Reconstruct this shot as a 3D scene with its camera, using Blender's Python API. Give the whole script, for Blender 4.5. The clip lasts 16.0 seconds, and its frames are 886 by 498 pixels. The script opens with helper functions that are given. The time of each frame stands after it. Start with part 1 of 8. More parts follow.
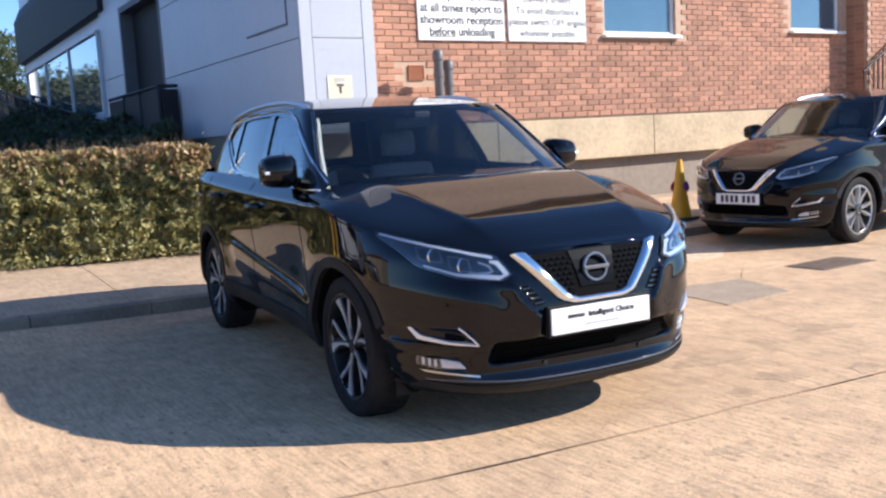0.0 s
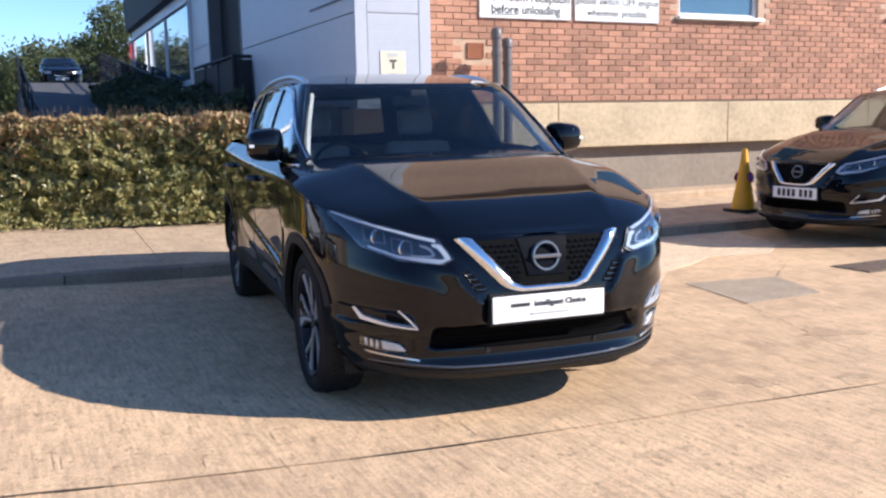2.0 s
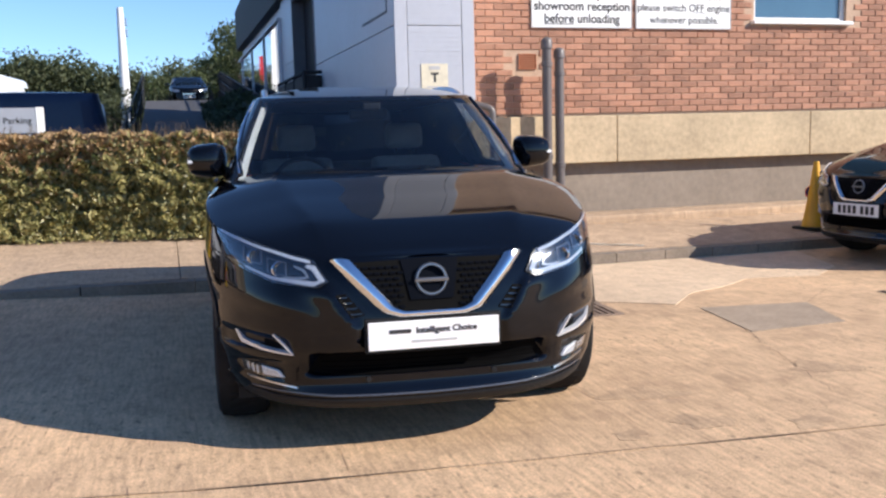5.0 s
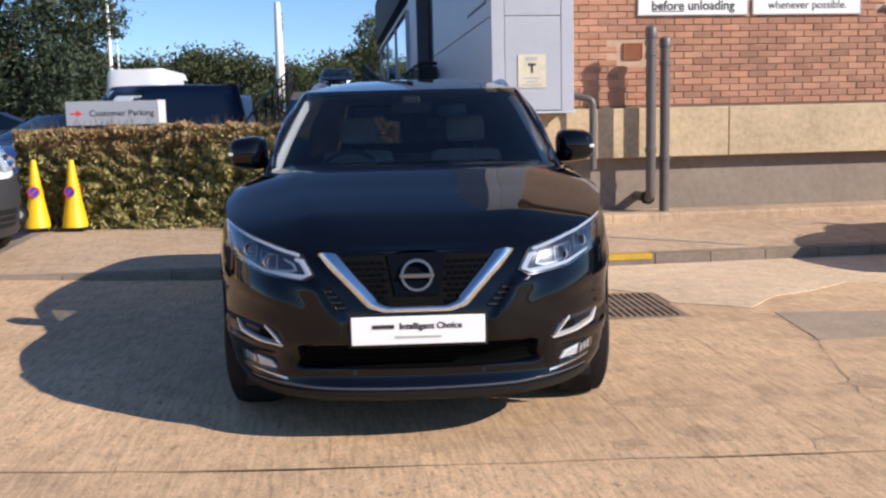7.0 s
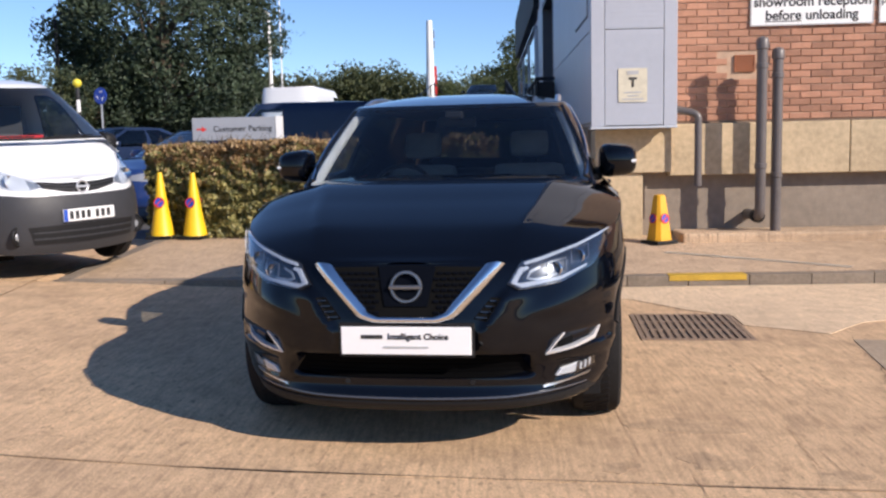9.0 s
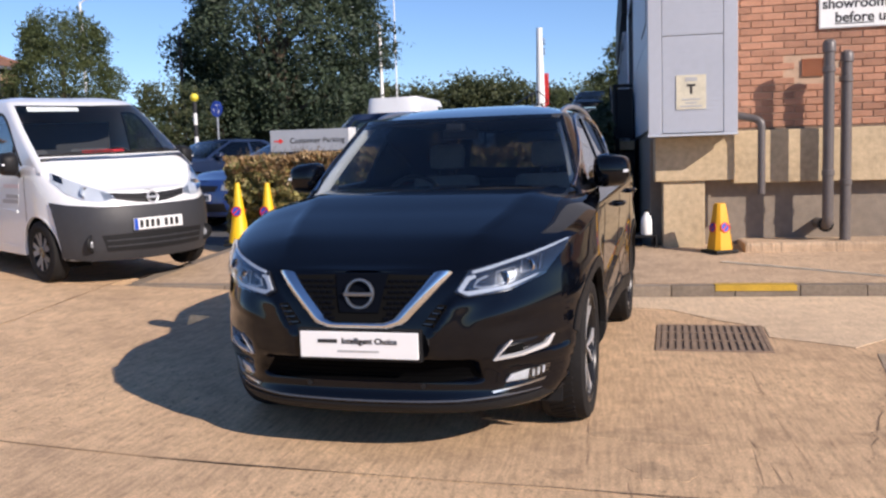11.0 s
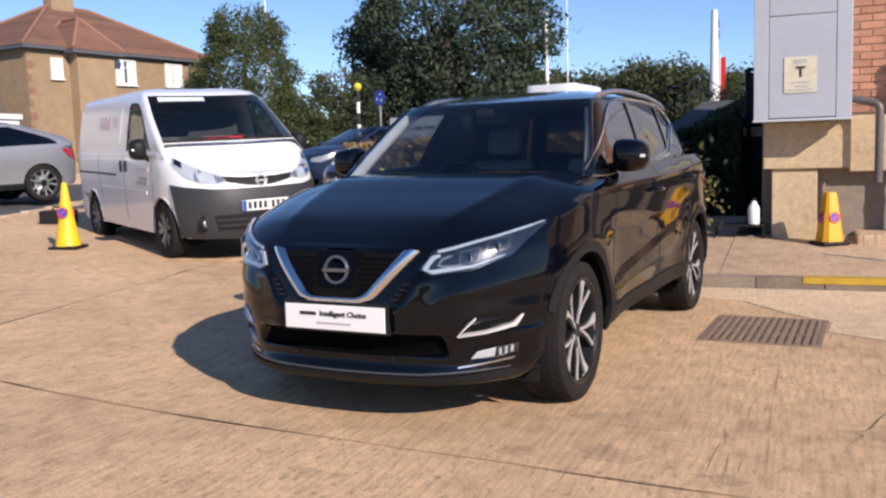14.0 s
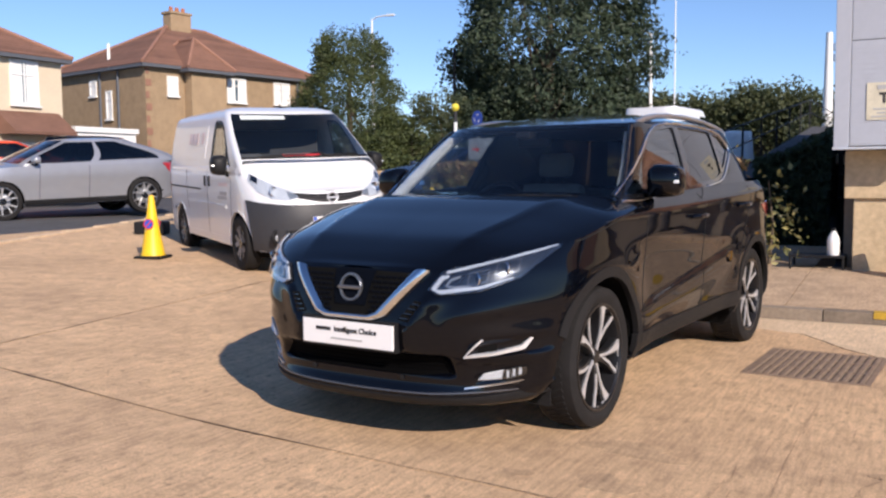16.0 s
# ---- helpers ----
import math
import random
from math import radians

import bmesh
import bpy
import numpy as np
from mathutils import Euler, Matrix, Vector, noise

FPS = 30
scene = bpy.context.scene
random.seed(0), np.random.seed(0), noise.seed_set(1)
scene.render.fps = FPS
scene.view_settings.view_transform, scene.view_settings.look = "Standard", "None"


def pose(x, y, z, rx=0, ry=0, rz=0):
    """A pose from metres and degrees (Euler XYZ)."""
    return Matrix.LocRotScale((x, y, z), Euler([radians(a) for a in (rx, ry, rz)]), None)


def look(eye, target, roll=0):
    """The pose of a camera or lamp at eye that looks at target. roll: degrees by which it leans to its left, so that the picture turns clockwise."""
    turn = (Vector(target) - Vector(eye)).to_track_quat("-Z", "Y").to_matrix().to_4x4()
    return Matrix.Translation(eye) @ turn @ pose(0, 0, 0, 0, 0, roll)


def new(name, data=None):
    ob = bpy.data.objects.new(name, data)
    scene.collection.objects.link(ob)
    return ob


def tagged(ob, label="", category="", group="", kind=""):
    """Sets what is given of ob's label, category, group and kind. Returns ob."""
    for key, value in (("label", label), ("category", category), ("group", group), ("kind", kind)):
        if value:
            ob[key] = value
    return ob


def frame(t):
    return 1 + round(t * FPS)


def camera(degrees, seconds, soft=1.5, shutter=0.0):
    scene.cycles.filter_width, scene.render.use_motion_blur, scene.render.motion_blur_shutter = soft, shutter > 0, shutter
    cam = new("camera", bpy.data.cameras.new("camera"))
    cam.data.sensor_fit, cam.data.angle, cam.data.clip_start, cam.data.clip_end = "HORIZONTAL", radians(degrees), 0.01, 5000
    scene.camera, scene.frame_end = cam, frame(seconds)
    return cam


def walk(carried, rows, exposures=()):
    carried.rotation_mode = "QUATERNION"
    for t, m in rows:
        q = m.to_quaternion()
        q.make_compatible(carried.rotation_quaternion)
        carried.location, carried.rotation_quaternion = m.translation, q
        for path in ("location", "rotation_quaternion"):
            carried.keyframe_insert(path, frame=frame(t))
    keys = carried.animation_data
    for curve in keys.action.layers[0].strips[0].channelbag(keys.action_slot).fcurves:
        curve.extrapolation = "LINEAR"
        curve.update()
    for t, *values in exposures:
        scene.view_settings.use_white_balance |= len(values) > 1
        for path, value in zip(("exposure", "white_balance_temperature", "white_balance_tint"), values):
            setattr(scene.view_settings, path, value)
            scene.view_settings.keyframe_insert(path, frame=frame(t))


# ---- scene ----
cam = camera(52.4, 16.0, soft=2.4)
PATH = [
    (0, (-2.322, -3.114, 1.293), (-1.425, -1.343, 1.051), -3.2),
    (0.5, (-2.165, -3.252, 1.289), (-1.305, -1.466, 1.022), -1.7),
    (1, (-2.036, -3.245, 1.279), (-1.213, -1.437, 1.047), -1.8),
    (1.5, (-1.887, -3.264, 1.283), (-1.117, -1.437, 1.025), -1.7),
    (2, (-1.694, -3.344, 1.284), (-1.013, -1.485, 1.001), -1.1),
    (2.5, (-1.539, -3.366, 1.269), (-0.879, -1.496, 1.008), -1.2),
    (3, (-1.37, -3.346, 1.274), (-0.708, -1.475, 1.028), -1.0),
    (3.5, (-1.174, -3.424, 1.274), (-0.579, -1.53, 1.03), -1.4),
    (4, (-1.011, -3.448, 1.266), (-0.484, -1.535, 1.012), -1.2),
    (4.2, (-0.935, -3.388, 1.253), (-0.432, -1.468, 1.004), -1.3),
    (6.3, (-0.239, -3.406, 1.282), (-0.039, -1.432, 1.033), -1.9),
    (6.5, (-0.172, -3.393, 1.268), (-0.007, -1.415, 1.025), -2.0),
    (7, (-0.007, -3.432, 1.268), (0.057, -1.45, 1.007), -1.4),
    (7.5, (0.131, -3.395, 1.237), (0.099, -1.41, 0.998), -1.3),
    (8, (0.279, -3.346, 1.256), (0.205, -1.361, 1.025), -1.6),
    (8.5, (0.487, -3.447, 1.252), (0.298, -1.468, 1.028), -1.6),
    (8.7, (0.55, -3.432, 1.25), (0.323, -1.458, 1.029), -1.5),
    (10.8, (1.271, -3.433, 1.243), (0.749, -1.514, 1.03), -1.5),
    (11, (1.344, -3.439, 1.253), (0.804, -1.524, 1.057), -1.8),
    (11.5, (1.526, -3.413, 1.236), (0.894, -1.528, 1.022), -1.3),
    (12, (1.673, -3.401, 1.219), (0.984, -1.536, 1.008), -1.6),
    (12.5, (1.797, -3.351, 1.232), (1.064, -1.504, 1.008), -1.1),
    (13, (1.975, -3.333, 1.235), (1.2, -1.502, 1.016), -1.6),
    (13.5, (2.117, -3.307, 1.223), (1.244, -1.522, 0.991), -1.3),
    (14, (2.219, -3.27, 1.209), (1.313, -1.499, 0.998), -1.7),
    (14.5, (2.292, -3.206, 1.225), (1.339, -1.461, 1.01), -1.6),
    (15, (2.431, -3.166, 1.223), (1.442, -1.443, 0.993), -2.0),
    (15.5, (2.541, -3.108, 1.212), (1.494, -1.418, 0.99), -0.3),
    (16, (2.583, -3.1, 1.207), (1.478, -1.441, 1.045), -0.5),
]
EXPOSURES = [(0, 1.0, 5750, 13), (3.5, 0.90, 5800, 13), (4.2, 0.83, 5850, 13), (6.5, 0.55, 6100, 15), (8.5, 0.48, 6150, 16), (11, 0.40, 6200, 18), (16, 0.40, 6250, 18)]
walk(cam, [(t, look(eye, target, roll)) for t, eye, target, roll in PATH], EXPOSURES)

# ---------- world, sun ----------
SUN_AZ = (0.866, -0.50)          # direction on the ground from the scene to the sun
SUN_EL = radians(29.6)
world = bpy.data.worlds.new("world")
scene.world = world
world.use_nodes = True
wn = world.node_tree.nodes
sky = wn.new("ShaderNodeTexSky")
sky.sky_type = "NISHITA"
sky.sun_disc = False
sky.sun_elevation = SUN_EL
sky.sun_rotation = math.atan2(SUN_AZ[0], SUN_AZ[1])
sky.air_density, sky.dust_density, sky.ozone_density = 1.0, 0.0, 5.0
sky.altitude = 1200
world.node_tree.links.new(sky.outputs[0], wn["Background"].inputs[0])
wn["Background"].inputs[1].default_value = 0.105
sun_data = bpy.data.lights.new("sun", "SUN")
sun_data.energy, sun_data.angle, sun_data.color = 4.6, radians(0.53), (1.0, 0.885, 0.72)
sun = new("sun", sun_data)
sun.matrix_basis = look((0, 0, 30), (-SUN_AZ[0] * math.cos(SUN_EL), -SUN_AZ[1] * math.cos(SUN_EL), 30 - math.sin(SUN_EL)))

# ---------- materials ----------
def nodes_of(name):
    m = bpy.data.materials.new(name)
    m.use_nodes = True
    nt = m.node_tree
    return m, nt, nt.nodes["Principled BSDF"]


def plain(name, col, rough=0.5, metal=0.0, vary=0.12, scale=6.0, bump=0.0, bscale=60.0, coat=0.0, per_object=0.0, spec=0.5):
    """A surface with two scales of colour variation, fine relief and a spread of tone between separate pieces."""
    m, nt, b = nodes_of(name)
    L, N = nt.links.new, nt.nodes.new
    geo = N("ShaderNodeNewGeometry")
    n1, n2 = N("ShaderNodeTexNoise"), N("ShaderNodeTexNoise")
    for n, s, d in ((n1, scale, 6), (n2, scale * 11, 4)):
        n.inputs["Scale"].default_value, n.inputs["Detail"].default_value = s, d
        L(geo.outputs["Position"], n.inputs["Vector"])
    add = N("ShaderNodeMath")
    add.operation = "ADD"
    L(n1.outputs[0], add.inputs[0]), L(n2.outputs[0], add.inputs[1])
    value = add.outputs[0]
    if per_object:
        info, mul, add2 = N("ShaderNodeObjectInfo"), N("ShaderNodeMath"), N("ShaderNodeMath")
        isl = geo.outputs["Random Per Island"]
        mix = N("ShaderNodeMath")
        mix.operation = "ADD"
        L(info.outputs["Random"], mix.inputs[0]), L(isl, mix.inputs[1])
        fr = N("ShaderNodeMath")
        fr.operation = "FRACT"
        L(mix.outputs[0], fr.inputs[0])
        mul.operation, mul.inputs[1].default_value = "MULTIPLY_ADD", per_object
        mul.inputs[2].default_value = -per_object / 2
        L(fr.outputs[0], mul.inputs[0])
        add2.operation = "ADD"
        L(value, add2.inputs[0]), L(mul.outputs[0], add2.inputs[1])
        value = add2.outputs[0]
    ramp = N("ShaderNodeMapRange")
    ramp.inputs[1].default_value, ramp.inputs[2].default_value = 0.6, 1.4
    ramp.inputs[3].default_value, ramp.inputs[4].default_value = 1 - vary, 1 + vary
    ramp.clamp = False
    L(value, ramp.inputs[0])
    sc = N("ShaderNodeVectorMath")
    sc.operation = "SCALE"
    sc.inputs[0].default_value = col
    L(ramp.outputs[0], sc.inputs["Scale"])
    L(sc.outputs[0], b.inputs["Base Color"])
    b.inputs["Roughness"].default_value, b.inputs["Metallic"].default_value = rough, metal
    b.inputs["Coat Weight"].default_value = coat
    b.inputs["Coat Roughness"].default_value = 0.02
    b.inputs["Specular IOR Level"].default_value = spec
    if bump:
        nb, bp = N("ShaderNodeTexNoise"), N("ShaderNodeBump")
        nb.inputs["Scale"].default_value, nb.inputs["Detail"].default_value = bscale, 5
        bp.inputs["Strength"].default_value, bp.inputs["Distance"].default_value = bump, 0.01
        L(geo.outputs["Position"], nb.inputs["Vector"])
        L(nb.outputs[0], bp.inputs["Height"]), L(bp.outputs[0], b.inputs["Normal"])
    return m


def glassy(name, tint=(0.3, 0.34, 0.36), gloss=1.0):
    """A single pane: tinted see-through with a mirror gloss that grows at grazing angles."""
    m, nt, b = nodes_of(name)
    L, N = nt.links.new, nt.nodes.new
    nt.nodes.remove(b)
    tr, gl, lw, pw, fr, mx = N("ShaderNodeBsdfTransparent"), N("ShaderNodeBsdfGlossy"), N("ShaderNodeLayerWeight"), N("ShaderNodeMath"), N("ShaderNodeMath"), N("ShaderNodeMixShader")
    tr.inputs[0].default_value = (*tint, 1)
    gl.inputs[0].default_value, gl.inputs[1].default_value = (gloss, gloss, gloss, 1), 0.01
    pw.operation, pw.inputs[1].default_value = "POWER", 4.5
    fr.operation, fr.inputs[1].default_value, fr.inputs[2].default_value = "MULTIPLY_ADD", 0.94, 0.055
    L(lw.outputs["Facing"], pw.inputs[0]), L(pw.outputs[0], fr.inputs[0])
    L(fr.outputs[0], mx.inputs[0]), L(tr.outputs[0], mx.inputs[1]), L(gl.outputs[0], mx.inputs[2])
    L(mx.outputs[0], nt.nodes["Material Output"].inputs[0])
    return m


def concrete_yard(name, col, stain, brush=0.5):
    """Brushed concrete: fine broom lines, blotchy stains and pitting."""
    m, nt, b = nodes_of(name)
    L, N = nt.links.new, nt.nodes.new
    geo, mp = N("ShaderNodeNewGeometry"), N("ShaderNodeMapping")
    mp.inputs["Rotation"].default_value[2] = radians(-5.3)
    L(geo.outputs["Position"], mp.inputs[0])
    big, mid, fine = N("ShaderNodeTexNoise"), N("ShaderNodeTexNoise"), N("ShaderNodeTexNoise")
    for n, s, d, r in ((big, 0.55, 8, 0.62), (mid, 5.5, 10, 0.78), (fine, 95, 5, 0.75)):
        n.inputs["Scale"].default_value, n.inputs["Detail"].default_value, n.inputs["Roughness"].default_value = s, d, r
        L(mp.outputs[0], n.inputs["Vector"])
    st, strm = N("ShaderNodeTexNoise"), N("ShaderNodeMapping")
    strm.inputs["Scale"].default_value = (26, 5.0, 1)
    st.inputs["Scale"].default_value, st.inputs["Detail"].default_value, st.inputs["Distortion"].default_value = 1.0, 7, 0.6
    L(mp.outputs[0], strm.inputs[0]), L(strm.outputs[0], st.inputs["Vector"])
    r1 = N("ShaderNodeValToRGB")
    r1.color_ramp.elements[0].position, r1.color_ramp.elements[1].position = 0.40, 0.60
    r1.color_ramp.elements[0].color, r1.color_ramp.elements[1].color = (*stain, 1), (*col, 1)
    e = r1.color_ramp.elements.new(0.8)
    e.color = (*(min(1, c * 1.18) for c in col), 1)
    mixv = N("ShaderNodeMath")
    mixv.operation, mixv.inputs[1].default_value = "MULTIPLY_ADD", 0.40
    L(big.outputs[0], mixv.inputs[0])
    m2 = N("ShaderNodeMath")
    m2.operation, m2.inputs[1].default_value = "MULTIPLY", 0.51
    L(mid.outputs[0], m2.inputs[0]), L(m2.outputs[0], mixv.inputs[2])
    m3 = N("ShaderNodeMath")
    m3.operation, m3.inputs[1].default_value = "MULTIPLY_ADD", 0.09
    L(st.outputs[0], m3.inputs[0]), L(mixv.outputs[0], m3.inputs[2])
    L(m3.outputs[0], r1.inputs[0])
    sp = N("ShaderNodeMapRange")
    sp.inputs[1].default_value, sp.inputs[2].default_value, sp.inputs[3].default_value, sp.inputs[4].default_value = 0.3, 0.7, 0.66, 1.34
    L(fine.outputs[0], sp.inputs[0])
    dash, dmap, dr, dm = N("ShaderNodeTexNoise"), N("ShaderNodeMapping"), N("ShaderNodeMapRange"), N("ShaderNodeMath")
    dmap.inputs["Scale"].default_value = (46, 4.5, 1)
    dash.inputs["Scale"].default_value, dash.inputs["Detail"].default_value = 1.0, 3
    dr.inputs[1].default_value, dr.inputs[2].default_value, dr.inputs[3].default_value, dr.inputs[4].default_value = 0.32, 0.60, 1 - 0.38 * brush, 1.09
    dm.operation = "MULTIPLY"
    L(mp.outputs[0], dmap.inputs[0]), L(dmap.outputs[0], dash.inputs["Vector"]), L(dash.outputs[0], dr.inputs[0])
    L(dr.outputs[0], dm.inputs[0]), L(sp.outputs[0], dm.inputs[1])
    # spalled pits, thicker in some parts of the yard than in others
    pit, pmap, pr, pm, pk, dm2 = N("ShaderNodeTexNoise"), N("ShaderNodeMapping"), N("ShaderNodeMapRange"), N("ShaderNodeMapRange"), N("ShaderNodeMath"), N("ShaderNodeMath")
    pmap.inputs["Scale"].default_value = (30, 17, 1)
    pit.inputs["Scale"].default_value, pit.inputs["Detail"].default_value, pit.inputs["Roughness"].default_value = 1.0, 4, 0.6
    pr.inputs[1].default_value, pr.inputs[2].default_value, pr.inputs[3].default_value, pr.inputs[4].default_value = 0.57, 0.70, 0.0, 1.0
    pm.inputs[1].default_value, pm.inputs[2].default_value, pm.inputs[3].default_value, pm.inputs[4].default_value = 0.40, 0.62, 0.1, 0.62
    pk.operation, dm2.operation = "MULTIPLY", "MULTIPLY_ADD"
    L(mp.outputs[0], pmap.inputs[0]), L(pmap.outputs[0], pit.inputs["Vector"]), L(pit.outputs[0], pr.inputs[0]), L(big.outputs[0], pm.inputs[0])
    L(pr.outputs[0], pk.inputs[0]), L(pm.outputs[0], pk.inputs[1])
    neg = N("ShaderNodeMath")
    neg.operation, neg.inputs[1].default_value = "MULTIPLY", -1.0
    L(pk.outputs[0], neg.inputs[0])
    L(neg.outputs[0], dm2.inputs[0]), L(dm.outputs[0], dm2.inputs[1]), L(dm.outputs[0], dm2.inputs[2])
    sc = N("ShaderNodeVectorMath")
    sc.operation = "SCALE"
    L(r1.outputs[0], sc.inputs[0]), L(dm2.outputs[0], sc.inputs["Scale"])
    L(sc.outputs[0], b.inputs["Base Color"])
    b.inputs["Roughness"].default_value = 0.85
    bp, bp2 = N("ShaderNodeBump"), N("ShaderNodeBump")
    bp.inputs["Strength"].default_value, bp.inputs["Distance"].default_value = brush * 0.7, 0.009
    bp2.inputs["Strength"].default_value, bp2.inputs["Distance"].default_value = 0.6, 0.009
    L(st.outputs[0], bp.inputs["Height"]), L(fine.outputs[0], bp2.inputs["Height"])
    L(bp.outputs[0], bp2.inputs["Normal"]), L(bp2.outputs[0], b.inputs["Normal"])
    return m


M_YARD = concrete_yard("brushed_concrete", (0.72, 0.49, 0.285), (0.44, 0.295, 0.175), 0.45)
M_APRON = concrete_yard("smooth_concrete", (0.56, 0.405, 0.265), (0.34, 0.245, 0.16), 0.1)
M_PALE = concrete_yard("pale_repair_concrete", (0.74, 0.56, 0.37), (0.52, 0.39, 0.26), 0.15)
M_STAIN = concrete_yard("stained_concrete", (0.61, 0.42, 0.25), (0.37, 0.25, 0.15), 0.45)
M_GROUT = plain("joint_filler", (0.17, 0.12, 0.085), 0.95)
M_SCORE = plain("scored_concrete", (0.34, 0.225, 0.14), 0.95, vary=0.3, scale=20)
M_TARMAC = plain("asphalt", (0.075, 0.075, 0.08), 0.9, vary=0.3, scale=1.5, bump=0.6, bscale=120)
M_PATCH = plain("asphalt_patch", (0.37, 0.285, 0.20), 0.9, vary=0.3, scale=4, bump=0.7, bscale=110)
M_KERB = plain("kerb_concrete", (0.23, 0.185, 0.14), 0.85, vary=0.3, scale=3, bump=0.4, per_object=0.4)
M_YELLOW = plain("yellow_road_paint", (0.46, 0.29, 0.025), 0.7, vary=0.3, scale=8)
M_WHITE_LINE = plain("worn_white_paint", (0.62, 0.58, 0.50), 0.7, vary=0.35, scale=10)
M_BRICK = plain("red_brick", (0.385, 0.195, 0.122), 0.85, vary=0.26, scale=5, bump=0.5, bscale=70, per_object=0.62)
M_MORTAR = plain("mortar", (0.47, 0.325, 0.225), 0.9, vary=0.2, scale=12, bump=0.4)
M_LEDGE = plain("cast_concrete", (0.50, 0.385, 0.24), 0.85, vary=0.28, scale=1.6, bump=0.35, bscale=40)
M_PLINTH = plain("painted_render", (0.255, 0.21, 0.165), 0.85, vary=0.2, scale=1.2, bump=0.3, bscale=50)
M_CLAD = plain("white_cladding", (0.41, 0.43, 0.48), 0.45, vary=0.05, scale=1.5)
M_CLADG = plain("grey_cladding", (0.50, 0.53, 0.58), 0.4, metal=0.0, vary=0.06, scale=1.5)
M_SEAM = plain("cladding_seam", (0.10, 0.11, 0.13), 0.6)
M_WHITE = plain("white_paint", (0.80, 0.80, 0.78), 0.4, vary=0.05)
M_BLACKP = plain("black_plastic", (0.014, 0.014, 0.015), 0.5, vary=0.15, spec=0.2)
M_PIPE = plain("grey_plastic_pipe", (0.12, 0.105, 0.10), 0.4, vary=0.2, scale=4)
M_STEEL = plain("galvanised_steel", (0.42, 0.44, 0.46), 0.4, metal=0.8, vary=0.15)
M_SILT = plain("drain_silt", (0.19, 0.14, 0.10), 0.95, vary=0.3)
M_IRON = plain("rusty_iron", (0.27, 0.195, 0.14), 0.75, metal=0.3, vary=0.35, scale=14, bump=0.4)
M_TERRA = plain("terracotta", (0.36, 0.13, 0.06), 0.8)
M_CONE = plain("yellow_cone_plastic", (0.78, 0.50, 0.01), 0.45, vary=0.1, scale=7)
M_CONE2 = plain("amber_cone_plastic", (0.72, 0.36, 0.01), 0.45, vary=0.1, scale=7)
M_BLUE = plain("sign_blue", (0.02, 0.07, 0.42), 0.45)
M_RED = plain("sign_red", (0.60, 0.03, 0.025), 0.45)
M_SIGN = plain("white_sign_board", (0.80, 0.80, 0.78), 0.5, vary=0.04)
M_SIGNG = plain("grey_sign_board", (0.30, 0.32, 0.36), 0.45, vary=0.05)
M_INK = plain("black_lettering", (0.02, 0.02, 0.022), 0.6)
M_INKG = plain("faded_grey_print", (0.42, 0.42, 0.42), 0.7)
M_DULL = plain("faded_ochre_notice", (0.60, 0.55, 0.42), 0.7, vary=0.2, scale=14)
# near-black: real dark paint, and also shade painted into some surfaces
M_DARK = plain("dark_paint_and_shade", (0.016, 0.018, 0.022), 0.6, spec=0.25)
M_WGLASS = plain("window_glass", (0.05, 0.10, 0.14), 0.03, vary=0.1, spec=1.0, coat=1.0)


# ---------- building helpers ----------
ANG = radians(5.3)
SITE = Matrix.Rotation(ANG, 4, "Z")


def soft(x):
    return math.log1p(math.exp(max(-30.0, min(30.0, x * 2.5)))) / 2.5


def height(u, v):
    """The lie of the land: level by the car, rising to the road and to the back."""
    near = 0.046 * (soft(-u - 0.7) - soft(-u - 11)) + 0.040 * (soft(-u - 11) - soft(-u - 35))
    return near + 0.014 * soft(v - 9) * (1 - 0.6 * min(1, max(0, (v - 60) / 60)))


def pav(u, v):
    """Height of the raised pavement, which climbs a little from the kerb to the wall."""
    f = min(1, max(0, (v - 4.6) / 2.4))
    return (height(u, min(v, 9)) + 0.10 * min(1, max(0.12, (u + 3.6) / 2.4))) * (1 - f) + 0.25 * f


def at(u, v, z=0.0, turn=0.0, on_ground=False):
    """A pose in the yard's own axes: u along the brick wall, v away from the camera."""
    return SITE @ pose(u, v, z + (height(u, v) if on_ground else 0), 0, 0, turn)


def mesh_of(bm, name, material, smooth=None):
    me = bpy.data.meshes.new(name)
    bmesh.ops.recalc_face_normals(bm, faces=bm.faces)
    bm.to_mesh(me)
    bm.free()
    for mt in material if isinstance(material, (list, tuple)) else (material,):
        me.materials.append(mt)
    if smooth is not None:
        for p in me.polygons:
            p.use_smooth = True
        me.set_sharp_from_angle(angle=radians(smooth))
    return me


def part(name, bm, material, parent=None, label="", smooth=None):
    ob = new(name, mesh_of(bm, name, material, smooth))
    if parent is not None:
        ob.parent = parent
    return tagged(ob, label=label)


def thing(name, m, label, category, group="", kind=""):
    ob = new(name)
    ob.matrix_basis = m
    return tagged(ob, label, category, group, kind)


def box(bm, x0, x1, y0, y1, z0, z1, bevel=0.0, m=None):
    r = bmesh.ops.create_cube(bm, size=1)
    t = Matrix.Translation(((x0 + x1) / 2, (y0 + y1) / 2, (z0 + z1) / 2)) @ Matrix.Diagonal((abs(x1 - x0), abs(y1 - y0), abs(z1 - z0), 1))
    bmesh.ops.transform(bm, matrix=(m @ t) if m else t, verts=r["verts"])
    if bevel:
        es = {e for v in r["verts"] for e in v.link_edges}
        bmesh.ops.bevel(bm, geom=list(es), offset=bevel, segments=2, affect="EDGES", profile=0.6)
    return bm


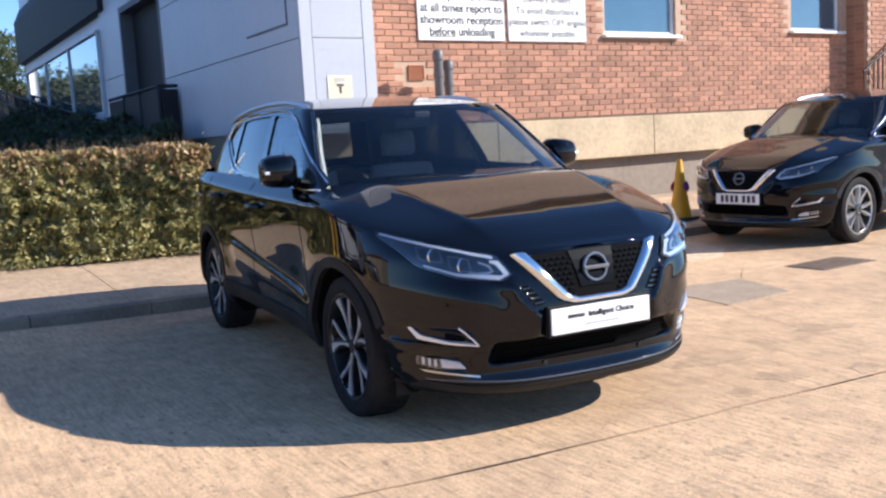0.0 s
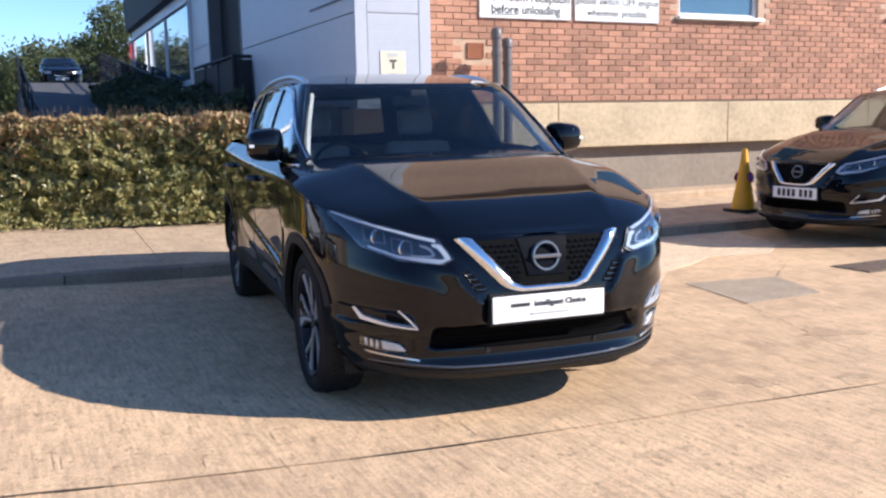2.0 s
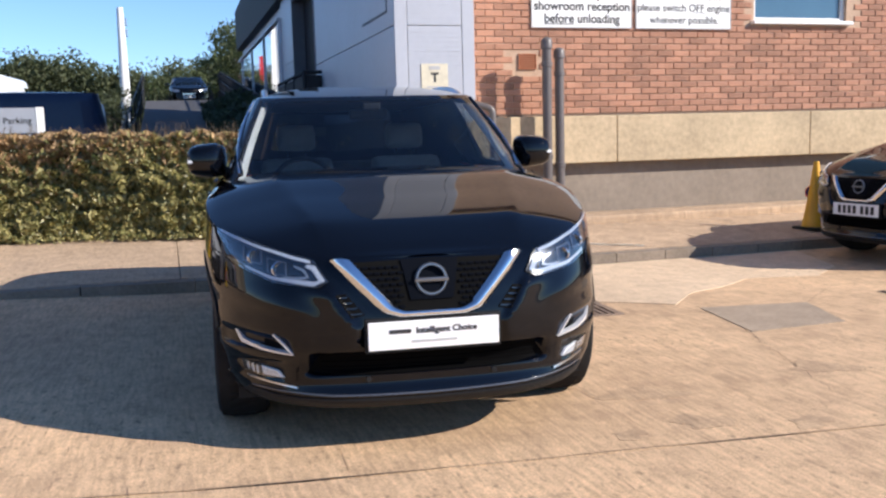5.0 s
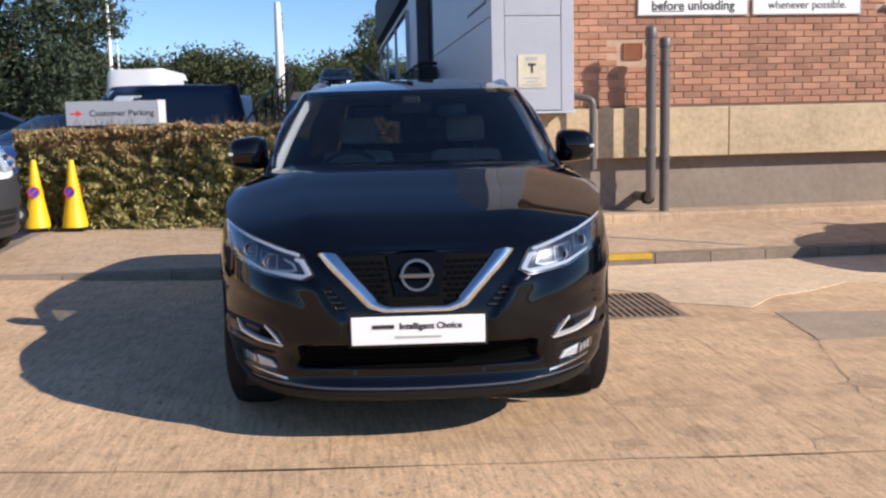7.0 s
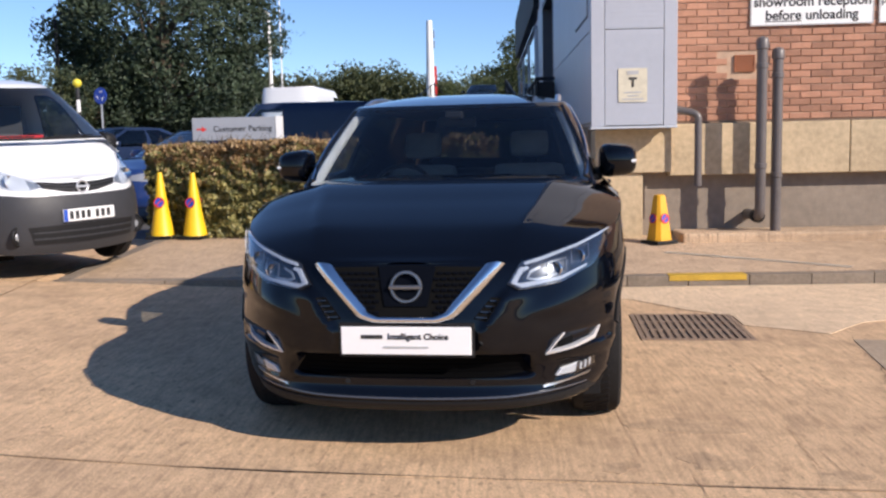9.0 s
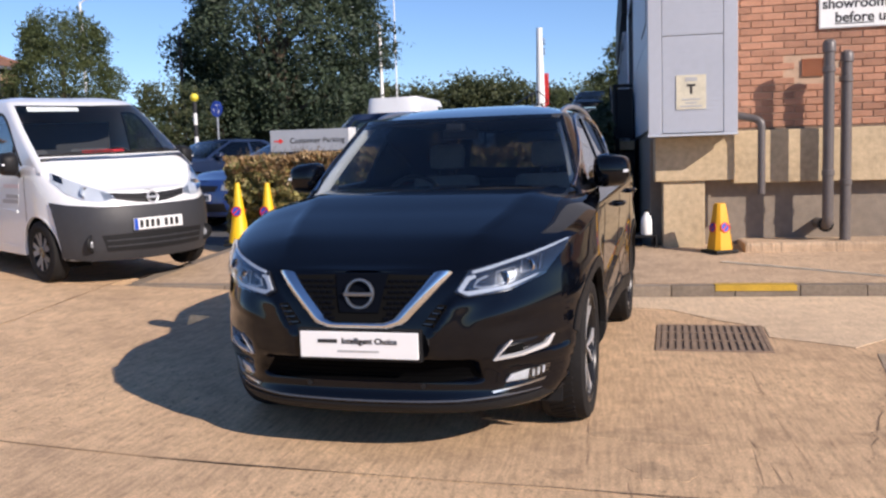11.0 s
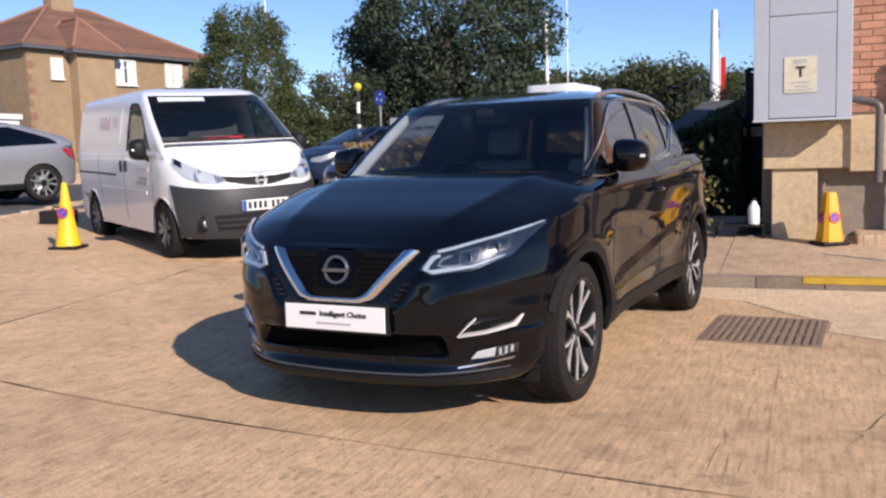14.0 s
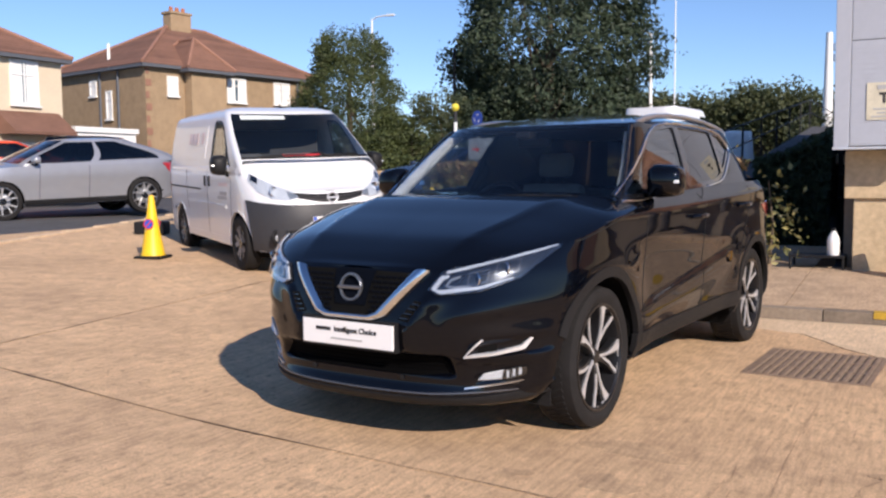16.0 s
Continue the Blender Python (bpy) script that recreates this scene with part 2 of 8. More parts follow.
def boxm(*a, **k):
    return box(bmesh.new(), *a, **k)


def tube(bm, pts, r, seg=10, close=False):
    """A round bar along a run of points; r may be a list."""
    pts = [Vector(p) for p in pts]
    rings = []
    up = None
    for i, p in enumerate(pts):
        d = (pts[min(i + 1, len(pts) - 1)] - pts[max(i - 1, 0)]).normalized()
        if up is None:
            up = Vector((0, 0, 1)) if abs(d.z) < 0.9 else Vector((1, 0, 0))
        a = d.cross(up).normalized()
        b = a.cross(d).normalized()
        up = b
        rr = r[i] if isinstance(r, (list, tuple)) else r
        rings.append([bm.verts.new(p + (a * math.cos(q) + b * math.sin(q)) * rr) for q in (2 * math.pi * k / seg for k in range(seg))])
    for r0, r1 in zip(rings, rings[1:]):
        for k in range(seg):
            bm.faces.new((r0[k], r0[(k + 1) % seg], r1[(k + 1) % seg], r1[k]))
    bm.faces.new(rings[0][::-1]), bm.faces.new(rings[-1])
    return bm


def arc_path(*pts, bend=0.06, n=5):
    """Straight runs with rounded corners."""
    pts = [Vector(p) for p in pts]
    out = [pts[0]]
    for a, b, c in zip(pts, pts[1:], pts[2:]):
        d0, d1 = (a - b).normalized(), (c - b).normalized()
        p0, p1 = b + d0 * bend, b + d1 * bend
        for k in range(n + 1):
            t = k / n
            out.append(p0 * (1 - t) ** 2 + b * 2 * t * (1 - t) + p1 * t * t)
    return out + [pts[-1]]


def lathe(bm, prof, seg=32, m=None, close=False):
    """Turns a profile of (radius, z) round the z axis."""
    rings = []
    for r, z in prof:
        if r < 1e-6:
            rings.append([bm.verts.new((m @ Vector((0, 0, z))) if m else (0, 0, z))])
        else:
            ring = []
            for k in range(seg):
                q = 2 * math.pi * k / seg
                p = Vector((r * math.cos(q), r * math.sin(q), z))
                ring.append(bm.verts.new(m @ p if m else p))
            rings.append(ring)
    pairs = list(zip(rings, rings[1:])) + ([(rings[-1], rings[0])] if close else [])
    for a, b in pairs:
        for k in range(seg):
            k2 = (k + 1) % seg
            if len(a) == 1 and len(b) == 1:
                continue
            if len(a) == 1:
                bm.faces.new((a[0], b[k], b[k2]))
            elif len(b) == 1:
                bm.faces.new((a[k], b[0], a[k2]))
            else:
                bm.faces.new((a[k], b[k], b[k2], a[k2]))
    return bm


def prism(bm, outline, y0, y1, axis="y"):
    """A flat outline of (x, z) points drawn out from y0 to y1."""
    def put(p, y):
        return {"y": (p[0], y, p[1]), "z": (p[0], p[1], y), "x": (y, p[0], p[1])}[axis]
    a = [bm.verts.new(put(p, y0)) for p in outline]
    b = [bm.verts.new(put(p, y1)) for p in outline]
    bm.faces.new(a), bm.faces.new(b[::-1])
    for k in range(len(a)):
        k2 = (k + 1) % len(a)
        bm.faces.new((a[k], a[k2], b[k2], b[k]))
    return bm


def grid(bm, rows, close_u=False):
    """Faces between rows of points."""
    vs = [[bm.verts.new(p) for p in row] for row in rows]
    for a, b in zip(vs, vs[1:]):
        n = len(a)
        for k in range(n if close_u else n - 1):
            k2 = (k + 1) % n
            bm.faces.new((a[k], a[k2], b[k2], b[k]))
    return vs


def lettering(text, size, material, parent, m, name="lettering", label="", align="CENTER", bold=0.0, squeeze=1.0):
    """Raised words in the built-in font, one mesh a word."""
    words = text.split(" ")
    if len(words) > 1:
        def span(s):
            c = bpy.data.curves.new(name, "FONT")
            c.body, c.size, c.offset = s, size, bold
            o = bpy.data.objects.new(name, c)
            scene.collection.objects.link(o)
            me = bpy.data.meshes.new_from_object(o.evaluated_get(bpy.context.evaluated_depsgraph_get()))
            bpy.data.objects.remove(o)
            x = [v.co.x for v in me.vertices]
            return min(x), max(x)
        x0, x1 = span(text)
        shift = {"CENTER": -(x0 + x1) / 2, "LEFT": 0, "RIGHT": -x1}[align]
        for k, w in enumerate(words):
            right = span(" ".join(words[:k + 1]))[1]
            lettering(w, size, material, parent, m @ Matrix.Translation(((right - span(w)[1] + shift) * squeeze, 0, 0)), name, label, "LEFT", bold, squeeze)
        return None
    cu = bpy.data.curves.new(name, "FONT")
    cu.body, cu.size, cu.align_x, cu.align_y, cu.extrude, cu.offset = text, size, align, "CENTER", 0.0015, bold
    tmp = bpy.data.objects.new(name, cu)
    scene.collection.objects.link(tmp)
    me = bpy.data.meshes.new_from_object(tmp.evaluated_get(bpy.context.evaluated_depsgraph_get()))
    bpy.data.objects.remove(tmp)
    me.materials.clear()
    me.materials.append(material)
    ob = new(name, me)
    ob.parent = parent
    ob.matrix_basis = m @ Matrix.Diagonal((squeeze, 1, 1, 1))
    return tagged(ob, label=label)


def spline(pts):
    """A smooth curve through (x, y) pairs, without overshoot."""
    xs, ys = np.array(pts, float).T
    h, d = np.diff(xs), np.diff(ys) / np.diff(xs)
    s = np.zeros(len(xs))
    for i in range(1, len(xs) - 1):
        if d[i - 1] * d[i] > 0:
            s[i] = 2 * d[i - 1] * d[i] / (d[i - 1] + d[i])
    s[0], s[-1] = d[0], d[-1]

    def f(x):
        x = min(max(x, xs[0]), xs[-1])
        i = min(int(np.searchsorted(xs, x, "right")) - 1, len(h) - 1)
        t = (x - xs[i]) / h[i]
        return float((1 + 2 * t) * (1 - t) ** 2 * ys[i] + t * (1 - t) ** 2 * h[i] * s[i] + t * t * (3 - 2 * t) * ys[i + 1] + t * t * (t - 1) * h[i] * s[i + 1])
    return f

# ---------- ground ----------
def steps(*spans):
    out = []
    for a, b, s in spans:
        n = max(1, round((b - a) / s))
        out += [a + (b - a) * k / n for k in range(n)]
    return out + [spans[-1][1]]


def sheet(us, vs, lift, inside=None):
    bm = bmesh.new()
    grid(bm, [[(u, v, height(u, v) + lift) for u in us] for v in vs])
    return bm


us = steps((-1500, -200, 260), (-200, -60, 28), (-60, -14, 4), (-14, 8, 0.6), (8, 30, 3), (30, 200, 28), (200, 1500, 260))
vs = steps((-1500, -200, 260), (-200, -30, 28), (-30, -8, 3), (-8, 12, 0.6), (12, 60, 4), (60, 200, 20), (200, 1500, 260))
ground = part("ground", sheet(us, vs, -0.045), M_TARMAC)
ground.matrix_basis = SITE
tagged(ground, "worn dark grey asphalt of road and car park", "ground", kind="structure")


def clipped_slab(corners, lift=0.0, thick=0.06, cell=0.55, gap=0.006):
    """A slab with the given corners (world x, y), its top bent to the lie of the land, with a small chamfer."""
    bm = bmesh.new()
    c = [Vector((*p, 0)) for p in corners]
    n1 = max(1, round(max((c[1] - c[0]).length, (c[2] - c[3]).length) / cell))
    n2 = max(1, round(max((c[3] - c[0]).length, (c[2] - c[1]).length) / cell))
    mid = sum(c, Vector()) / 4
    c = [p + Vector((math.copysign(gap, mid.x - p.x), math.copysign(gap, mid.y - p.y), 0)) for p in c]
    inv = SITE.inverted()
    def put(s, t, dz, inset=0.0):
        s, t = inset + s * (1 - 2 * inset), inset + t * (1 - 2 * inset)
        p = (c[0] * (1 - s) + c[1] * s) * (1 - t) + (c[3] * (1 - s) + c[2] * s) * t
        q = inv @ p
        return (p.x, p.y, height(q.x, q.y) + lift + dz)
    e = 0.003 / max(1.0, (c[1] - c[0]).length)
    vs = grid(bm, [[put(i / n1, j / n2, 0, e) for i in range(n1 + 1)] for j in range(n2 + 1)])
    loop = vs[0] + [r[-1] for r in vs[1:]] + vs[-1][-2::-1] + [r[0] for r in vs[-2:0:-1]]
    st = [(i / n1, 0) for i in range(n1 + 1)] + [(1, j / n2) for j in range(1, n2 + 1)] + [(i / n1, 1) for i in range(n1 - 1, -1, -1)] + [(0, j / n2) for j in range(n2 - 1, 0, -1)]
    l1 = [bm.verts.new(put(s, t, -0.003)) for s, t in st]
    l2 = [bm.verts.new(put(s, t, -thick)) for s, t in st]
    for a, b in ((loop, l1), (l1, l2)):
        for k in range(len(a)):
            k2 = (k + 1) % len(a)
            bm.faces.new((a[k], a[k2], b[k2], b[k]))
    return bm


def kerb_y(x, v=4.47):
    """World y of the line v = const of the yard's axes, at world x."""
    return (v + x * math.sin(ANG)) / math.cos(ANG)


yard = new("yard")
tagged(yard, "sunlit brushed concrete yard in cast bays", "yard", kind="structure")
xs = [-9.2, -3.1, 5.6, 10.4, 15.5]
ys = [-14, -9.4, -4.7, -0.15]
for i in range(len(xs) - 1):
    for j in range(len(ys) - 1):
        part("concrete_bay", clipped_slab([(xs[i], ys[j]), (xs[i + 1], ys[j]), (xs[i + 1], ys[j + 1]), (xs[i], ys[j + 1])]), M_YARD, yard)
    lean = -0.35 if i == 0 else 0
    x0t, x1t = xs[i] + (-0.7 if i == 0 else -1.1 if i == 1 else 0), xs[i + 1] + (-1.1 if i == 0 else 0)
    part("concrete_bay", clipped_slab([(xs[i], -0.15), (xs[i + 1], -0.15), (x1t, kerb_y(x1t)), (x0t, kerb_y(x0t))]), M_YARD, yard)
# the bay on which the van stands runs on to the back
part("concrete_bay", clipped_slab([(-9.9, kerb_y(-9.9)), (-4.2, kerb_y(-4.2)), (-4.3, 7.6), (-10.9, 9.0)]), M_YARD, yard)
part("concrete_bay", clipped_slab([(-9.2, -14), (-9.9, 4.0), (-13, 3.5), (-13, -14)][::-1]), M_YARD, yard)

def blotch(cx, cy, rx, ry, seed, lift, n=26, rough=0.25):
    """A thin uneven layer of other material, on the yard."""
    rnd = random.Random(seed)
    ph = [rnd.uniform(0, 6.3) for _ in range(4)]
    bm = bmesh.new()
    ring, ring2 = [], []
    for k in range(n):
        q = 2 * math.pi * k / n
        f = 1 + rough * (0.5 * math.sin(2 * q + ph[0]) + 0.35 * math.sin(3 * q + ph[1]) + 0.3 * math.sin(5 * q + ph[2]) + 0.2 * math.sin(9 * q + ph[3]))
        p = Vector((cx + rx * f * math.cos(q), cy + ry * f * math.sin(q)))
        ring.append(bm.verts.new((p.x, p.y, height(p.x, p.y) + lift)))
        ring2.append(bm.verts.new((p.x * 1.0 + (cx - p.x) * -0.02, p.y + (cy - p.y) * -0.02, height(p.x, p.y) - 0.01)))
    bm.faces.new(ring)
    for k in range(n):
        bm.faces.new((ring[k], ring[(k + 1) % n], ring2[(k + 1) % n], ring2[k]))
    return bm

# repairs in the yard: a dark rectangular patch, a pale strip along the kerb
bm = bmesh.new()
prism(bm, [(2.62, 2.2), (3.42, 2.06), (3.2, 1.42), (2.48, 1.4)], -0.02, 0.004, "z")
p = part("asphalt_patch", bm, M_PATCH)
p.matrix_basis = SITE
tagged(p, "dark rectangular asphalt repair in the concrete", "patch", kind="structure")
bm = bmesh.new()
edge = [(0.75, 4.46), (0.9, 4.0), (1.2, 3.90), (1.5, 3.80), (1.8, 3.34), (2.1, 3.04), (2.08, 2.70), (2.28, 2.57), (2.54, 2.38), (2.9, 2.75), (3.3, 2.9), (3.7, 3.15), (4.3, 3.0), (4.8, 3.4), (5.0, 3.9), (5.2, 4.46)]
prism(bm, edge[::-1], -0.02, 0.004, "z")
p = part("repair_strip", bm, M_PALE)
p.matrix_basis = SITE
tagged(p, "pale patched concrete along the kerb", "patch", kind="structure")

for k, (u, v, r, q) in enumerate(((1.21, -.01, .13, .09), (.83, -.05, .07, .06), (1.63, -.18, .09, .08), (1.17, .46, .22, .10), (2.3, .55, .16, .12), (1.9, -.75, .11, .09), (.2, -.55, .10, .06), (2.9, -.4, .2, .12))):
    p = part("stain", blotch(u, v, r, q, 30 + k, .0015, 30, .5), M_STAIN)
    p.matrix_basis = SITE
    tagged(p, "dull grey-brown stain on the concrete", "stain", kind="structure")

def crack(pts, seed, w=0.007, stray=0.02):
    """A wandering crack, as a thin dark groove filling."""
    rnd = random.Random(seed)
    bm = bmesh.new()
    run = []
    for a, b in zip(pts, pts[1:]):
        for k in range(6):
            t = k / 6
            run.append((a[0] + (b[0] - a[0]) * t + rnd.uniform(-stray, stray), a[1] + (b[1] - a[1]) * t + rnd.uniform(-stray, stray)))
    run.append(pts[-1])
    rows = []
    for i, (x, y) in enumerate(run):
        d = Vector(run[min(i + 1, len(run) - 1)]) - Vector(run[max(i - 1, 0)])
        n = Vector((-d.y, d.x)).normalized() * w * rnd.uniform(0.3, 1) * 0.5
        rows.append([(x + n.x, y + n.y, height(x, y) + 0.004), (x - n.x, y - n.y, height(x, y) + 0.004)])
    grid(bm, rows)
    bmesh.ops.solidify(bm, geom=bm.faces[:], thickness=0.004)
    return bm

for k, run in enumerate(([(1.0, 3.95), (1.5, 3.82), (1.8, 3.34), (2.1, 3.04), (2.07, 2.66)], [(2.07, 2.66), (2.26, 2.57), (2.54, 2.36), (2.55, 2.01), (2.49, 1.5), (2.31, .98), (2.16, .56), (2.03, .18)], [(3.42, 2.06), (4.1, 2.6), (5.2, 2.2)], [(5.0, 0.9), (6.2, 0.4), (8, 0.5)])):
    c = part("crack", crack(run, k, .0046), M_GROUT)
    c.matrix_basis = SITE
    tagged(c, "dark crack wandering through the concrete", "crack", kind="structure")

# grooves left by the broom, all along one way
rnd = random.Random(17)
strokes = [(.92, .38, .12), (.90, .12, .30), (1.70, .86, .24), (1.48, .01, .16), (1.65, .13, .24), (.92, .63, .16), (1.14, .13, .26), (1.45, 1.41, .16), (1.81, 1.77, .7), (1.79, 1.05, 1.15), (.93, .97, .6), (1.61, .31, .45)]
strokes += [(rnd.uniform(-3.2, 5.5), rnd.uniform(-3.2, 3.9), rnd.uniform(.05, .26)) for _ in range(420)]
bm = bmesh.new()
for u, v, n in strokes:
    w, lean = rnd.uniform(.0009, .0024), rnd.uniform(-.05, .05)
    rows = []
    for k in range(5):
        t = k / 4
        uu, vv = u + lean * n * t + rnd.uniform(-.003, .003), v - n * t
        f = w * (.25 + 3 * t * (1 - t))
        rows.append([(uu - f, vv, height(uu, vv) + .0022), (uu + f, vv, height(uu, vv) + .0022)])
    grid(bm, rows)
p = part("broom_grooves", bm, M_SCORE)
p.matrix_basis = SITE
tagged(p, "thin dark grooves scored along the brushed concrete", "grooves", kind="stuff")

inv_site = SITE.inverted()
for k, run in enumerate(([(-9.2 + 2.06 * j, -.15) for j in range(13)], [(-3.1 - 1.1 * j / 5, -.15 + 4.25 * j / 5) for j in range(6)], [(-4.2, 4.1), (-4.55, 5.4), (-4.7, 6.5)], [(-3.1, -4.7 + 1.5 * j) for j in range(4)], [(5.6, -4.7 + 2.2 * j) for j in range(5)])):
    run = [tuple((inv_site @ Vector((x, y, 0))).xy) for x, y in run]
    c = part("joint_seal", crack(run, 60 + k, .011 if k == 0 else .010, .010), M_GROUT)
    c.matrix_basis = SITE
    tagged(c, "dark sealed joint between concrete bays", "joint", kind="structure")

# ---------- raised pavement, kerbs ----------
def apron_piece(u0, u1, v0, v1, name, mat, parent, dz=0.0, bev=0.012, deep=0.22):
    bm = bmesh.new()
    n = max(1, round((u1 - u0) / 0.7))
    k = max(1, round((v1 - v0) / 0.9))
    top = grid(bm, [[(u0 + (u1 - u0) * i / n, v0 + (v1 - v0) * j / k, pav(u0 + (u1 - u0) * i / n, v0 + (v1 - v0) * j / k) + dz) for i in range(n + 1)] for j in range(k + 1)])
    loop = top[0] + [r[-1] for r in top[1:]] + top[-1][-2::-1] + [r[0] for r in top[-2:0:-1]]
    low = [bm.verts.new((v.co.x, v.co.y, v.co.z - deep)) for v in loop]
    for a in range(len(loop)):
        b = (a + 1) % len(loop)
        bm.faces.new((loop[a], loop[b], low[b], low[a]))
    if bev:
        es = [e for e in bm.edges if e.verts[0] in loop and e.verts[1] in loop and abs(e.calc_face_angle(0)) > 0.5]
        bmesh.ops.bevel(bm, geom=es, offset=bev, segments=2, affect="EDGES")
    return part(name, bm, mat, parent)

pavement = thing("pavement", SITE, "raised concrete pavement in front of the building and hedge", "pavement", kind="structure")
for u0, u1, v0, v1 in ((-3.5, -0.9, 4.62, 9.3), (-0.9, 1.25, 4.62, 9.3), (1.25, 4.4, 4.62, 6.75), (4.4, 8.0, 4.62, 6.75), (8.0, 13, 4.62, 6.75)):
    apron_piece(u0 + .004, u1 - .004, v0 + .004, v1, "paving_bay", M_APRON, pavement, bev=0.005)
kerb = thing("kerb", SITE, "worn concrete kerb stones, one length painted yellow", "kerb", kind="structure")
u = -3.5
while u < 12.5:
    apron_piece(u + .004, u + 0.9 if u < 0.9 else u + 0.53, 4.47, 4.61, "kerb_stone", M_KERB, kerb, dz=-0.003, bev=0.02)
    u += 0.905 if u < 0.9 else 0.535
apron_piece(1.93, 2.60, 4.464, 4.6, "yellow_paint", M_YELLOW, kerb, dz=0.002, bev=0.02, deep=0.05)
for k in range(5):
    apron_piece(-3.64, -3.5, 4.62 + k * 0.9, 5.51 + k * 0.9, "kerb_stone", M_KERB, kerb, dz=-0.003, bev=0.02)
bm = bmesh.new()
grid(bm, [[(2.1 + 1.5 * t + d * .05, 5.62 - .9 * t + d * .055, pav(2.1 + 1.5 * t, 5.62 - .9 * t + d * .055) + .005) for d in (0, 1)] for t in (k / 12 for k in range(13))])
bmesh.ops.solidify(bm, geom=bm.faces[:], thickness=.003)
line = part("painted_line", bm, M_WHITE_LINE)
line.matrix_basis = SITE
tagged(line, "faint worn white line painted on the pavement", "marking", kind="structure")

# drain grating
drain = thing("drain_grate", at(1.70, 2.68, 0, -4.0) @ Matrix.Diagonal((.90, 1.14, 1, 1)), "rusty slotted iron drain grating set flush in the concrete", "drain")
part("frame", box(box(box(box(bmesh.new(), -.40, .40, .36, .39, -.03, .007), -.40, .40, -.39, -.36, -.03, .007), -.40, -.37, -.36, .36, -.03, .007), .37, .40, -.36, .36, -.03, .007), M_IRON, drain)
part("pit", boxm(-.37, .37, -.36, .36, -.05, -.0405), M_DARK, drain)
part("pit_cover", boxm(-.37, .37, -.36, .36, -.04, .003), M_SILT, drain)
for k in range(14):
    part("bar", boxm(-.363 + k * .0535, -.335 + k * .0535, -.36, .36, .0032, .012, bevel=.003), M_IRON, drain)
for k in (-1, 1):
    part("cross_bar", boxm(-.37, .37, k * .12 - .012, k * .12 + .012, .0035, .0105), M_IRON, drain)
drain2 = thing("drain_grate", at(4.55, 2.0, 0, 0), "shallow weathered drain grating in the concrete", "drain")
part("frame", boxm(-.38, .38, -.2, .2, -.03, .004), M_SILT, drain2)
for k in range(12):
    part("bar", boxm(-.36 + k * .06, -.325 + k * .06, -.18, .18, .0042, .012, bevel=.003), M_IRON, drain2)

# ---------- brick building ----------
WV = 6.70       # face of the brickwork
wall_brick = thing("wall_brick", SITE, "sunlit red-brown brick wall above a concrete ledge", "wall", kind="structure")
ROWH, BL, BH = 0.0755, 0.215, 0.065
Z0 = 1.495
UL, UR, ZT = 2.33, 11.92, 6.2
holes = [(6.30, 7.72, 2.62, 4.0), (10.40, 11.72, 2.74, 4.1), (3.07, 3.30, 2.02, 2.21)]
bmw = bmesh.new()
box(bmw, UL, 6.30, WV + .012, WV + .35, Z0, ZT), box(bmw, 7.72, 10.40, WV + .012, WV + .35, Z0, ZT), box(bmw, 11.72, UR, WV + .012, WV + .35, Z0, ZT)
for a, b, c, d in holes[:2]:
    box(bmw, a, b, WV + .012, WV + .35, Z0, c), box(bmw, a, b, WV + .012, WV + .35, d, ZT)
part("mortar_backing", bmw, M_MORTAR, wall_brick)
ledge = thing("concrete_ledge", SITE, "cast concrete ledge beam below the brickwork", "ledge", kind="structure")
for a, b in ((2.36, 4.30), (4.31, 7.1), (7.11, 9.9), (9.91, 11.91)):
    part("beam", boxm(a, b, WV - .10, WV + .34, .905, 1.468, bevel=.012), M_LEDGE, ledge)
part("damp_course", boxm(UL, 11.91, WV - .012, WV + .3, 1.470, 1.493), M_GROUT, ledge)
part("plinth", boxm(2.36, 11.91, WV + .06, WV + .34, -.1, .904), M_PLINTH, ledge)
part("footing_step", boxm(2.42, 11.91, WV - .52, WV + .055, -.05, .30, bevel=.03), M_APRON, ledge)
vent = thing("air_brick", at(3.185, WV, 2.115), "small terracotta louvred air brick in the wall", "vent")
part("frame", box(box(box(box(bmesh.new(), -.11, .11, -.012, .05, -.09, -.08), -.11, .11, -.012, .05, .08, .09), -.11, -.10, -.012, .05, -.08, .08), .10, .11, -.012, .05, -.08, .08), M_TERRA, vent)
part("backing", boxm(-.10, .10, .02, .05, -.08, .08), M_DARK, vent)
for k in range(7):
    part("slat", boxm(-.10, .10, -.006, .02, -.073 + k * .023, -.060 + k * .023), M_TERRA, vent)

def window(name, u0, u1, z0, z1):
    w = thing(name, at((u0 + u1) / 2, WV, 0), "white-framed window with sky-reflecting glass and a white sill", "window", kind="structure")
    h = (u1 - u0) / 2
    fr = bmesh.new()
    box(fr, -h, -h + .05, .06, .13, z0, z1), box(fr, h - .05, h, .06, .13, z0, z1)
    box(fr, -h + .05, h - .05, .06, .13, z0, z0 + .05), box(fr, -h + .05, h - .05, .06, .13, z1 - .05, z1)
    part("window_frame", fr, M_WHITE, w)
    part("window_sill", boxm(-h - .05, h + .05, -.075, .06, z0 - .045, z0 - .002, bevel=.008), M_WHITE, w)
    part("pane", boxm(-h + .05, h - .05, .09, .10, z0 + .05, z1 - .05), M_WGLASS, w)
    return w
window("window_1", 6.30, 7.72, 2.62, 4.0)
window("window_2", 10.40, 11.72, 2.74, 4.1)

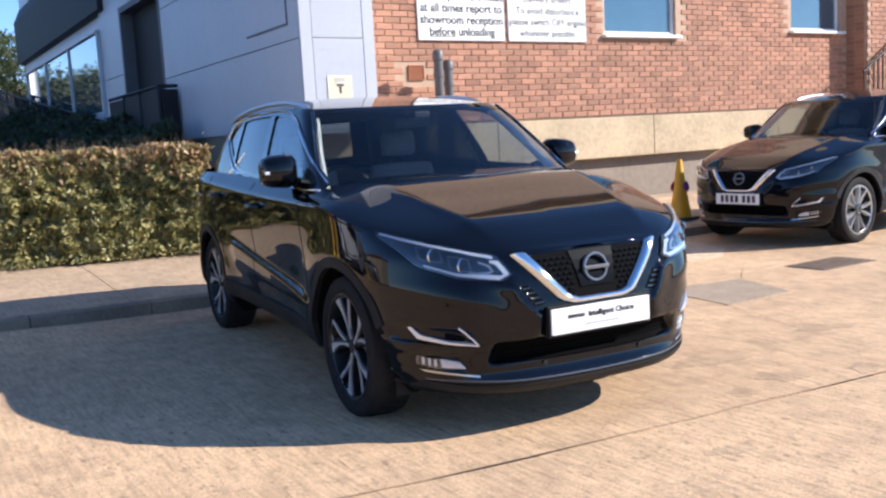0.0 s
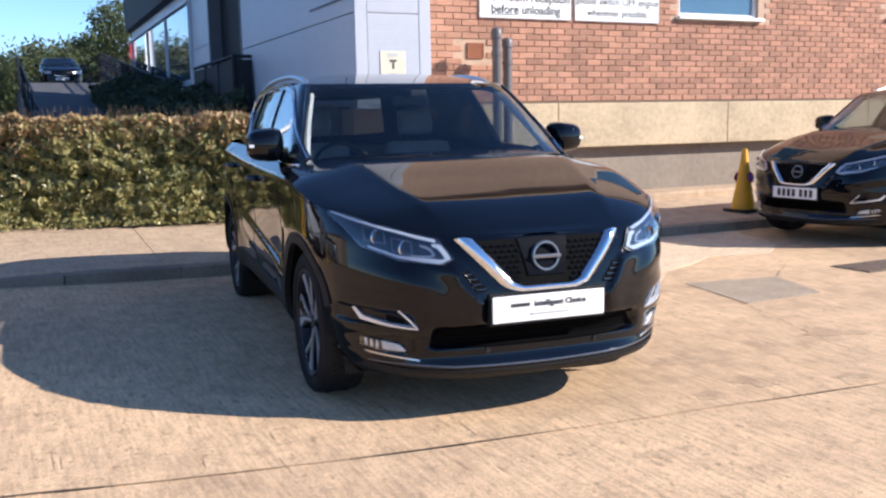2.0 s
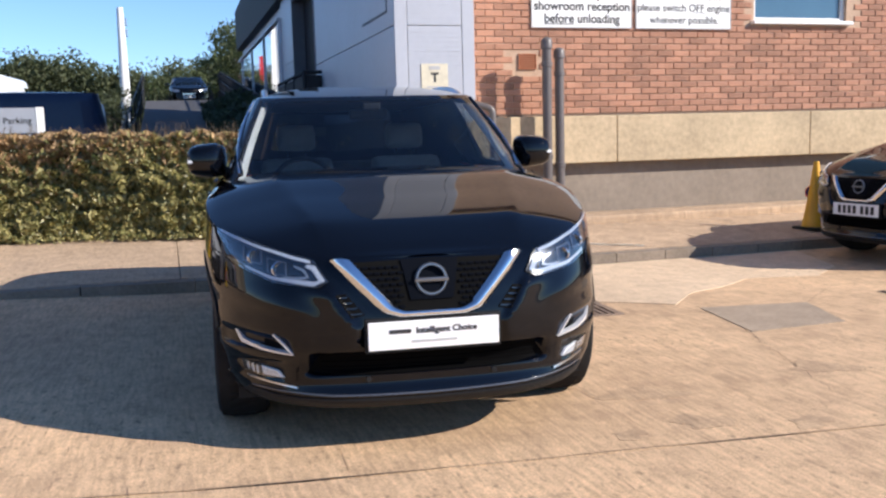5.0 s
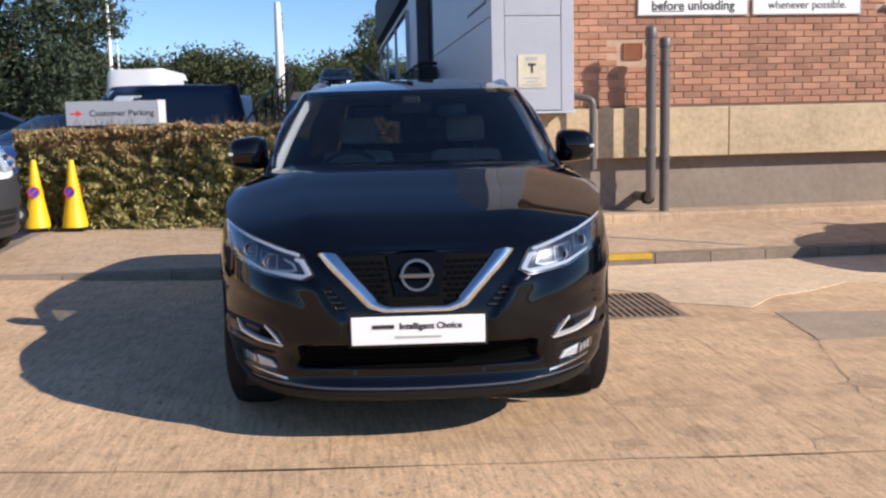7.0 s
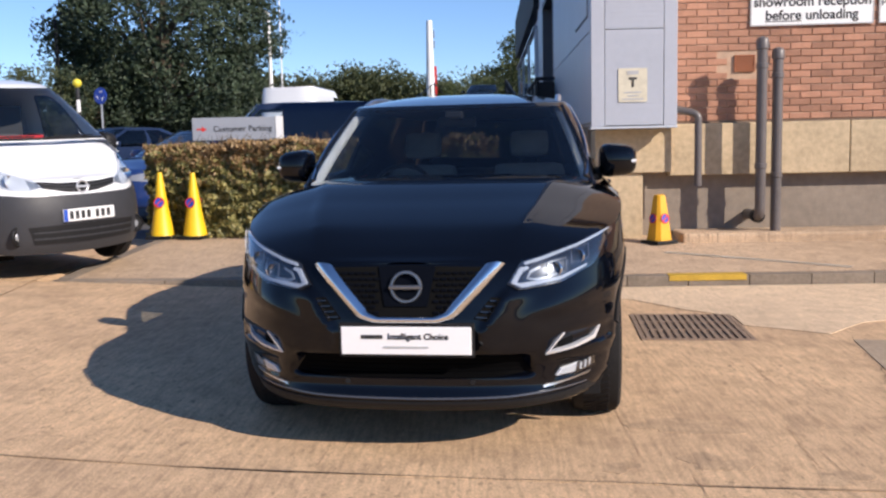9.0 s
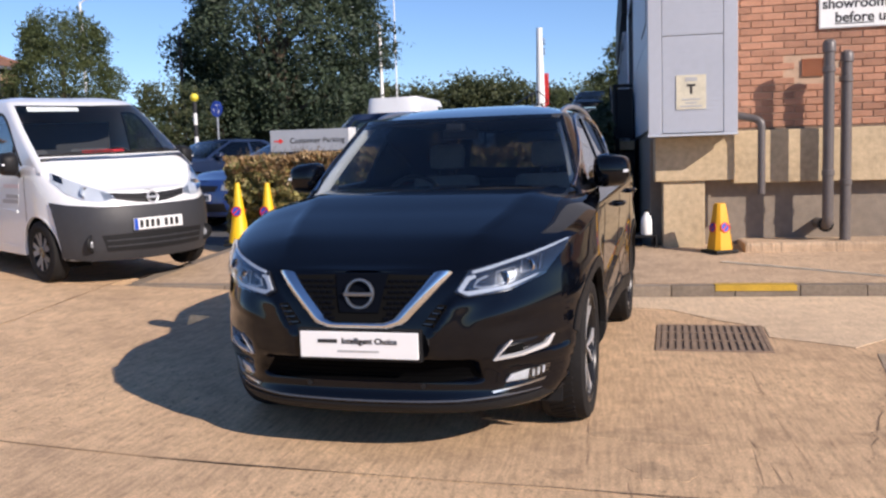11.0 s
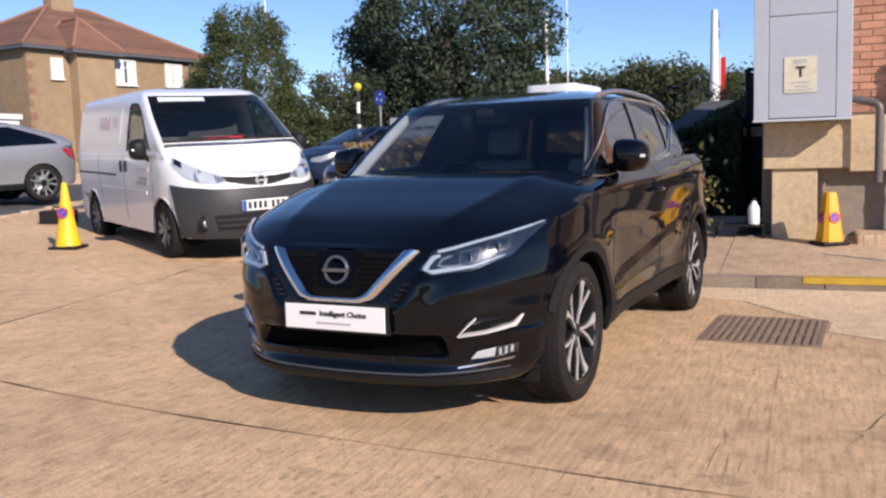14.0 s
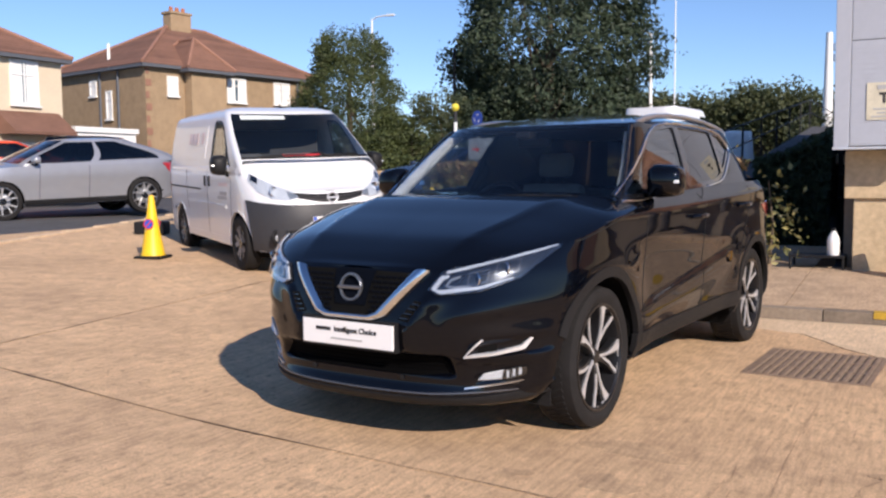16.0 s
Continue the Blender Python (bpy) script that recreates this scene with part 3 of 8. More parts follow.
# end of the brick wall: a stair block that stands forward and shades the corner
BLOCK_V = 6.32
part_end = thing("wall_return", SITE, "brick stair block standing forward of the wall", "wall", kind="structure")
part("side_block", boxm(UR, 18, BLOCK_V + .012, WV + 6, -.1, ZT), M_MORTAR, part_end)
stair_rail = thing("stair_railing", at(0, 6.2, 0), "dark metal stair railing in front of the brick block", "railing")
part("top_rail", tube(bmesh.new(), [(11.6, 0, 2.02), (13.0, 0, 2.83)], .022), M_BLACKP, stair_rail)
part("low_rail", tube(bmesh.new(), [(11.6, 0, 1.22), (13.0, 0, 2.03)], .015), M_BLACKP, stair_rail)
for k in range(11):
    u = 11.62 + .13 * k
    z = 1.225 + (u - 11.6) * .579
    part("baluster", boxm(u - .008, u + .008, -.008, .008, -.05 if k % 5 == 0 else z, z + .78), M_BLACKP, stair_rail)

roof = part("roof_slab", boxm(2.2, 18.2, WV - .3, WV + 9, ZT, ZT + .3), M_LEDGE)
roof.matrix_basis = SITE
tagged(roof, "flat roof edge of the brick building", "roof", kind="structure")
back = part("wall_back", boxm(2.33, 18, WV + 8.6, WV + 8.9, -.1, ZT), M_BRICK)
back.matrix_basis = SITE
tagged(back, "plain brick back wall of the building", "wall", kind="structure")

def notice(name, u0, u1, z0, z1, lines, label):
    s = thing(name, at((u0 + u1) / 2, WV, 0), label, "sign")
    h = (u1 - u0) / 2
    part("board", boxm(-h, h, -.02, -.003, z0, z1, bevel=.003), M_SIGN, s)
    edge = bmesh.new()
    box(edge, -h, h, -.023, -.0205, z0, z0 + .012), box(edge, -h, h, -.023, -.0205, z1 - .012, z1)
    box(edge, -h, -h + .012, -.023, -.0205, z0 + .012, z1 - .012), box(edge, h - .012, h, -.023, -.0205, z0 + .012, z1 - .012)
    part("border", edge, M_INKG, s)
    for z, text, size, bold in lines:
        lettering(text, size, M_INK, s, pose(0, -.0215, z, 90, 0, 0), bold=bold)
    return s
s1 = notice("notice_board", 3.235, 4.55, 2.505, 3.42, [(3.05, "Delivery drivers must", .146, .003), (2.90, "at all times report to", .146, .003), (2.755, "showroom reception", .146, .003), (2.61, "before unloading", .146, .003)], "white wall notice for delivery drivers in bold black letters")
part("underline", boxm(-.50, -.115, -.0235, -.0205, 2.545, 2.555), M_INK, s1)
s2 = notice("notice_board", 4.605, 5.94, 2.505, 3.42, [(3.05, "Delivery drivers", .126, .001), (2.90, "To avoid disturbance", .126, .001), (2.755, "please switch OFF engine", .126, .001), (2.61, "whenever possible.", .126, .001)], "white wall notice asking drivers to switch off engines")
part("underline", boxm(.13, .30, -.0235, -.0205, 2.70, 2.706), M_INK, s2)

# vent pipes on the wall
def wall_pipe(u, v, label, run):
    p = thing("vent_pipe", at(u, v, 0), label, "pipe")
    part("pipe", tube(bmesh.new(), arc_path(*run, bend=.10, n=7), .055, 14), M_PIPE, p, smooth=50)
    return p
p1 = wall_pipe(3.255, 6.30, "grey plastic vent pipe with a closed top and low elbow", [(0, 0, 2.31), (0, 0, .46), (0, WV - 6.30 + .1, .46)])
part("cap", lathe(bmesh.new(), [(.057, 2.22), (.066, 2.225), (.066, 2.31), (.052, 2.34), (.02, 2.352), (0, 2.354)], 16), M_PIPE, p1, smooth=50)
for z in (1.0, 2.05):
    part("collar", lathe(bmesh.new(), [(.057, z - .03), (.064, z - .025), (.064, z + .025), (.057, z + .03)], 16), M_PIPE, p1, smooth=40)
part("elbow_joint", lathe(bmesh.new(), [(.056, -.02), (.075, -.015), (.075, .06), (.056, .065)], 16, Matrix.Translation((0, .12, .46)) @ Matrix.Rotation(radians(90), 4, "X")), M_BLACKP, p1, smooth=40)
p2 = wall_pipe(3.445, 6.38, "tall grey plastic vent pipe standing on the pavement", [(0, 0, 2.20), (0, 0, .28)])
part("cap", lathe(bmesh.new(), [(.057, 2.12), (.066, 2.125), (.066, 2.20), (.052, 2.232), (.02, 2.244), (0, 2.246)], 16), M_PIPE, p2, smooth=50)
for z in (.9, 1.95):
    part("collar", lathe(bmesh.new(), [(.057, z - .03), (.064, z - .025), (.064, z + .025), (.057, z + .03)], 16), M_PIPE, p2, smooth=40)

# ---------- clad stair tower and loading wall ----------
CU0, CU1, CV0, CZ0 = 1.465, 2.34, 6.2, 1.46
tower = thing("clad_tower", SITE, "pale grey metal-clad corner block raised on concrete", "building", kind="structure")
bm = bmesh.new()
box(bm, CU0 + .02, CU1 - .003, CV0 + .02, 6.69, CZ0 + .01, 6.4)
box(bm, CU0 + .02, CU1 - .003, 6.69, 7.2, CZ0 + .01, 6.4)
part("core", bm, M_CLADG, tower)
for z0, z1 in ((CZ0, 2.45), (2.458, 3.55), (3.558, 4.65), (4.658, 6.4)):
    part("front_panel", boxm(CU0 + .13, CU1 - .135, CV0 - .012, CV0 + .019, z0, z1, bevel=.004), M_CLAD, tower)
    bmf = bmesh.new()
    for k in range(int((z1 - z0) / .05)):
        box(bmf, CU0 + .14, CU1 - .145, CV0 - .0138, CV0 - .0125, z0 + .02 + k * .05, z0 + .045 + k * .05)
    part("ribbing", bmf, M_CLAD, tower)
part("corner_trim", boxm(CU0 - .012, CU0 + .125, CV0 - .016, CV0 + .018, CZ0 - .01, 6.4, bevel=.006), M_CLAD, tower)
part("corner_trim", boxm(CU1 - .13, CU1 + .008, CV0 - .016, CV0 + .018, CZ0 - .01, 6.4, bevel=.006), M_CLAD, tower)
part("drip_edge", boxm(CU0 - .02, CU1 + .012, CV0 - .03, CV0 + .2, CZ0 - .035, CZ0 - .011, bevel=.004), M_CLADG, tower)
part("side_trim", boxm(CU1 - .002, CU1 + .012, CV0 + .0185, 6.69, CZ0, 6.4), M_CLADG, tower)
beam = thing("concrete_support", SITE, "chunky cast concrete pier carrying the clad block", "pier", kind="structure")
part("beam", boxm(1.535, 2.365, CV0 + .34, 6.95, .945, CZ0 - .036, bevel=.012), M_LEDGE, beam)
part("pier", boxm(1.62, 2.06, CV0 + .38, 6.9, .10, .944, bevel=.012), M_LEDGE, beam)
part("pier_wall", boxm(2.061, 2.36, CV0 + .56, 6.9, .10, .943), M_PLINTH, beam)
# near-black base: the shade under the block is put into its colour
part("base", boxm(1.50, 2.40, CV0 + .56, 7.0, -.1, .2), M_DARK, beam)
tn = thing("wall_notice", at(1.885, CV0 - .016, 0), "faded yellowed notice with a letter T", "sign")
part("board", boxm(-.15, .15, -.006, -.001, 1.70, 2.05), M_DULL, tn)
lettering("T", .13, M_INK, tn, pose(0, -.007, 1.90, 90, 0, 0), bold=.006)
for z, w in ((1.80, .09), (1.765, .06), (1.73, .11)):
    part("print_bar", boxm(-w, w, -.009, -.0062, z - .008, z + .008), M_INKG, tn)
part("print_bar", boxm(-.06, .06, -.009, -.0062, 1.985, 2.025, bevel=.001), M_INKG, tn)
# overflow pipe beside the block
op = thing("downpipe", at(2.39, 6.38, 0), "bent grey downpipe beside the clad block", "pipe")
part("pipe", tube(bmesh.new(), arc_path((-.06, .1, 1.64), (.10, .02, 1.60), (.22, -.02, 1.56), (.22, -.02, .80), bend=.06), .04, 12), M_PIPE, op, smooth=50)

side = thing("wall_side", SITE, "shaded grey clad side wall with a dark doorway", "wall", kind="structure")
SU = CU0
for v0, v1, z0, z1 in ((6.22, 11.4, 1.50, 2.45), (6.22, 11.4, 2.462, 3.5), (6.22, 11.4, 3.512, 6.4), (13.9, 15.5, 1.50, 2.75), (13.9, 15.5, 2.762, 6.4), (11.4, 13.9, 3.9, 6.4)):
    part("cladding_panel", boxm(SU - .012, SU + .05, v0, v1 - .006, z0, z1, bevel=.004), M_CLADG, side)
part("wall_core", box(boxm(SU + .051, SU + .3, 7.21, 11.35, 1.4, 6.4), SU + .051, SU + .3, 13.95, 25.4, 1.4, 6.4), M_CLADG, side)
part("panel_joint", box(boxm(SU - .02, SU - .0125, 6.52, 7.75, 2.625, 2.65), SU - .02, SU - .0125, 6.49, 6.52, 2.625, 3.5), M_SEAM, side)
part("base_wall", boxm(SU + .04, SU + .4, 7.01, 25.4, -.1, 1.49), M_PLINTH, side)
door_jamb = bmesh.new()
box(door_jamb, SU - .02, SU + .3, 11.36, 11.46, 1.5, 3.9), box(door_jamb, SU - .02, SU + .3, 13.8, 13.9, 1.5, 3.9), box(door_jamb, SU - .02, SU + .3, 11.46, 13.8, 3.8, 3.9)
part("door_frame", door_jamb, M_SEAM, side)
# near-black sheet added across the opening as the shade within
part("door_leaf", boxm(SU + .2, SU + .25, 11.46, 13.8, 1.5, 3.8), M_DARK, side)

# ---------- vehicles ----------
M_PAINT = plain("black_metallic_paint", (0.0016, 0.0021, 0.004), 0.5, metal=0.0, vary=0.1, scale=3, coat=1.0, spec=0.0)
M_PAINT.node_tree.nodes["Principled BSDF"].inputs["Coat IOR"].default_value = 1.41
M_PAINT.node_tree.nodes["Principled BSDF"].inputs["Coat Roughness"].default_value = 0.03
M_GLOSSB = plain("gloss_black_trim", (0.006, 0.006, 0.007), 0.12, coat=0.6)
M_TRIM = plain("dark_plastic_cladding", (0.013, 0.013, 0.014), 0.55, vary=0.15, scale=30, bump=0.15, bscale=300, spec=0.2)
M_CHROME = plain("chrome", (0.75, 0.76, 0.78), 0.06, metal=1.0, vary=0.03)
M_SATIN = plain("satin_aluminium", (0.62, 0.64, 0.67), 0.28, metal=1.0, vary=0.05)
M_TYRE = plain("tyre_rubber", (0.018, 0.017, 0.017), 0.8, vary=0.25, scale=12, bump=0.2, spec=0.15)
M_RIMD = plain("dark_alloy", (0.02, 0.02, 0.022), 0.3, metal=0.4)
M_ALLOY = plain("machined_alloy", (0.58, 0.58, 0.59), 0.34, metal=0.45, vary=0.06)
M_SMOKE = plain("smoked_badge_panel", (0.003, 0.004, 0.007), 0.45, spec=0.04)
M_VOID = plain("intake_black", (0.0018, 0.0018, 0.002), 0.8, spec=0.05)
M_BRIGHT = plain("bright_silver_alloy", (0.62, 0.62, 0.63), 0.3, metal=0.5, vary=0.06)
M_WELL = plain("wheel_well_black", (0.006, 0.006, 0.006), 0.95, spec=0.05)
M_SCREEN = glassy("tinted_screen", (0.85, 0.89, 0.91))
M_SIDEGL = glassy("privacy_glass", (0.13, 0.15, 0.16))
M_FRONTGL = glassy("side_glass", (0.66, 0.70, 0.72))
M_LENS = glassy("clear_lens", (0.88, 0.90, 0.92))
M_ROOFGL = plain("glass_roof_black", (0.006, 0.008, 0.012), 0.03, spec=0.8, coat=0.5)
M_SEAT = plain("seat_cloth", (0.08, 0.08, 0.085), 0.9, vary=0.2, scale=40)
M_SEATL = plain("grey_seat_cloth", (0.19, 0.19, 0.20), 0.9, vary=0.2, scale=40)
M_LIP = plain("grey_lip_trim", (0.09, 0.09, 0.10), 0.25, metal=0.4)
M_HEADL = plain("pale_headlining", (0.76, 0.76, 0.74), 0.9)
M_DASH = plain("dash_plastic", (0.03, 0.03, 0.032), 0.7)
M_LAMP = plain("lamp_reflector", (0.80, 0.81, 0.83), 0.25, metal=0.1)
M_LAMPD = plain("lamp_housing", (0.022, 0.024, 0.030), 0.25, metal=0.3)
M_LAMPW = plain("white_light_guide", (0.62, 0.65, 0.70), 0.15, coat=0.5)
M_REDL = plain("red_lamp", (0.35, 0.01, 0.01), 0.15, coat=0.8)
M_PLATE = plain("white_plate", (0.80, 0.80, 0.80), 0.4, vary=0.02)
M_PLATEY = plain("plate_blue_band", (0.02, 0.08, 0.45), 0.4)
M_BLADE = plain("silver_bumper_trim", (0.74, 0.75, 0.77), 0.25, metal=0.45, vary=0.04)
M_BADGE = plain("smoked_badge_metal", (0.20, 0.21, 0.23), 0.3, metal=0.8, vary=0.05)
M_LAMPG = plain("dim_lamp_trim", (0.16, 0.17, 0.19), 0.25, metal=0.5)
M_LEDG = plain("lamp_divider", (0.40, 0.42, 0.45), 0.25, metal=0.4)
M_SEAMK = plain("panel_gap", (0.003, 0.003, 0.003), 0.9)


def shell(yc, yc2, nf, nr, W, yf, yr):
    """A car's side and end surface: plan outlines at each height, with rounded ends. a runs 0 (nose) to 3 (tail)."""
    def point(a, z):
        w = W(z)
        if a <= 1:
            q = a * math.pi / 2
            x, y = w * math.sin(q) ** (2 / nf), yc - (yc - yf(z)) * max(0, math.cos(q)) ** (2 / nf)
        elif a <= 2:
            x, y = w, yc + (yc2 - yc) * (a - 1)
        else:
            q = (a - 2) * math.pi / 2
            x, y = w * max(0, math.cos(q)) ** (2 / nr), yc2 + (yr(z) - yc2) * math.sin(q) ** (2 / nr)
        return x, y

    def front(x, z):
        w = W(z)
        f = min(1, abs(x) / w)
        return yc - (yc - yf(z)) * (1 - f ** nf) ** (1 / nf)

    def side(y, z):
        w = W(z)
        if y < yc:
            w *= max(0, 1 - ((yc - y) / (yc - yf(z))) ** nf) ** (1 / nf)
        elif y > yc2:
            w *= max(0, 1 - ((y - yc2) / (yr(z) - yc2)) ** nr) ** (1 / nr)
        return w
    return point, front, side


def mirror_join(bm):
    """Adds the mirrored half and welds the middle."""
    r = bmesh.ops.duplicate(bm, geom=bm.verts[:] + bm.edges[:] + bm.faces[:])
    vs = [g for g in r["geom"] if isinstance(g, bmesh.types.BMVert)]
    bmesh.ops.scale(bm, vec=(-1, 1, 1), verts=vs)
    bmesh.ops.reverse_faces(bm, faces=[g for g in r["geom"] if isinstance(g, bmesh.types.BMFace)])
    bmesh.ops.remove_doubles(bm, verts=bm.verts, dist=0.0006)
    return bm


def body_shell(point, zb, zt, arches, R, rows=34, na=(34, 44, 18)):
    bm = bmesh.new()
    As = [(i / na[0]) ** 1.45 for i in range(na[0])] + [1 + i / na[1] for i in range(na[1])] + [2 + (i / na[2]) ** 1.7 for i in range(na[2] + 1)]
    pts = []
    for k in range(rows + 1):
        w = k / rows
        row = []
        for a in As:
            z = zb(a) + (zt(a) - zb(a)) * w
            x, y = point(a, z)
            row.append((x, y, z))
        pts.append(row)
    # a rolled-in lower lip
    low = [(x * 0.93, y + (0.05 if y < 1 else -0.05 if y > 3.5 else 0), z - 0.012) for x, y, z in pts[0]]
    grid(bm, [low] + pts)
    for wy, wz in arches:
        gone = [v for v in bm.verts if math.hypot(v.co.y - wy, v.co.z - wz) < R and v.co.x > 0.5]
        dead = set(gone)
        rim = {e.other_vert(v) for v in gone for e in v.link_edges} - dead
        rim |= {o for f in {f for v in gone for f in v.link_faces} for o in f.verts} - dead
        bmesh.ops.delete(bm, geom=gone, context="VERTS")
        for v in rim:
            d = math.hypot(v.co.y - wy, v.co.z - wz)
            if v.is_valid and d < R + 0.07:
                s = R / d
                v.co.y, v.co.z = wy + (v.co.y - wy) * s, wz + (v.co.z - wz) * s
    return mirror_join(bm)


def hood_panel(point, zt, a_end, crown, n=26, m=24):
    bm = bmesh.new()
    rows = []
    for i in range(n + 1):
        a = 0.02 + (a_end - 0.02) * (i / n) ** 1.25
        z = zt(a)
        x, y = point(a, z)
        rows.append([(x * t, y, z + crown(y, x * t, x)) for t in (-1 + 2 * j / m for j in range(m + 1))])
    grid(bm, rows)
    bmesh.ops.remove_doubles(bm, verts=bm.verts, dist=0.0004)
    return bm


def strip(fn, upper, lower, sx, lift, thick=0.008, n=18, m=4, bulge=0.0):
    """A panel laid on a surface y = fn(x, z) between two (x, z) lines."""
    def along(line, t):
        ls = [math.dist(a, b) for a, b in zip(line, line[1:])]
        d = t * sum(ls)
        for (a, b), l in zip(zip(line, line[1:]), ls):
            if d <= l + 1e-9:
                return a[0] + (b[0] - a[0]) * d / l, a[1] + (b[1] - a[1]) * d / l
            d -= l
        return line[-1]
    bm = bmesh.new()
    rows = []
    for i in range(n + 1):
        p, q = along(upper, i / n), along(lower, i / n)
        row = []
        for j in range(m + 1):
            x, z = p[0] + (q[0] - p[0]) * j / m, p[1] + (q[1] - p[1]) * j / m
            row.append(Vector((sx * x, fn(x, z), z)))
        rows.append(row)
    def normal(x, z):
        e = 0.004
        dx = (fn(abs(x) + e, z) - fn(max(0, abs(x) - e), z)) / (2 * e) * (1 if x >= 0 else -1)
        dz = (fn(abs(x), z + e) - fn(abs(x), z - e)) / (2 * e)
        return Vector((dx, -1, dz)).normalized()
    out = [[p + normal(p.x, p.z) * (lift + bulge * 4 * j / m * (1 - j / m)) for j, p in enumerate(row)] for row in rows]
    ins = [[p - normal(p.x, p.z) * thick for p in row] for row in out]
    a, b = grid(bm, out), grid(bm, ins)
    def rim(v):
        return v[0] + [r[-1] for r in v[1:]] + v[-1][-2::-1] + [r[0] for r in v[-2:0:-1]]
    ra, rb = rim(a), rim(b)
    for k in range(len(ra)):
        k2 = (k + 1) % len(ra)
        bm.faces.new((ra[k], ra[k2], rb[k2], rb[k]))
    bmesh.ops.remove_doubles(bm, verts=bm.verts, dist=0.0003)
    return bm


def ribbon(fn, line, width, sx, lift, thick=0.01, n=24):
    """A band of even width along an (x, z) line on the surface y = fn(x, z)."""
    up, lo = [], []
    for i, p in enumerate(line):
        a, b = line[max(0, i - 1)], line[min(len(line) - 1, i + 1)]
        d = Vector((b[0] - a[0], b[1] - a[1])).normalized()
        w = width[i] if isinstance(width, (list, tuple)) else width
        up.append((p[0] - d.y * w / 2, p[1] + d.x * w / 2))
        lo.append((p[0] + d.y * w / 2, p[1] - d.x * w / 2))
    return strip(fn, up, lo, sx, lift, thick, n, 3)


def side_ribbon(fn, line, width, sx, lift, thick=0.004, n=20):
    """A band along a (y, z) line on the flank x = fn(y, z)."""
    flip = lambda y, z: -fn(y, z)  # noqa: E731
    bm = ribbon(flip, line, width, 1, lift, thick, n)
    for v in bm.verts:
        v.co = Vector((-v.co.y * sx, v.co.x, v.co.z))
    return bm


def side_strip(fn, upper, lower, sx, lift, thick=0.006, n=24, m=4):
    flip = lambda y, z: -fn(y, z)  # noqa: E731
    bm = strip(flip, upper, lower, 1, lift, thick, n, m)
    for v in bm.verts:
        v.co = Vector((-v.co.y * sx, v.co.x, v.co.z))
    return bm


def arch_trim(fn, wy, wz, R, width, sx, lift=0.008, q0=-12, q1=192, n=30):
    """The edge moulding round a wheel opening."""
    line = [(wy + (R + width / 2) * math.cos(radians(q0 + (q1 - q0) * k / n)), wz + (R + width / 2) * math.sin(radians(q0 + (q1 - q0) * k / n))) for k in range(n + 1)]
    return side_ribbon(fn, line, width, sx, lift, 0.03, n * 2)


def greenhouse(point, zb, zr, glass, rows=12, fine=26):
    """Pillars and frames with openings, the panes, and the roof. glass: (name, a0, a1, w0, w1)."""
    cut_a = sorted({0.0, 1.0, 2.0, 3.0, *(g[1] for g in glass), *(g[2] for g in glass)})
    cut_w = sorted({0.0, 1.0, *(g[3] for g in glass), *(g[4] for g in glass)})
    As, Ws = [], []
    for a, b in zip(cut_a, cut_a[1:]):
        n = max(1, round((b - a) * fine))
        As += [a + (b - a) * k / n for k in range(n)]
    As.append(3.0)
    for a, b in zip(cut_w, cut_w[1:]):
        n = max(1, round((b - a) * rows))
        Ws += [a + (b - a) * k / n for k in range(n)]
    Ws.append(1.0)
    def pt(a, w):
        z = zb(a) + (zr(a) - zb(a)) * w
        x, y = point(a, z)
        return (x, y, z)
    frame_bm = bmesh.new()
    vs = [[frame_bm.verts.new(pt(a, w)) for a in As] for w in Ws]
    for i in range(len(Ws) - 1):
        for j in range(len(As) - 1):
            wm, am = (Ws[i] + Ws[i + 1]) / 2, (As[j] + As[j + 1]) / 2
            if not any(g[1] < am < g[2] and g[3] < wm < g[4] for g in glass):
                frame_bm.faces.new((vs[i][j], vs[i][j + 1], vs[i + 1][j + 1], vs[i + 1][j]))
    mirror_join(frame_bm)
    panes = []
    for name, a0, a1, w0, w1 in glass:
        bm = bmesh.new()
        n = max(3, round((a1 - a0) * 20))
        if a0 == 0 or a1 == 3:
            def half(w):
                return [Vector(pt(a0 + (a1 - a0) * k / n, w)) for k in range(n + 1)]
            rows_ = []
            for k in range(7):
                h = half(w0 + (w1 - w0) * k / 6)
                mm = [Vector((-p.x, p.y, p.z)) for p in h]
                rows_.append((mm[::-1] + h[1:]) if a0 == 0 else (h + mm[::-1][1:]))
            grid(bm, rows_)
            panes.append((name, 0, bm))
        else:
            grid(bm, [[pt(a0 + (a1 - a0) * k / n, w0 + (w1 - w0) * j / 5) for k in range(n + 1)] for j in range(6)])
            b2 = bm.copy()
            bmesh.ops.scale(b2, vec=(-1, 1, 1), verts=b2.verts)
            panes += [(name, 1, bm), (name, -1, b2)]
    return frame_bm, panes, [pt(a, 1.0) for a in As]


def roof_cap(ring, crown, n=8, full=2.2):
    bm = bmesh.new()
    ring = [Vector(p) for p in ring]
    loop = ring + [Vector((-p.x, p.y, p.z)) for p in ring[-2:0:-1]]
    ym = (ring[0].y + ring[-1].y) / 2
    zm = sum(p.z for p in ring) / len(ring)
    rows = []
    for k in range(n):
        f = 1 - k / n
        rows.append([(p.x * f, ym + (p.y - ym) * f, p.z * f + zm * (1 - f) + crown * (1 - f ** full)) for p in loop])
    vs = grid(bm, rows, close_u=True)
    c = bm.verts.new((0, ym, zm + crown))
    last = vs[-1]
    for k in range(len(last)):
        bm.faces.new((last[k], last[(k + 1) % len(last)], c))
    return bm


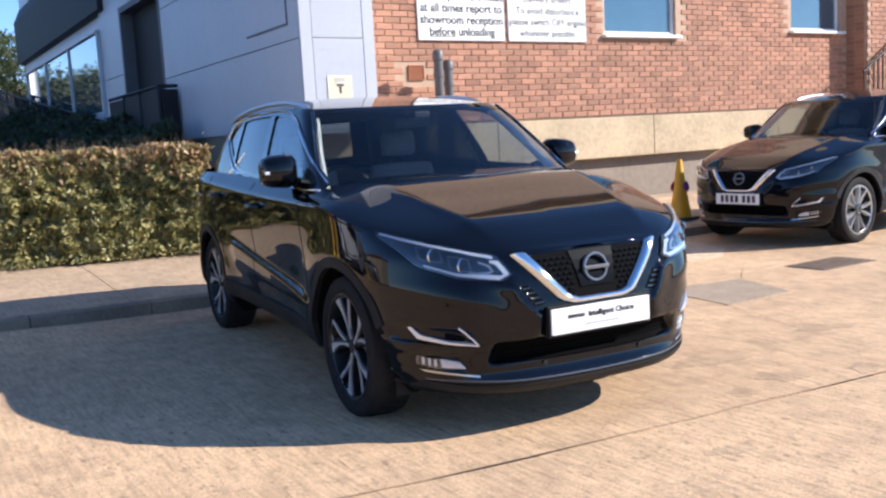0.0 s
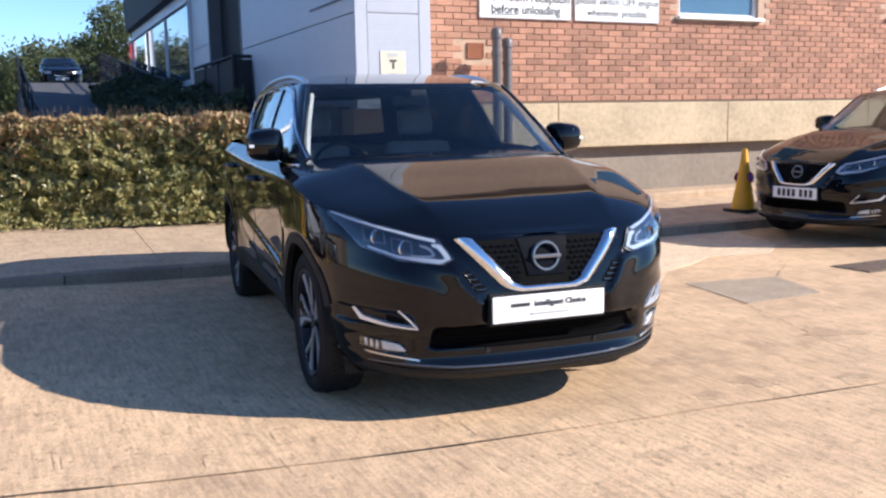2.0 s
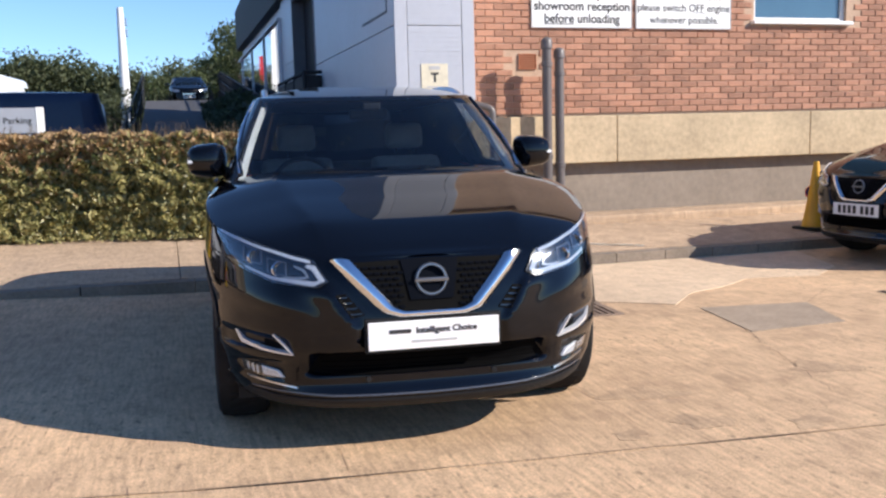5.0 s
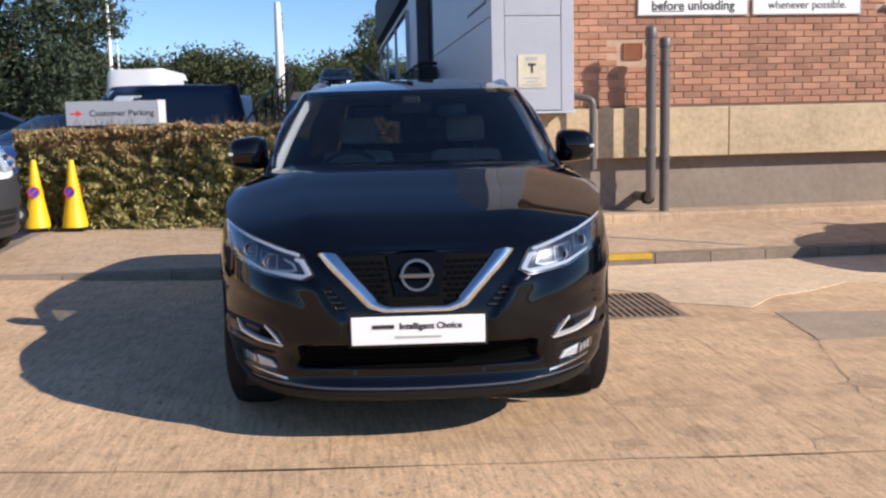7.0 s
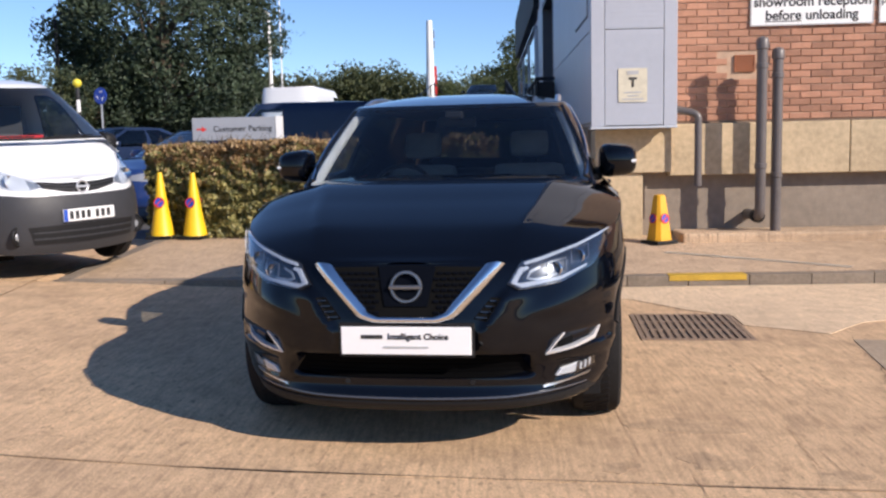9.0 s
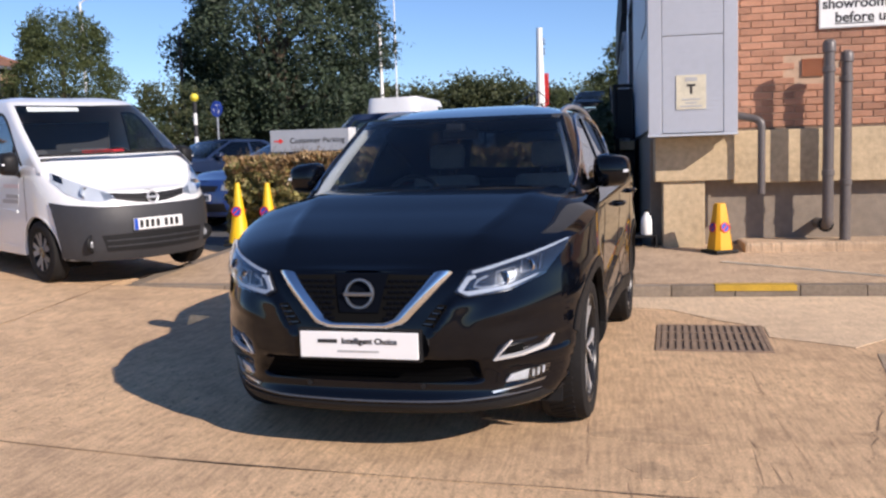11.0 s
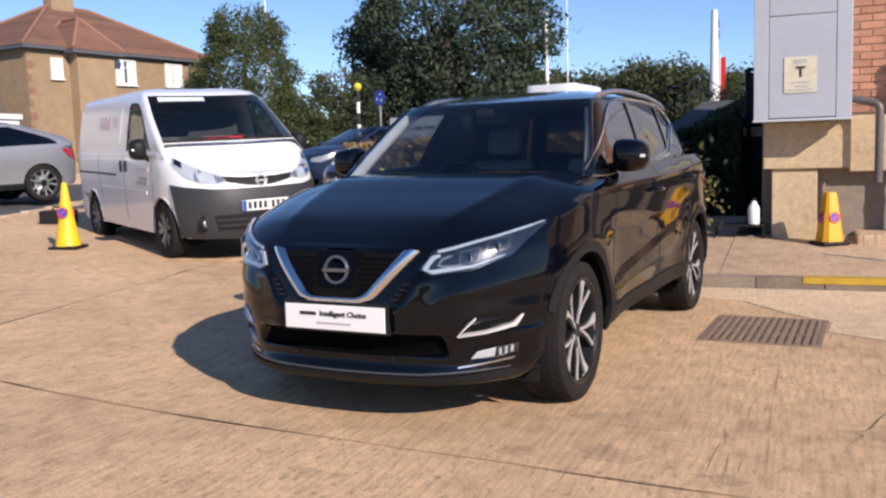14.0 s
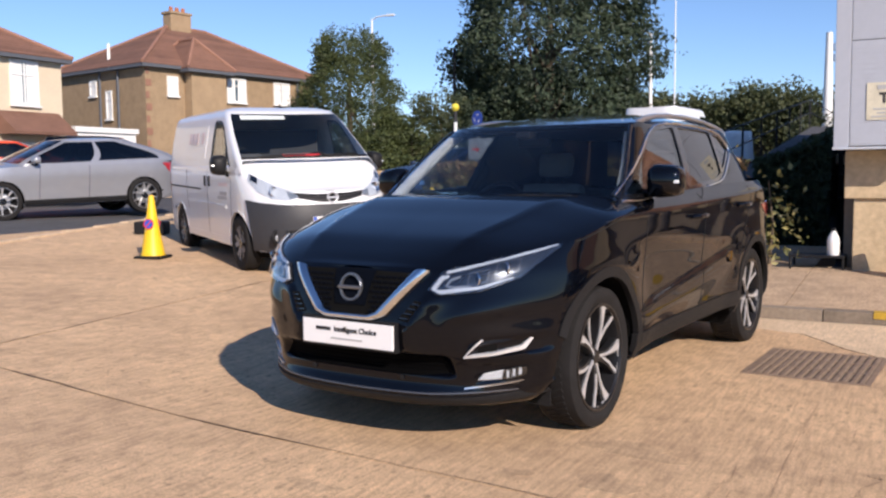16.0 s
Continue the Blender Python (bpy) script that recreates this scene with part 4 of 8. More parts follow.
WHEELS = {}
def wheel_meshes(key, R, width, rim_r, spoke, alloy, dark, twin=True, count=5):
    """Tyre, rim, spokes and cap about the x axis, the outer face towards +x."""
    if key in WHEELS:
        return WHEELS[key]
    turn = Matrix.Rotation(radians(90), 4, "Y")
    h = width / 2
    ty = lathe(bmesh.new(), [(rim_r, -h * .8), (rim_r + .02, -h), (R - .03, -h), (R - .006, -h * .86), (R, -h * .6), (R, h * .6), (R - .006, h * .86), (R - .03, h * .99), (rim_r + .03, h * .98), (rim_r, h * .84)], 48, turn, close=True)
    # tread grooves
    tread = bmesh.new()
    for k in range(60):
        q = 2 * math.pi * k / 60
        m = Matrix.Rotation(q, 4, "X") @ Matrix.Translation((0, 0, R)) @ Matrix.Rotation(radians(22), 4, "Z")
        for s in (-1, 1):
            box(tread, s * h * .28 - .028, s * h * .28 + .028, -.008, .008, -.006, .0035, m=m)
    rim = lathe(bmesh.new(), [(rim_r, h * .84), (rim_r - .006, h * .86), (rim_r - .016, h * .80), (rim_r - .028, h * .3), (rim_r - .04, -h * .5), (.07, -h * .5), (0, -h * .5)], 48, turn)
    lip = lathe(bmesh.new(), [(rim_r + .003, h * .83), (rim_r + .003, h * .90), (rim_r - .008, h * .905), (rim_r - .012, h * .83)], 48, turn, close=True)
    brake = lathe(bmesh.new(), [(0, 0), (.15, 0), (.15, .02), (0, .02)], 32, Matrix.Translation((-.02, 0, 0)) @ turn)
    sp = bmesh.new()
    spd = bmesh.new()
    x0, x1 = h * .62, h * .86
    arms = (-1, 1) if twin else (0,)
    for a in arms:
        off = radians(11) * a
        r0, r1 = .05, rim_r - .006
        def at_(r, q, x):
            return (x, r * math.sin(q), r * math.cos(q))
        w0, w1 = spoke
        pts = []
        knots = ((r0, off * .9, w0), ((r0 + r1) / 2, off * 1.15, (w0 + w1) / 2), (r1, off + a * radians(5), w1))
        for r, q, w in knots:
            pts.append((r, q, w / r))
        for (ra, qa, wa), (rb, qb, wb) in zip(pts, pts[1:]):
            xa, xb = x1 - .012 * (1 - ra / r1), x1 - .012 * (1 - rb / r1)
            f = [sp.verts.new(at_(ra, qa - wa / 2, xa)), sp.verts.new(at_(ra, qa + wa / 2, xa)), sp.verts.new(at_(rb, qb + wb / 2, xb)), sp.verts.new(at_(rb, qb - wb / 2, xb))]
            sp.faces.new(f)
            g = [spd.verts.new((p.co.x - .001, p.co.y, p.co.z)) for p in f] + [spd.verts.new((p.co.x - .045, p.co.y * .99, p.co.z * .99)) for p in f]
            for i in range(4):
                spd.faces.new((g[i], g[(i + 1) % 4], g[4 + (i + 1) % 4], g[4 + i]))
            spd.faces.new(g[4:])
    bmesh.ops.solidify(sp, geom=sp.faces[:], thickness=.006)
    hub = lathe(bmesh.new(), [(.062, h * .3), (.062, h * .78), (.05, h * .84), (.034, h * .85), (.03, h * .82), (0, h * .82)], 24, turn)
    WHEELS[key] = dict(tyre=mesh_of(ty, "tyre", M_TYRE, 40), tread=mesh_of(tread, "tread", M_TYRE), rim=mesh_of(rim, "rim", M_RIMD, 40), lip=mesh_of(lip, "rim_lip", M_SATIN if key == "touring" else dark, 40),
                       brake=mesh_of(brake, "brake_disc", M_SATIN if key != "small" else M_TRIM, 40), spoke=mesh_of(sp, "spoke", alloy), rib=mesh_of(spd, "spoke_rib", dark), hub=mesh_of(hub, "hub_cap", M_GLOSSB, 40), count=count)
    return WHEELS[key]


def sport_wheel():
    """Black wheel with five pairs of arms: a broad machined blade and a thin machined edge round a dark pocket."""
    if "sport" in WHEELS:
        return
    d = wheel_meshes("sport", .338, .225, .256, (.014, .017), M_ALLOY, M_RIMD)
    h, rim_r, grow = .1125, .256, .254 / .241

    def at_(r, q, x):
        q, r = radians(q), r * grow
        return (x, r * math.sin(q), r * math.cos(q))

    def plate(bm, outline, x, deep):
        """A flat-faced arm: outline of (radius, degrees), thicker behind."""
        a = [bm.verts.new(at_(r, q, x - .020 * (1 - r / rim_r) + .004)) for r, q in outline]
        b = [bm.verts.new(at_(r, q, x - .020 * (1 - r / rim_r) - deep)) for r, q in outline]
        bm.faces.new(a), bm.faces.new(b[::-1])
        for k in range(len(a)):
            k2 = (k + 1) % len(a)
            bm.faces.new((a[k], a[k2], b[k2], b[k]))
    face, arm = bmesh.new(), bmesh.new()
    top = h * .80
    plate(face, [(.030, -14), (.070, -4.5), (.110, -3.5), (.155, -6.5), (.195, -11), (.236, -15.5), (.238, -3.5), (.175, -1), (.115, 2), (.070, 4.5), (.030, 18)], top, .004)
    plate(face, [(.085, 7), (.150, 15), (.200, 21), (.236, 22.5), (.236, 26.5), (.196, 25), (.145, 19.5), (.080, 14)], top - .004, .004)
    plate(face, [(.226, -2), (.236, -2), (.237, 10), (.236, 24), (.228, 24), (.229, 10)], top - .002, .004)
    plate(arm, [(.040, -22), (.110, -9), (.155, -11), (.195, -14.5), (.240, -19), (.241, 2), (.175, 4), (.118, 7), (.150, 13.5), (.200, 19), (.240, 20), (.240, 29), (.190, 27.5), (.138, 24), (.070, 26), (.040, 40)], top - .010, .034)
    cap = lathe(bmesh.new(), [(.036, h * .3), (.036, h * .66), (.030, h * .72), (0, h * .73)], 20, Matrix.Rotation(radians(90), 4, "Y"))
    bpy.data.meshes.remove(d["hub"])
    d["hub"] = mesh_of(cap, "hub_cap", M_RIMD, 40)
    old = (d["spoke"], d["rib"])
    d["spoke"], d["rib"] = mesh_of(face, "spoke", M_ALLOY), mesh_of(arm, "spoke_rib", M_RIMD, 30)
    for me in old:
        bpy.data.meshes.remove(me)


def add_wheel(car, key, x, y, z, spin=0.0, steer=0.0):
    d = WHEELS[key]
    w = new("wheel")
    w.parent = car
    w.matrix_basis = pose(x, y, z, 0, 0, (0 if x > 0 else 180) + steer) @ pose(0, 0, 0, spin, 0, 0)
    for nm, me in (("tyre", d["tyre"]), ("tread", d["tread"]), ("rim", d["rim"]), ("rim_lip", d["lip"]), ("brake_disc", d["brake"]), ("hub_cap", d["hub"])):
        o = new(nm, me)
        o.parent = w
    for k in range(d["count"]):
        for nm, me in (("spoke", d["spoke"]), ("spoke_rib", d["rib"])):
            o = new(nm, me)
            o.parent = w
            o.matrix_basis = pose(0, 0, 0, 360 * k / d["count"], 0, 0)
    return w


def wheel_well(car, wy, wz, R, x_in, x_out, side=None):
    for s in (-1, 1):
        bm = bmesh.new()
        n = 20
        rows = []
        for x in (x_in, x_out):
            arc = [(wy + R * math.cos(radians(-25 + 230 * k / n)), wz + R * math.sin(radians(-25 + 230 * k / n))) for k in range(n + 1)]
            rows.append([(s * (min(x, side(y, z) - .012) if side else x), y, z) for y, z in arc])
        vs = grid(bm, rows)
        bm.faces.new(vs[0])
        part("wheel_liner", bm, M_WELL, car)


def seat(car, x, y, z, mat, lean=14):
    s = new("seat")
    s.parent = car
    s.matrix_basis = pose(x, y, z)
    part("cushion", boxm(-.25, .25, -.26, .26, 0, .16, bevel=.05), mat, s, smooth=60)
    m = pose(0, .24, .1, -lean)
    part("backrest", boxm(-.24, .24, -.06, .07, 0, .56, bevel=.06, m=m), mat, s, smooth=60)
    part("headrest", boxm(-.13, .13, -.045, .055, .61, .79, bevel=.05, m=m), mat, s, smooth=60)
    bm = bmesh.new()
    for dx in (-.06, .06):
        tube(bm, [m @ Vector((dx, 0, .5)), m @ Vector((dx, 0, .68))], .008, 6)
    part("headrest_post", bm, M_BLACKP, s)


def mirror_pair(car, x0, x1, y, z, h, depth, mat, stalk):
    for s in (-1, 1):
        mr = new("door_mirror")
        mr.parent = car
        mr.matrix_basis = pose(s * (x0 + x1) / 2, y, z, 0, 0, s * 8)
        bm = bmesh.new()
        w = x1 - x0
        r = bmesh.ops.create_uvsphere(bm, u_segments=24, v_segments=16, radius=1)
        for v in bm.verts:
            c = v.co
            f = lambda t, n: math.copysign(abs(t) ** n, t)  # noqa: E731
            c.x, c.z, c.y = f(c.x, .55) * w / 2, f(c.z, .6) * h / 2, f(c.y, .8) * depth
            if c.y > 0:
                c.y = min(c.y, depth * .25)
            c.z *= 1 - .18 * (s * c.x / (w / 2) + 1) / 2
        part("housing", bm, mat, mr, smooth=45)
        bm = bmesh.new()
        box(bm, -w / 2 * .85, w / 2 * .85, depth * .255, depth * .27, -h * .36, h * .36, bevel=.001)
        part("mirror_glass", bm, M_CHROME, mr)
        part("turn_lamp", boxm(-w * .3, w * .42, -depth * .93, -depth * .80, -.012, .004, bevel=.004) if s > 0 else boxm(-w * .42, w * .3, -depth * .93, -depth * .80, -.012, .004, bevel=.004), M_LAMP, mr)
        part("stalk", tube(bmesh.new(), [(-s * w * .35, .02, -h * .3), (-s * (w * .5 + .06), .05, -h * .55 - stalk)], .03, 10), M_BLACKP, mr)


def pillar_band(gp, s):
    """The inner face of a screen pillar: a curved band that runs back from the glass edge."""
    bm = bmesh.new()
    rows = []
    for k in range(9):
        z = 1.05 + .40 * k / 8
        x, y = gp(.735, z)
        rows.append([(s * (x - .012), y + .010, z), (s * (x - .040), y + .045, z), (s * (x - .048), y + .10, z), (s * (x - .030), y + .15, z)])
    grid(bm, rows)
    bmesh.ops.solidify(bm, geom=bm.faces[:], thickness=.006)
    return bm


def ease(t, a, b):
    """A soft step from 0 at a to 1 at b."""
    t = min(1, max(0, (t - a) / (b - a)))
    return t * t * (3 - 2 * t)


AXLES, AXLE_Z, ARCH_R = (.845, 3.475), .338, .393


def crossover_surface():
    """The crossover's skin: a plan outline at each height, with arch flares, door creases and a sculpted bumper."""
    yc, yc2, nf, nr = 1.02, 3.35, 3.0, 4.0
    W = spline([(.17, .78), (.24, .815), (.30, .840), (.36, .855), (.46, .860), (.58, .856), (.70, .864), (.80, .876), (.92, .884), (.985, .884), (1.01, .878), (1.035, .858), (1.08, .818), (1.12, .788), (1.2, .765)])
    yf = spline([(.17, .17), (.205, .075), (.25, .035), (.31, .055), (.38, .045), (.46, .012), (.54, .006), (.64, .022), (.72, .042), (.79, .075), (.85, .14), (.92, .25), (1.1, .55)])
    yr = spline([(.2, 4.2), (.32, 4.31), (.55, 4.34), (.75, 4.33), (.95, 4.29), (1.1, 4.22)])
    lift = spline([(1.2, 0), (2.0, .018), (2.9, .05), (3.6, .085), (4.3, .10)])
    low_crease = spline([(1.15, .47), (1.45, .53), (2.15, .615), (2.85, .70), (3.1, .73)])

    def width(y, z):
        return W(z - lift(y) * ease(z, .62, 1.0)) - .035 * ease(y, 3.5, 4.4) * ease(z, .8, 1.1)

    def flank(y, z):
        out = 0.0
        for wy in AXLES:
            r = math.hypot(y - wy, z - AXLE_Z)
            out += .030 * math.exp(-((max(0, r - ARCH_R - .035)) / .17) ** 2) * ease(z, .16, .34) * (1 - ease(z, .70, .98))
        if 1.0 < y < 3.3:
            d = z - low_crease(y)
            fade = ease(y, 1.22, 1.5) * (1 - ease(y, 2.75, 3.05))
            out += fade * (.022 * (1 - ease(d, -.010, .022)) - .020 * (1 - ease(d, -.20, -.07)))
        return out

    def sculpt(x, z):
        x = abs(x)
        out = -.042 * ease(z, .332, .352) * (1 - ease(z, .418, .440)) * (1 - ease(x, .46 - (z - .33) * .25, .52 - (z - .33) * .25))
        lo, hi = .425 + .10 * max(0, x - .60), .462 + .22 * min(.10, max(0, x - .53)) + .10 * max(0, x - .63)
        out -= .034 * ease(z, lo - .004, lo + .014) * (1 - ease(z, hi, hi + .030)) * ease(x, .535, .60) * (1 - ease(x, .775, .80))
        out -= .014 * ease(z, .305, .322) * (1 - ease(z, .385, .405)) * ease(x, .55, .60)
        brow = z - (.600 + .16 * (x - .45))
        out += .022 * (math.exp(-(brow / .075) ** 2) if brow > 0 else math.exp(-(brow / .034) ** 2)) * ease(x, .44, .60)
        d = x - (.300 + .62 * max(0, z - .53) + .25 * max(0, .50 - z))
        out += .018 * (math.exp(-(d / .075) ** 2) if d > 0 else math.exp(-(d / .014) ** 2)) * ease(z, .41, .47) * (1 - ease(z, .66, .715))
        return out

    def frontal(f):
        return max(0, 1 - f ** nf) ** (.5 / nf)

    def point(a, z):
        if a <= 1:
            w = width(yc, z)
            q = a * math.pi / 2
            x, c = w * math.sin(q) ** (2 / nf), max(0, math.cos(q)) ** (2 / nf)
            y = yc - (yc - yf(z)) * c - sculpt(x, z) * c ** .5
        elif a <= 2:
            y = yc + (yc2 - yc) * (a - 1)
            x = width(y, z)
        else:
            q = (a - 2) * math.pi / 2
            y = yc2 + (yr(z) - yc2) * math.sin(q) ** (2 / nr)
            x = width(y, z) * max(0, math.cos(q)) ** (2 / nr)
        return x + flank(y, z) * ease(x, .5, .8), y

    def front(x, z):
        f = min(1, abs(x) / width(yc, z))
        return yc - (yc - yf(z)) * (1 - f ** nf) ** (1 / nf) - sculpt(x, z) * frontal(f)

    def skin(x, z):
        f = min(1, abs(x) / width(yc, z))
        return yc - (yc - yf(z)) * (1 - f ** nf) ** (1 / nf)

    def side(y, z):
        w = width(max(y, yc), z)
        if y < yc:
            w *= max(0, 1 - ((yc - y) / (yc - yf(z))) ** nf) ** (1 / nf)
        elif y > yc2:
            w *= max(0, 1 - ((y - yc2) / (yr(z) - yc2)) ** nr) ** (1 / nr)
        return w + flank(y, z) * ease(w, .5, .8)
    return point, front, side, skin


def cabin_surface():
    """The crossover's cabin: a screen that wraps round to the pillars, sides that lean in and narrow to the tail."""
    Wg = spline([(.97, .825), (1.08, .800), (1.25, .742), (1.42, .668), (1.5, .628), (1.54, .59)])
    yfg = spline([(.97, .92), (1.06, 1.05), (1.27, 1.355), (1.48, 1.665), (1.54, 1.80)])
    yrg = spline([(.97, 4.24), (1.1, 4.20), (1.35, 4.05), (1.52, 3.92)])
    wrap = spline([(1.0, .47), (1.06, .44), (1.48, .28), (1.54, .26)])

    def width(y, z):
        return Wg(z) - .045 * ease(y, 2.5, 4.2)

    def point(a, z):
        f0, d = yfg(z), wrap(z)
        if a <= 1:
            q = a * math.pi / 2
            return Wg(z) * math.sin(q) ** (2 / 2.7), f0 + d - d * max(0, math.cos(q)) ** (2 / 2.7)
        if a <= 2:
            y = f0 + d + (3.5 - f0 - d) * (a - 1)
            return width(y, z), y
        q = (a - 2) * math.pi / 2
        y = 3.5 + (yrg(z) - 3.5) * math.sin(q) ** (2 / 3.5)
        return width(y, z) * max(0, math.cos(q)) ** (2 / 3.5), y

    def side(y, z):
        f0, d = yfg(z), wrap(z)
        w = width(y, z)
        if y < f0 + d:
            w *= max(0, 1 - min(1, (f0 + d - y) / d) ** 2.7) ** (1 / 2.7)
        elif y > 3.5:
            w *= max(0, 1 - min(1, (y - 3.5) / (yrg(z) - 3.5)) ** 3.5) ** (1 / 3.5)
        return w
    return point, side


# side glass: the outline of the opening as heights over the car's length
GLASS_TOP = spline([(1.29, 1.088), (1.50, 1.205), (1.75, 1.342), (1.95, 1.436), (2.13, 1.485), (2.5, 1.512), (2.9, 1.515), (3.25, 1.500), (3.42, 1.475), (3.53, 1.385)])
GLASS_LOW = spline([(1.29, 1.080), (1.7, 1.092), (2.3, 1.116), (2.8, 1.150), (3.0, 1.172), (3.12, 1.205), (3.30, 1.275), (3.53, 1.375)])


def inside_glass(y, z, rim=0.0):
    return 1.29 < y < 3.53 and GLASS_LOW(y) + rim < z < GLASS_TOP(y) - rim


def crossover(m, label, with_dealer_plate=True, wheel_key="sport", steer=0.0):
    car = thing("parked_car", m, label, "car")
    point, front, side_x, skin = crossover_surface()
    zb = spline([(0, .205), (.5, .208), (.72, .215), (.86, .235), (1.1, .295), (2, .315), (2.5, .32), (3, .32)])
    zt = spline([(0, .795), (.2, .80), (.35, .826), (.5, .862), (.66, .894), (.78, .925), (.9, .966), (1.0, 1.003), (1.12, 1.03), (1.3, 1.085), (2, 1.15), (2.5, 1.17), (3, 1.13)])
    AY, AZ, AR = AXLES, AXLE_Z, ARCH_R
    part("body", body_shell(point, zb, zt, [(y, AZ) for y in AY], AR, 64, (64, 84, 26)), M_PAINT, car, smooth=38)

    def crown(y, x, xe):
        t = min(1, abs(x) / max(xe, .01))
        mid = spline([(.05, .0), (.16, .030), (.35, .062), (.6, .085), (.95, .095), (1.3, .085)])(y)
        edge = (1 - t ** 3.6) ** .75
        d = abs(x) - (.375 + .215 * y)
        ridge = (.016 if d > 0 else .020) * math.exp(-abs(d) / (.11 if d > 0 else .15)) * ease(y, .08, .35)
        return mid * edge * (.86 + .14 * (1 - t * t)) + ridge * (1 - t ** 5)
    part("bonnet", hood_panel(point, zt, 1.0 + (1.30 - 1.02) / 2.33, crown, 44, 60), M_PAINT, car, smooth=24)
    # cabin
    gp, gside = cabin_surface()
    gzb = spline([(0, 1.035), (.5, 1.02), (.8, 1.02), (1, 1.035), (1.5, 1.07), (2, 1.10), (2.4, 1.12), (3, 1.09)])
    gzr = spline([(0, 1.50), (.6, 1.502), (.9, 1.51), (1.4, 1.54), (2, 1.535), (3, 1.50)])
    glass = [("windscreen", 0, .74, .07, .955), ("rear_window", 2.62, 3, .2, .9)]
    fr, panes, ring = greenhouse(gp, gzb, gzr, glass, rows=30, fine=44)
    # the side openings, whose rim lies under the frame mouldings
    bmesh.ops.delete(fr, geom=[f for f in fr.faces if abs(f.calc_center_median().x) > .45 and inside_glass(f.calc_center_median().y, f.calc_center_median().z)], context="FACES")
    part("cabin_frame", fr, M_PAINT, car, smooth=30)
    for nm, s, bm in panes:
        part(nm, bm, M_SCREEN if nm == "windscreen" else M_SIDEGL, car, smooth=60)
    b_post = lambda z: 2.30 + .17 * (z - 1.11) / .39  # noqa: E731
    c_post = lambda z: 3.11 + .12 * (z - 1.20) / .30  # noqa: E731
    for s in (-1, 1):
        spans = (("front_side_window", lambda z: 1.30, lambda z: b_post(z) - .03, M_FRONTGL), ("rear_side_window", lambda z: b_post(z) + .03, lambda z: c_post(z) - .02, M_SIDEGL), ("quarter_window", lambda z: c_post(z) + .02, lambda z: 3.53, M_SIDEGL))
        for nm, ya, yb, mt in spans:
            ys_u = [ya(1.45) + (yb(1.48) - ya(1.45)) * k / 14 for k in range(15)]
            ys_l = [ya(1.15) + (yb(1.18) - ya(1.15)) * k / 14 for k in range(15)]
            part(nm, side_strip(gside, [(y, GLASS_TOP(y)) for y in ys_u], [(y, GLASS_LOW(y)) for y in ys_l], s, -.004, .004, 28, 8), mt, car, smooth=50)
        rim = [(1.29 + 2.24 * k / 44, GLASS_LOW(1.29 + 2.24 * k / 44)) for k in range(45)]
        top = [(1.29 + 2.24 * k / 44, GLASS_TOP(1.29 + 2.24 * k / 44)) for k in range(45)]
        part("window_surround", side_ribbon(gside, rim, .034, s, .004, .012, 70), M_GLOSSB, car)
        part("window_surround", side_ribbon(gside, top, .034, s, .004, .012, 70), M_GLOSSB, car)
        for post in (b_post, c_post):
            part("door_post", side_ribbon(gside, [(post(z), z) for z in (1.12, 1.25, 1.38, 1.505)] if post is b_post else [(post(z), z) for z in (1.21, 1.32, 1.42, 1.50)], .085 if post is b_post else .050, s, .005, .010, 12), M_GLOSSB, car)
    part("roof", roof_cap(ring, .092), M_ROOFGL, car, smooth=40)
    for s in (-1, 1):
        loop = [(y, z - .014) for y, z in rim] + [(y, z + .012) for y, z in top[::-1]]
        part("window_chrome", tube(bmesh.new(), [(s * (gside(y, z) + .008), y, z) for y, z in loop], .0085, 6), M_CHROME, car, "bright chrome window surround", smooth=60)
        rail = [(1.92, 1.500), (2.02, 1.522), (2.14, 1.544), (2.30, 1.562), (2.5, 1.574), (2.8, 1.578), (3.2, 1.569), (3.5, 1.548), (3.68, 1.528), (3.80, 1.500)]
        part("roof_rail", tube(bmesh.new(), [(s * (.575 - .02 * ease(y, 2.8, 3.8)), y, z) for y, z in rail], [.012, .017, .018, .017, .016, .016, .016, .016, .016, .012], 8), M_SATIN, car, "satin aluminium roof rail", smooth=60)
        def G(a, w, out=.006):
            z = gzb(a) + (gzr(a) - gzb(a)) * w
            x, y = gp(a, z)
            return (s * (x + out), y, z)
        part("screen_trim", tube(bmesh.new(), [G(.755, .04 + .92 * k / 10, .001) for k in range(11)], .012, 6), M_GLOSSB, car, smooth=60)
    part("cowl", strip(lambda x, z: 1.00 + .24 * (x / .75) ** 2, [(-.72, 1.075), (.72, 1.075)], [(-.72, 1.03), (.72, 1.03)], 1, .0, .16, 20, 2), M_BLACKP, car)
    for s in (-1, 1):
        part("pillar_trim", pillar_band(gp, s), M_HEADL, car, "pale grey inner pillar trim", smooth=60)
    part("headlining", boxm(-.52, .52, 1.95, 3.7, 1.478, 1.49), M_DASH, car)
    # wipers
    for x0, x1, y0 in ((-.62, .02, 1.03), (.05, .60, 1.02)):
        wp = new("wiper")
        wp.parent = car
        part("arm", tube(bmesh.new(), [(x0, y0 + .22 * abs(x0) , 1.085), ((x0 + x1) / 2, y0 + .06, 1.10), (x1, y0 + .22 * abs(x1) * .8, 1.095)], [.012, .009, .006], 6), M_BLACKP, wp)
        part("blade", tube(bmesh.new(), [(x0 + .08, y0 + .10 + .15 * abs(x0), 1.083), (x1 - .03, y0 + .10 + .12 * abs(x1), 1.083)], .007, 6), M_BLACKP, wp)
